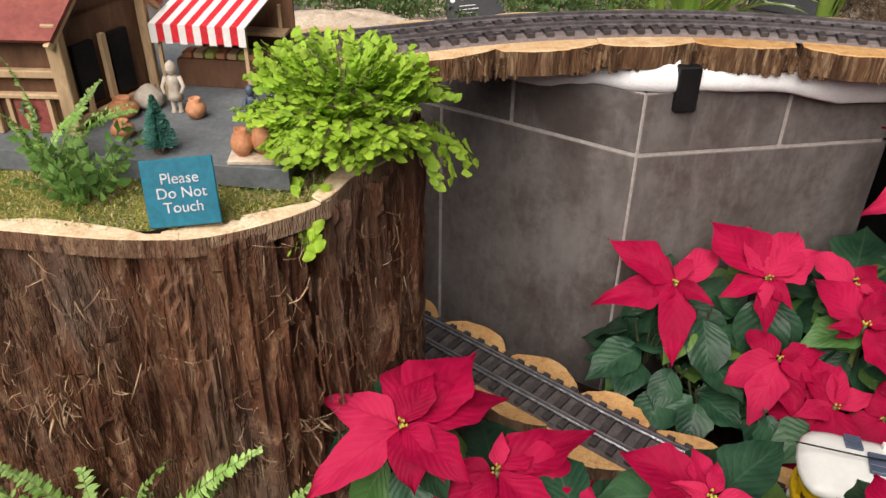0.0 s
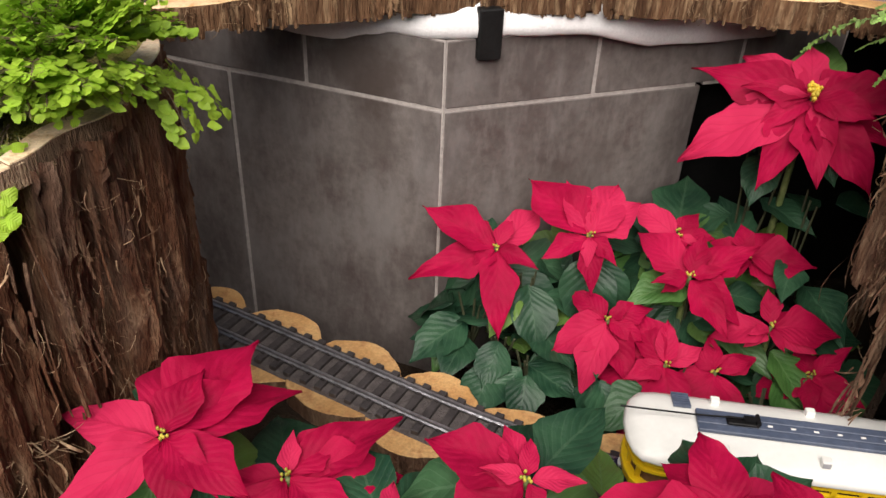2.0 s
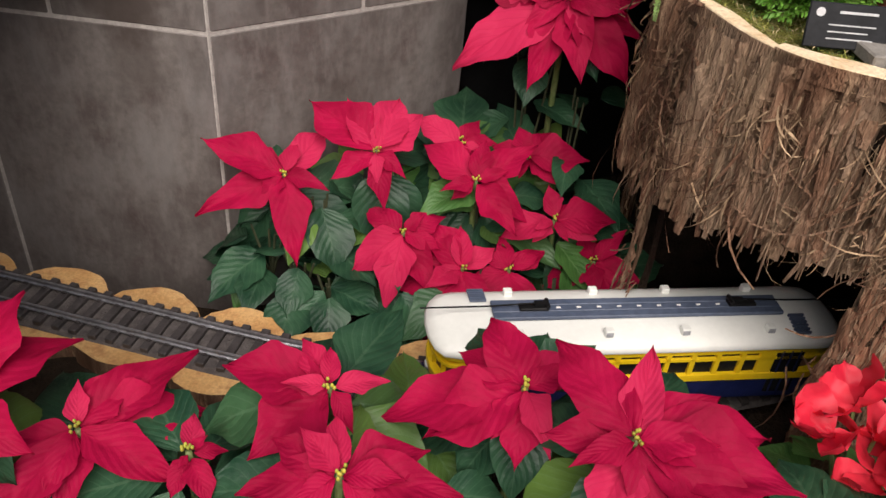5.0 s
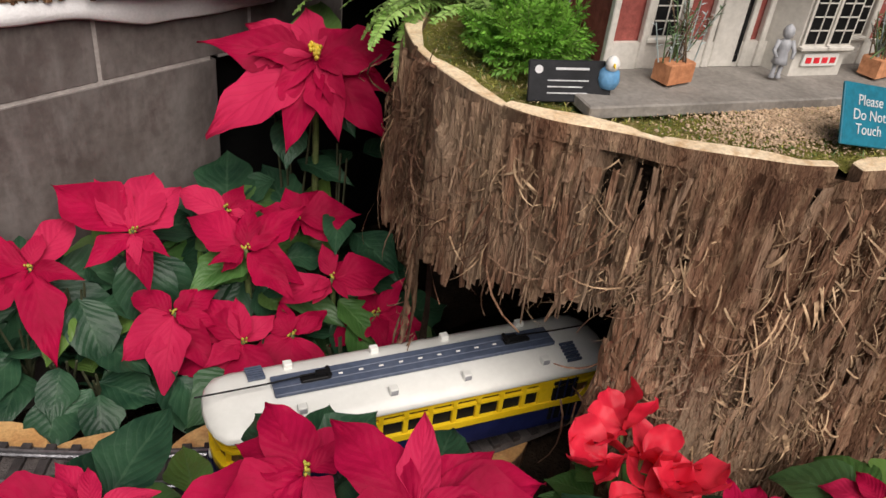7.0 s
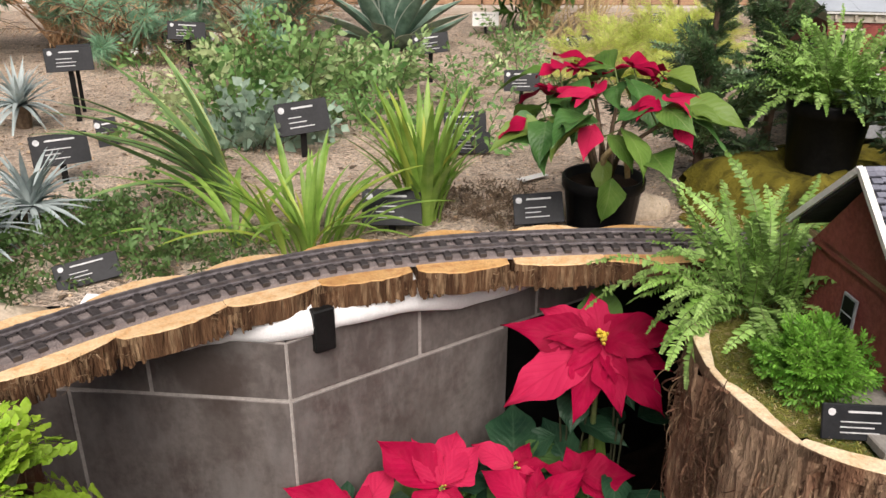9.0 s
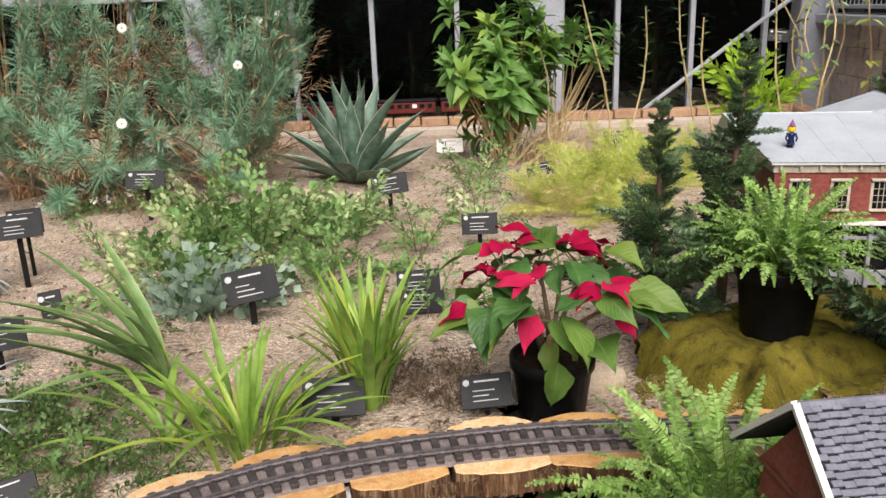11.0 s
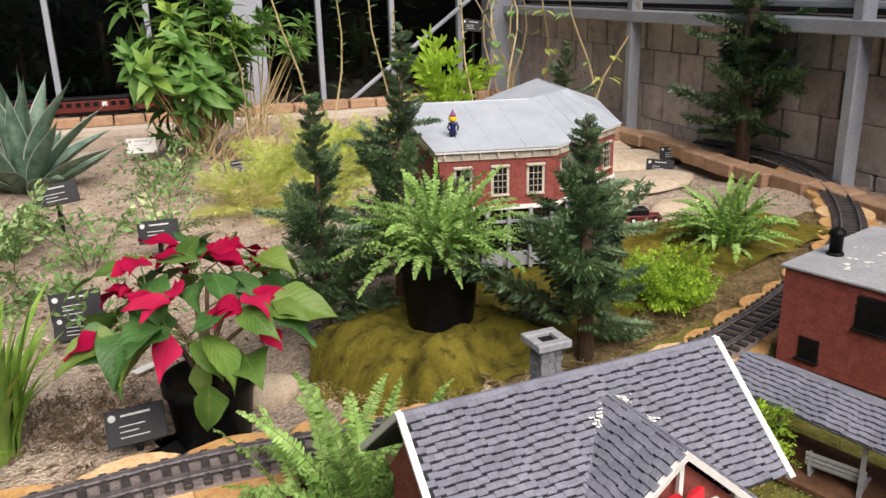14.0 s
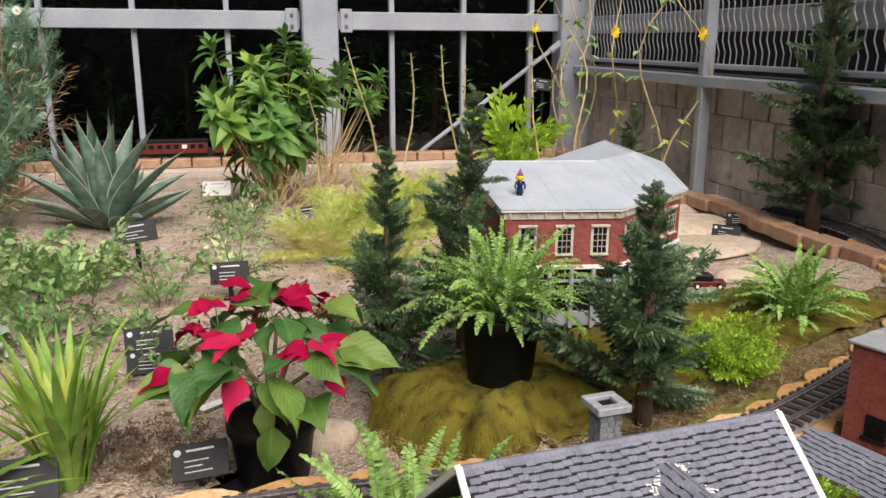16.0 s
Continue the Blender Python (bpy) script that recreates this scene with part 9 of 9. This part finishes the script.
SIGNS = [
    ("A", (1.225, 3.081, 0.817), 0.122, 0.067, -105),
    ("C", (0.659, 2.320, 0.788), 0.124, 0.078, -95),
    ("D", (0.728, 1.778, 0.742), 0.110, 0.071, -100),
    ("B", (0.982, 1.690, 0.741), 0.091, 0.060, -112),
    ("E", (1.048, 2.259, 0.754), 0.104, 0.061, -107),
    ("F", (1.371, 2.647, 0.766), 0.107, 0.064, -112),
    ("G", (1.965, 3.419, 0.735), 0.116, 0.051, -116),
    ("H", (1.804, 4.042, 0.755), 0.123, 0.067, -110),
    ("I", (2.609, 3.897, 0.744), 0.113, 0.056, -122),
    ("J", (0.438, 3.952, 0.758), 0.147, 0.073, -89),
    ("K", (0.147, 4.704, 0.796), 0.149, 0.077, -85),
    ("L", (0.126, 2.978, 0.850), 0.090, 0.072, -81),
    ("M", (0.128, 2.296, 0.765), 0.117, 0.068, -83),
    ("N", (0.208, 2.567, 0.726), 0.052, 0.074, -86),
    ("O", (0.118, 2.881, 0.860), 0.122, 0.066, -84),
    ("P", (0.207, 1.723, 0.714), 0.099, 0.044, -83),
    ("Q", (0.453, 3.507, 0.836), 0.130, 0.065, -92),
    ("T", (3.840, 4.203, 1.155), 0.130, 0.069, -131),
    ("U", (3.323, 2.402, 0.737), 0.094, 0.052, -144),
    ("W", (3.114, 2.301, 0.730), 0.099, 0.055, -144),
    ("m1", (1.042, 2.218, 0.719), 0.107, 0.053, -103),
    ("m2", (1.700, 2.152, 0.709), 0.059, 0.026, -122),
]
for k, (tag, c, w, h, face) in enumerate(SIGNS):
    pale = tag in ("H",)
    plant_sign(c, w, h, face, GROUND, 200 + k, "white printed plant label on sandy soil" if pale else "black engraved plant label on a stake in sandy soil", -40 if tag in ("P", "B", "D") else -22, pale)
plant_sign((0.992, 0.938, TOP + 0.022), 0.078, 0.038, -118, TOP, 400, "black engraved plant label at the edge of the bark terrace", -16)

# litter, pebbles and stones on the sand
peb = Shape()
r6 = random.Random(66)
for k in range(12000):
    x, y = r6.uniform(-0.3, 3.4), r6.uniform(1.5, 4.4)
    if not behind_wall(x, y):
        continue
    w = r6.uniform(0.0015, 0.006) * (1 + (r6.random() < 0.04))
    peb.box((x, y, upper_height(x, y) + w * 0.2), (w * 1.3, w, w * 0.7), r6.uniform(0, 3), ch=w * 0.25)
solo("pebbles", peb, GRAVEL, "scattered pebbles on the sandy soil", "pebbles", "stuff")
lit = Shape()
for k in range(2200):
    x, y = r6.uniform(-0.2, 2.9), r6.uniform(1.62, 4.2)
    if not behind_wall(x, y):
        continue
    a = r6.uniform(0, 6.28)
    lit.leaf(frame_of((x, y, upper_height(x, y) + 0.003), (math.cos(a), math.sin(a), r6.uniform(-0.05, 0.2)), (0, 0, 1)), r6.uniform(0.012, 0.04), r6.uniform(0.003, 0.012), rows=2, cols=2)
solo("leaf_litter", lit, [STEM_BROWN], "dry fallen leaves and twigs on the sandy soil", "litter", "stuff")


def boulder(at, s, seed, label):
    sh = Shape()
    n, mrow = 16, 9
    for j in range(mrow + 1):
        th = math.pi * j / mrow
        for k in range(n):
            a = 2 * math.pi * k / n
            d = 1 + 0.22 * noise.noise((math.cos(a) * 1.3 + seed, math.sin(a) * 1.3, math.cos(th) * 1.3))
            sh.v.append((at[0] + s[0] * d * math.sin(th) * math.cos(a), at[1] + s[1] * d * math.sin(th) * math.sin(a), at[2] + s[2] * d * math.cos(th)))
    for j in range(mrow):
        for k in range(n):
            sh.face((j * n + k, (j + 1) * n + k, (j + 1) * n + (k + 1) % n, j * n + (k + 1) % n))
    solo("boulder", sh, PALE_STONE, label, "rock", smooth=True, group="pale rocks")


boulder((1.23, 1.72, GROUND + 0.005), (0.055, 0.035, 0.035), 1, "pale sandstone rock beside the potted poinsettia")
boulder((2.95, 2.25, 0.71), (0.22, 0.14, 0.022), 2, "flat pale rock slab behind the brick house")
boulder((3.2, 2.55, 0.70), (0.24, 0.16, 0.03), 3, "broad pale rock behind the brick house")
boulder((3.6, 2.8, 0.70), (0.25, 0.16, 0.03), 4, "flat pale rock by the block wall")
boulder((2.75, 1.95, 0.71), (0.12, 0.08, 0.025), 5, "small flat pale rock by the fern")
boulder((3.7, 2.0, 0.68), (0.22, 0.25, 0.06), 7, "flat pale stone by the steel post")
boulder((0.0, 1.62, 0.69), (0.16, 0.07, 0.035), 6, "flat pale sandstone slab beside the raised track")
paper = solo("paper_tag", Shape().box((1.10, 1.97, GROUND + 0.012), (0.075, 0.022, 0.002), 0.3, ch=0.0005), WHITE, "curled white paper tag on the sand", "tag")

# far train on the ledge
for k in range(3):
    c = CORNER + DL * (1.95 + 0.40 * k) - NW * 0.10
    tr = thing("far_train_car", "dark red model railway carriage on the far ledge", "model train", (c.x, c.y, 0.775), "far train", math.degrees(AL))
    part("body", Shape().box((0, 0, 0.05), (0.37, 0.08, 0.06), ch=0.004), DEEP_RED, tr)
    part("roof", Shape().box((0, 0, 0.088), (0.38, 0.084, 0.016), ch=0.006), BLACK, tr)
    part("frame", Shape().box((0, 0, 0.014), (0.36, 0.06, 0.016)), BLACK, tr)
    for j in range(8):
        for face_y in (-0.0405, 0.0405):
            part("window", Shape().box((-0.15 + 0.043 * j, face_y, 0.06), (0.026, 0.002, 0.022)), CREAM if j == 2 else BLACK, tr)
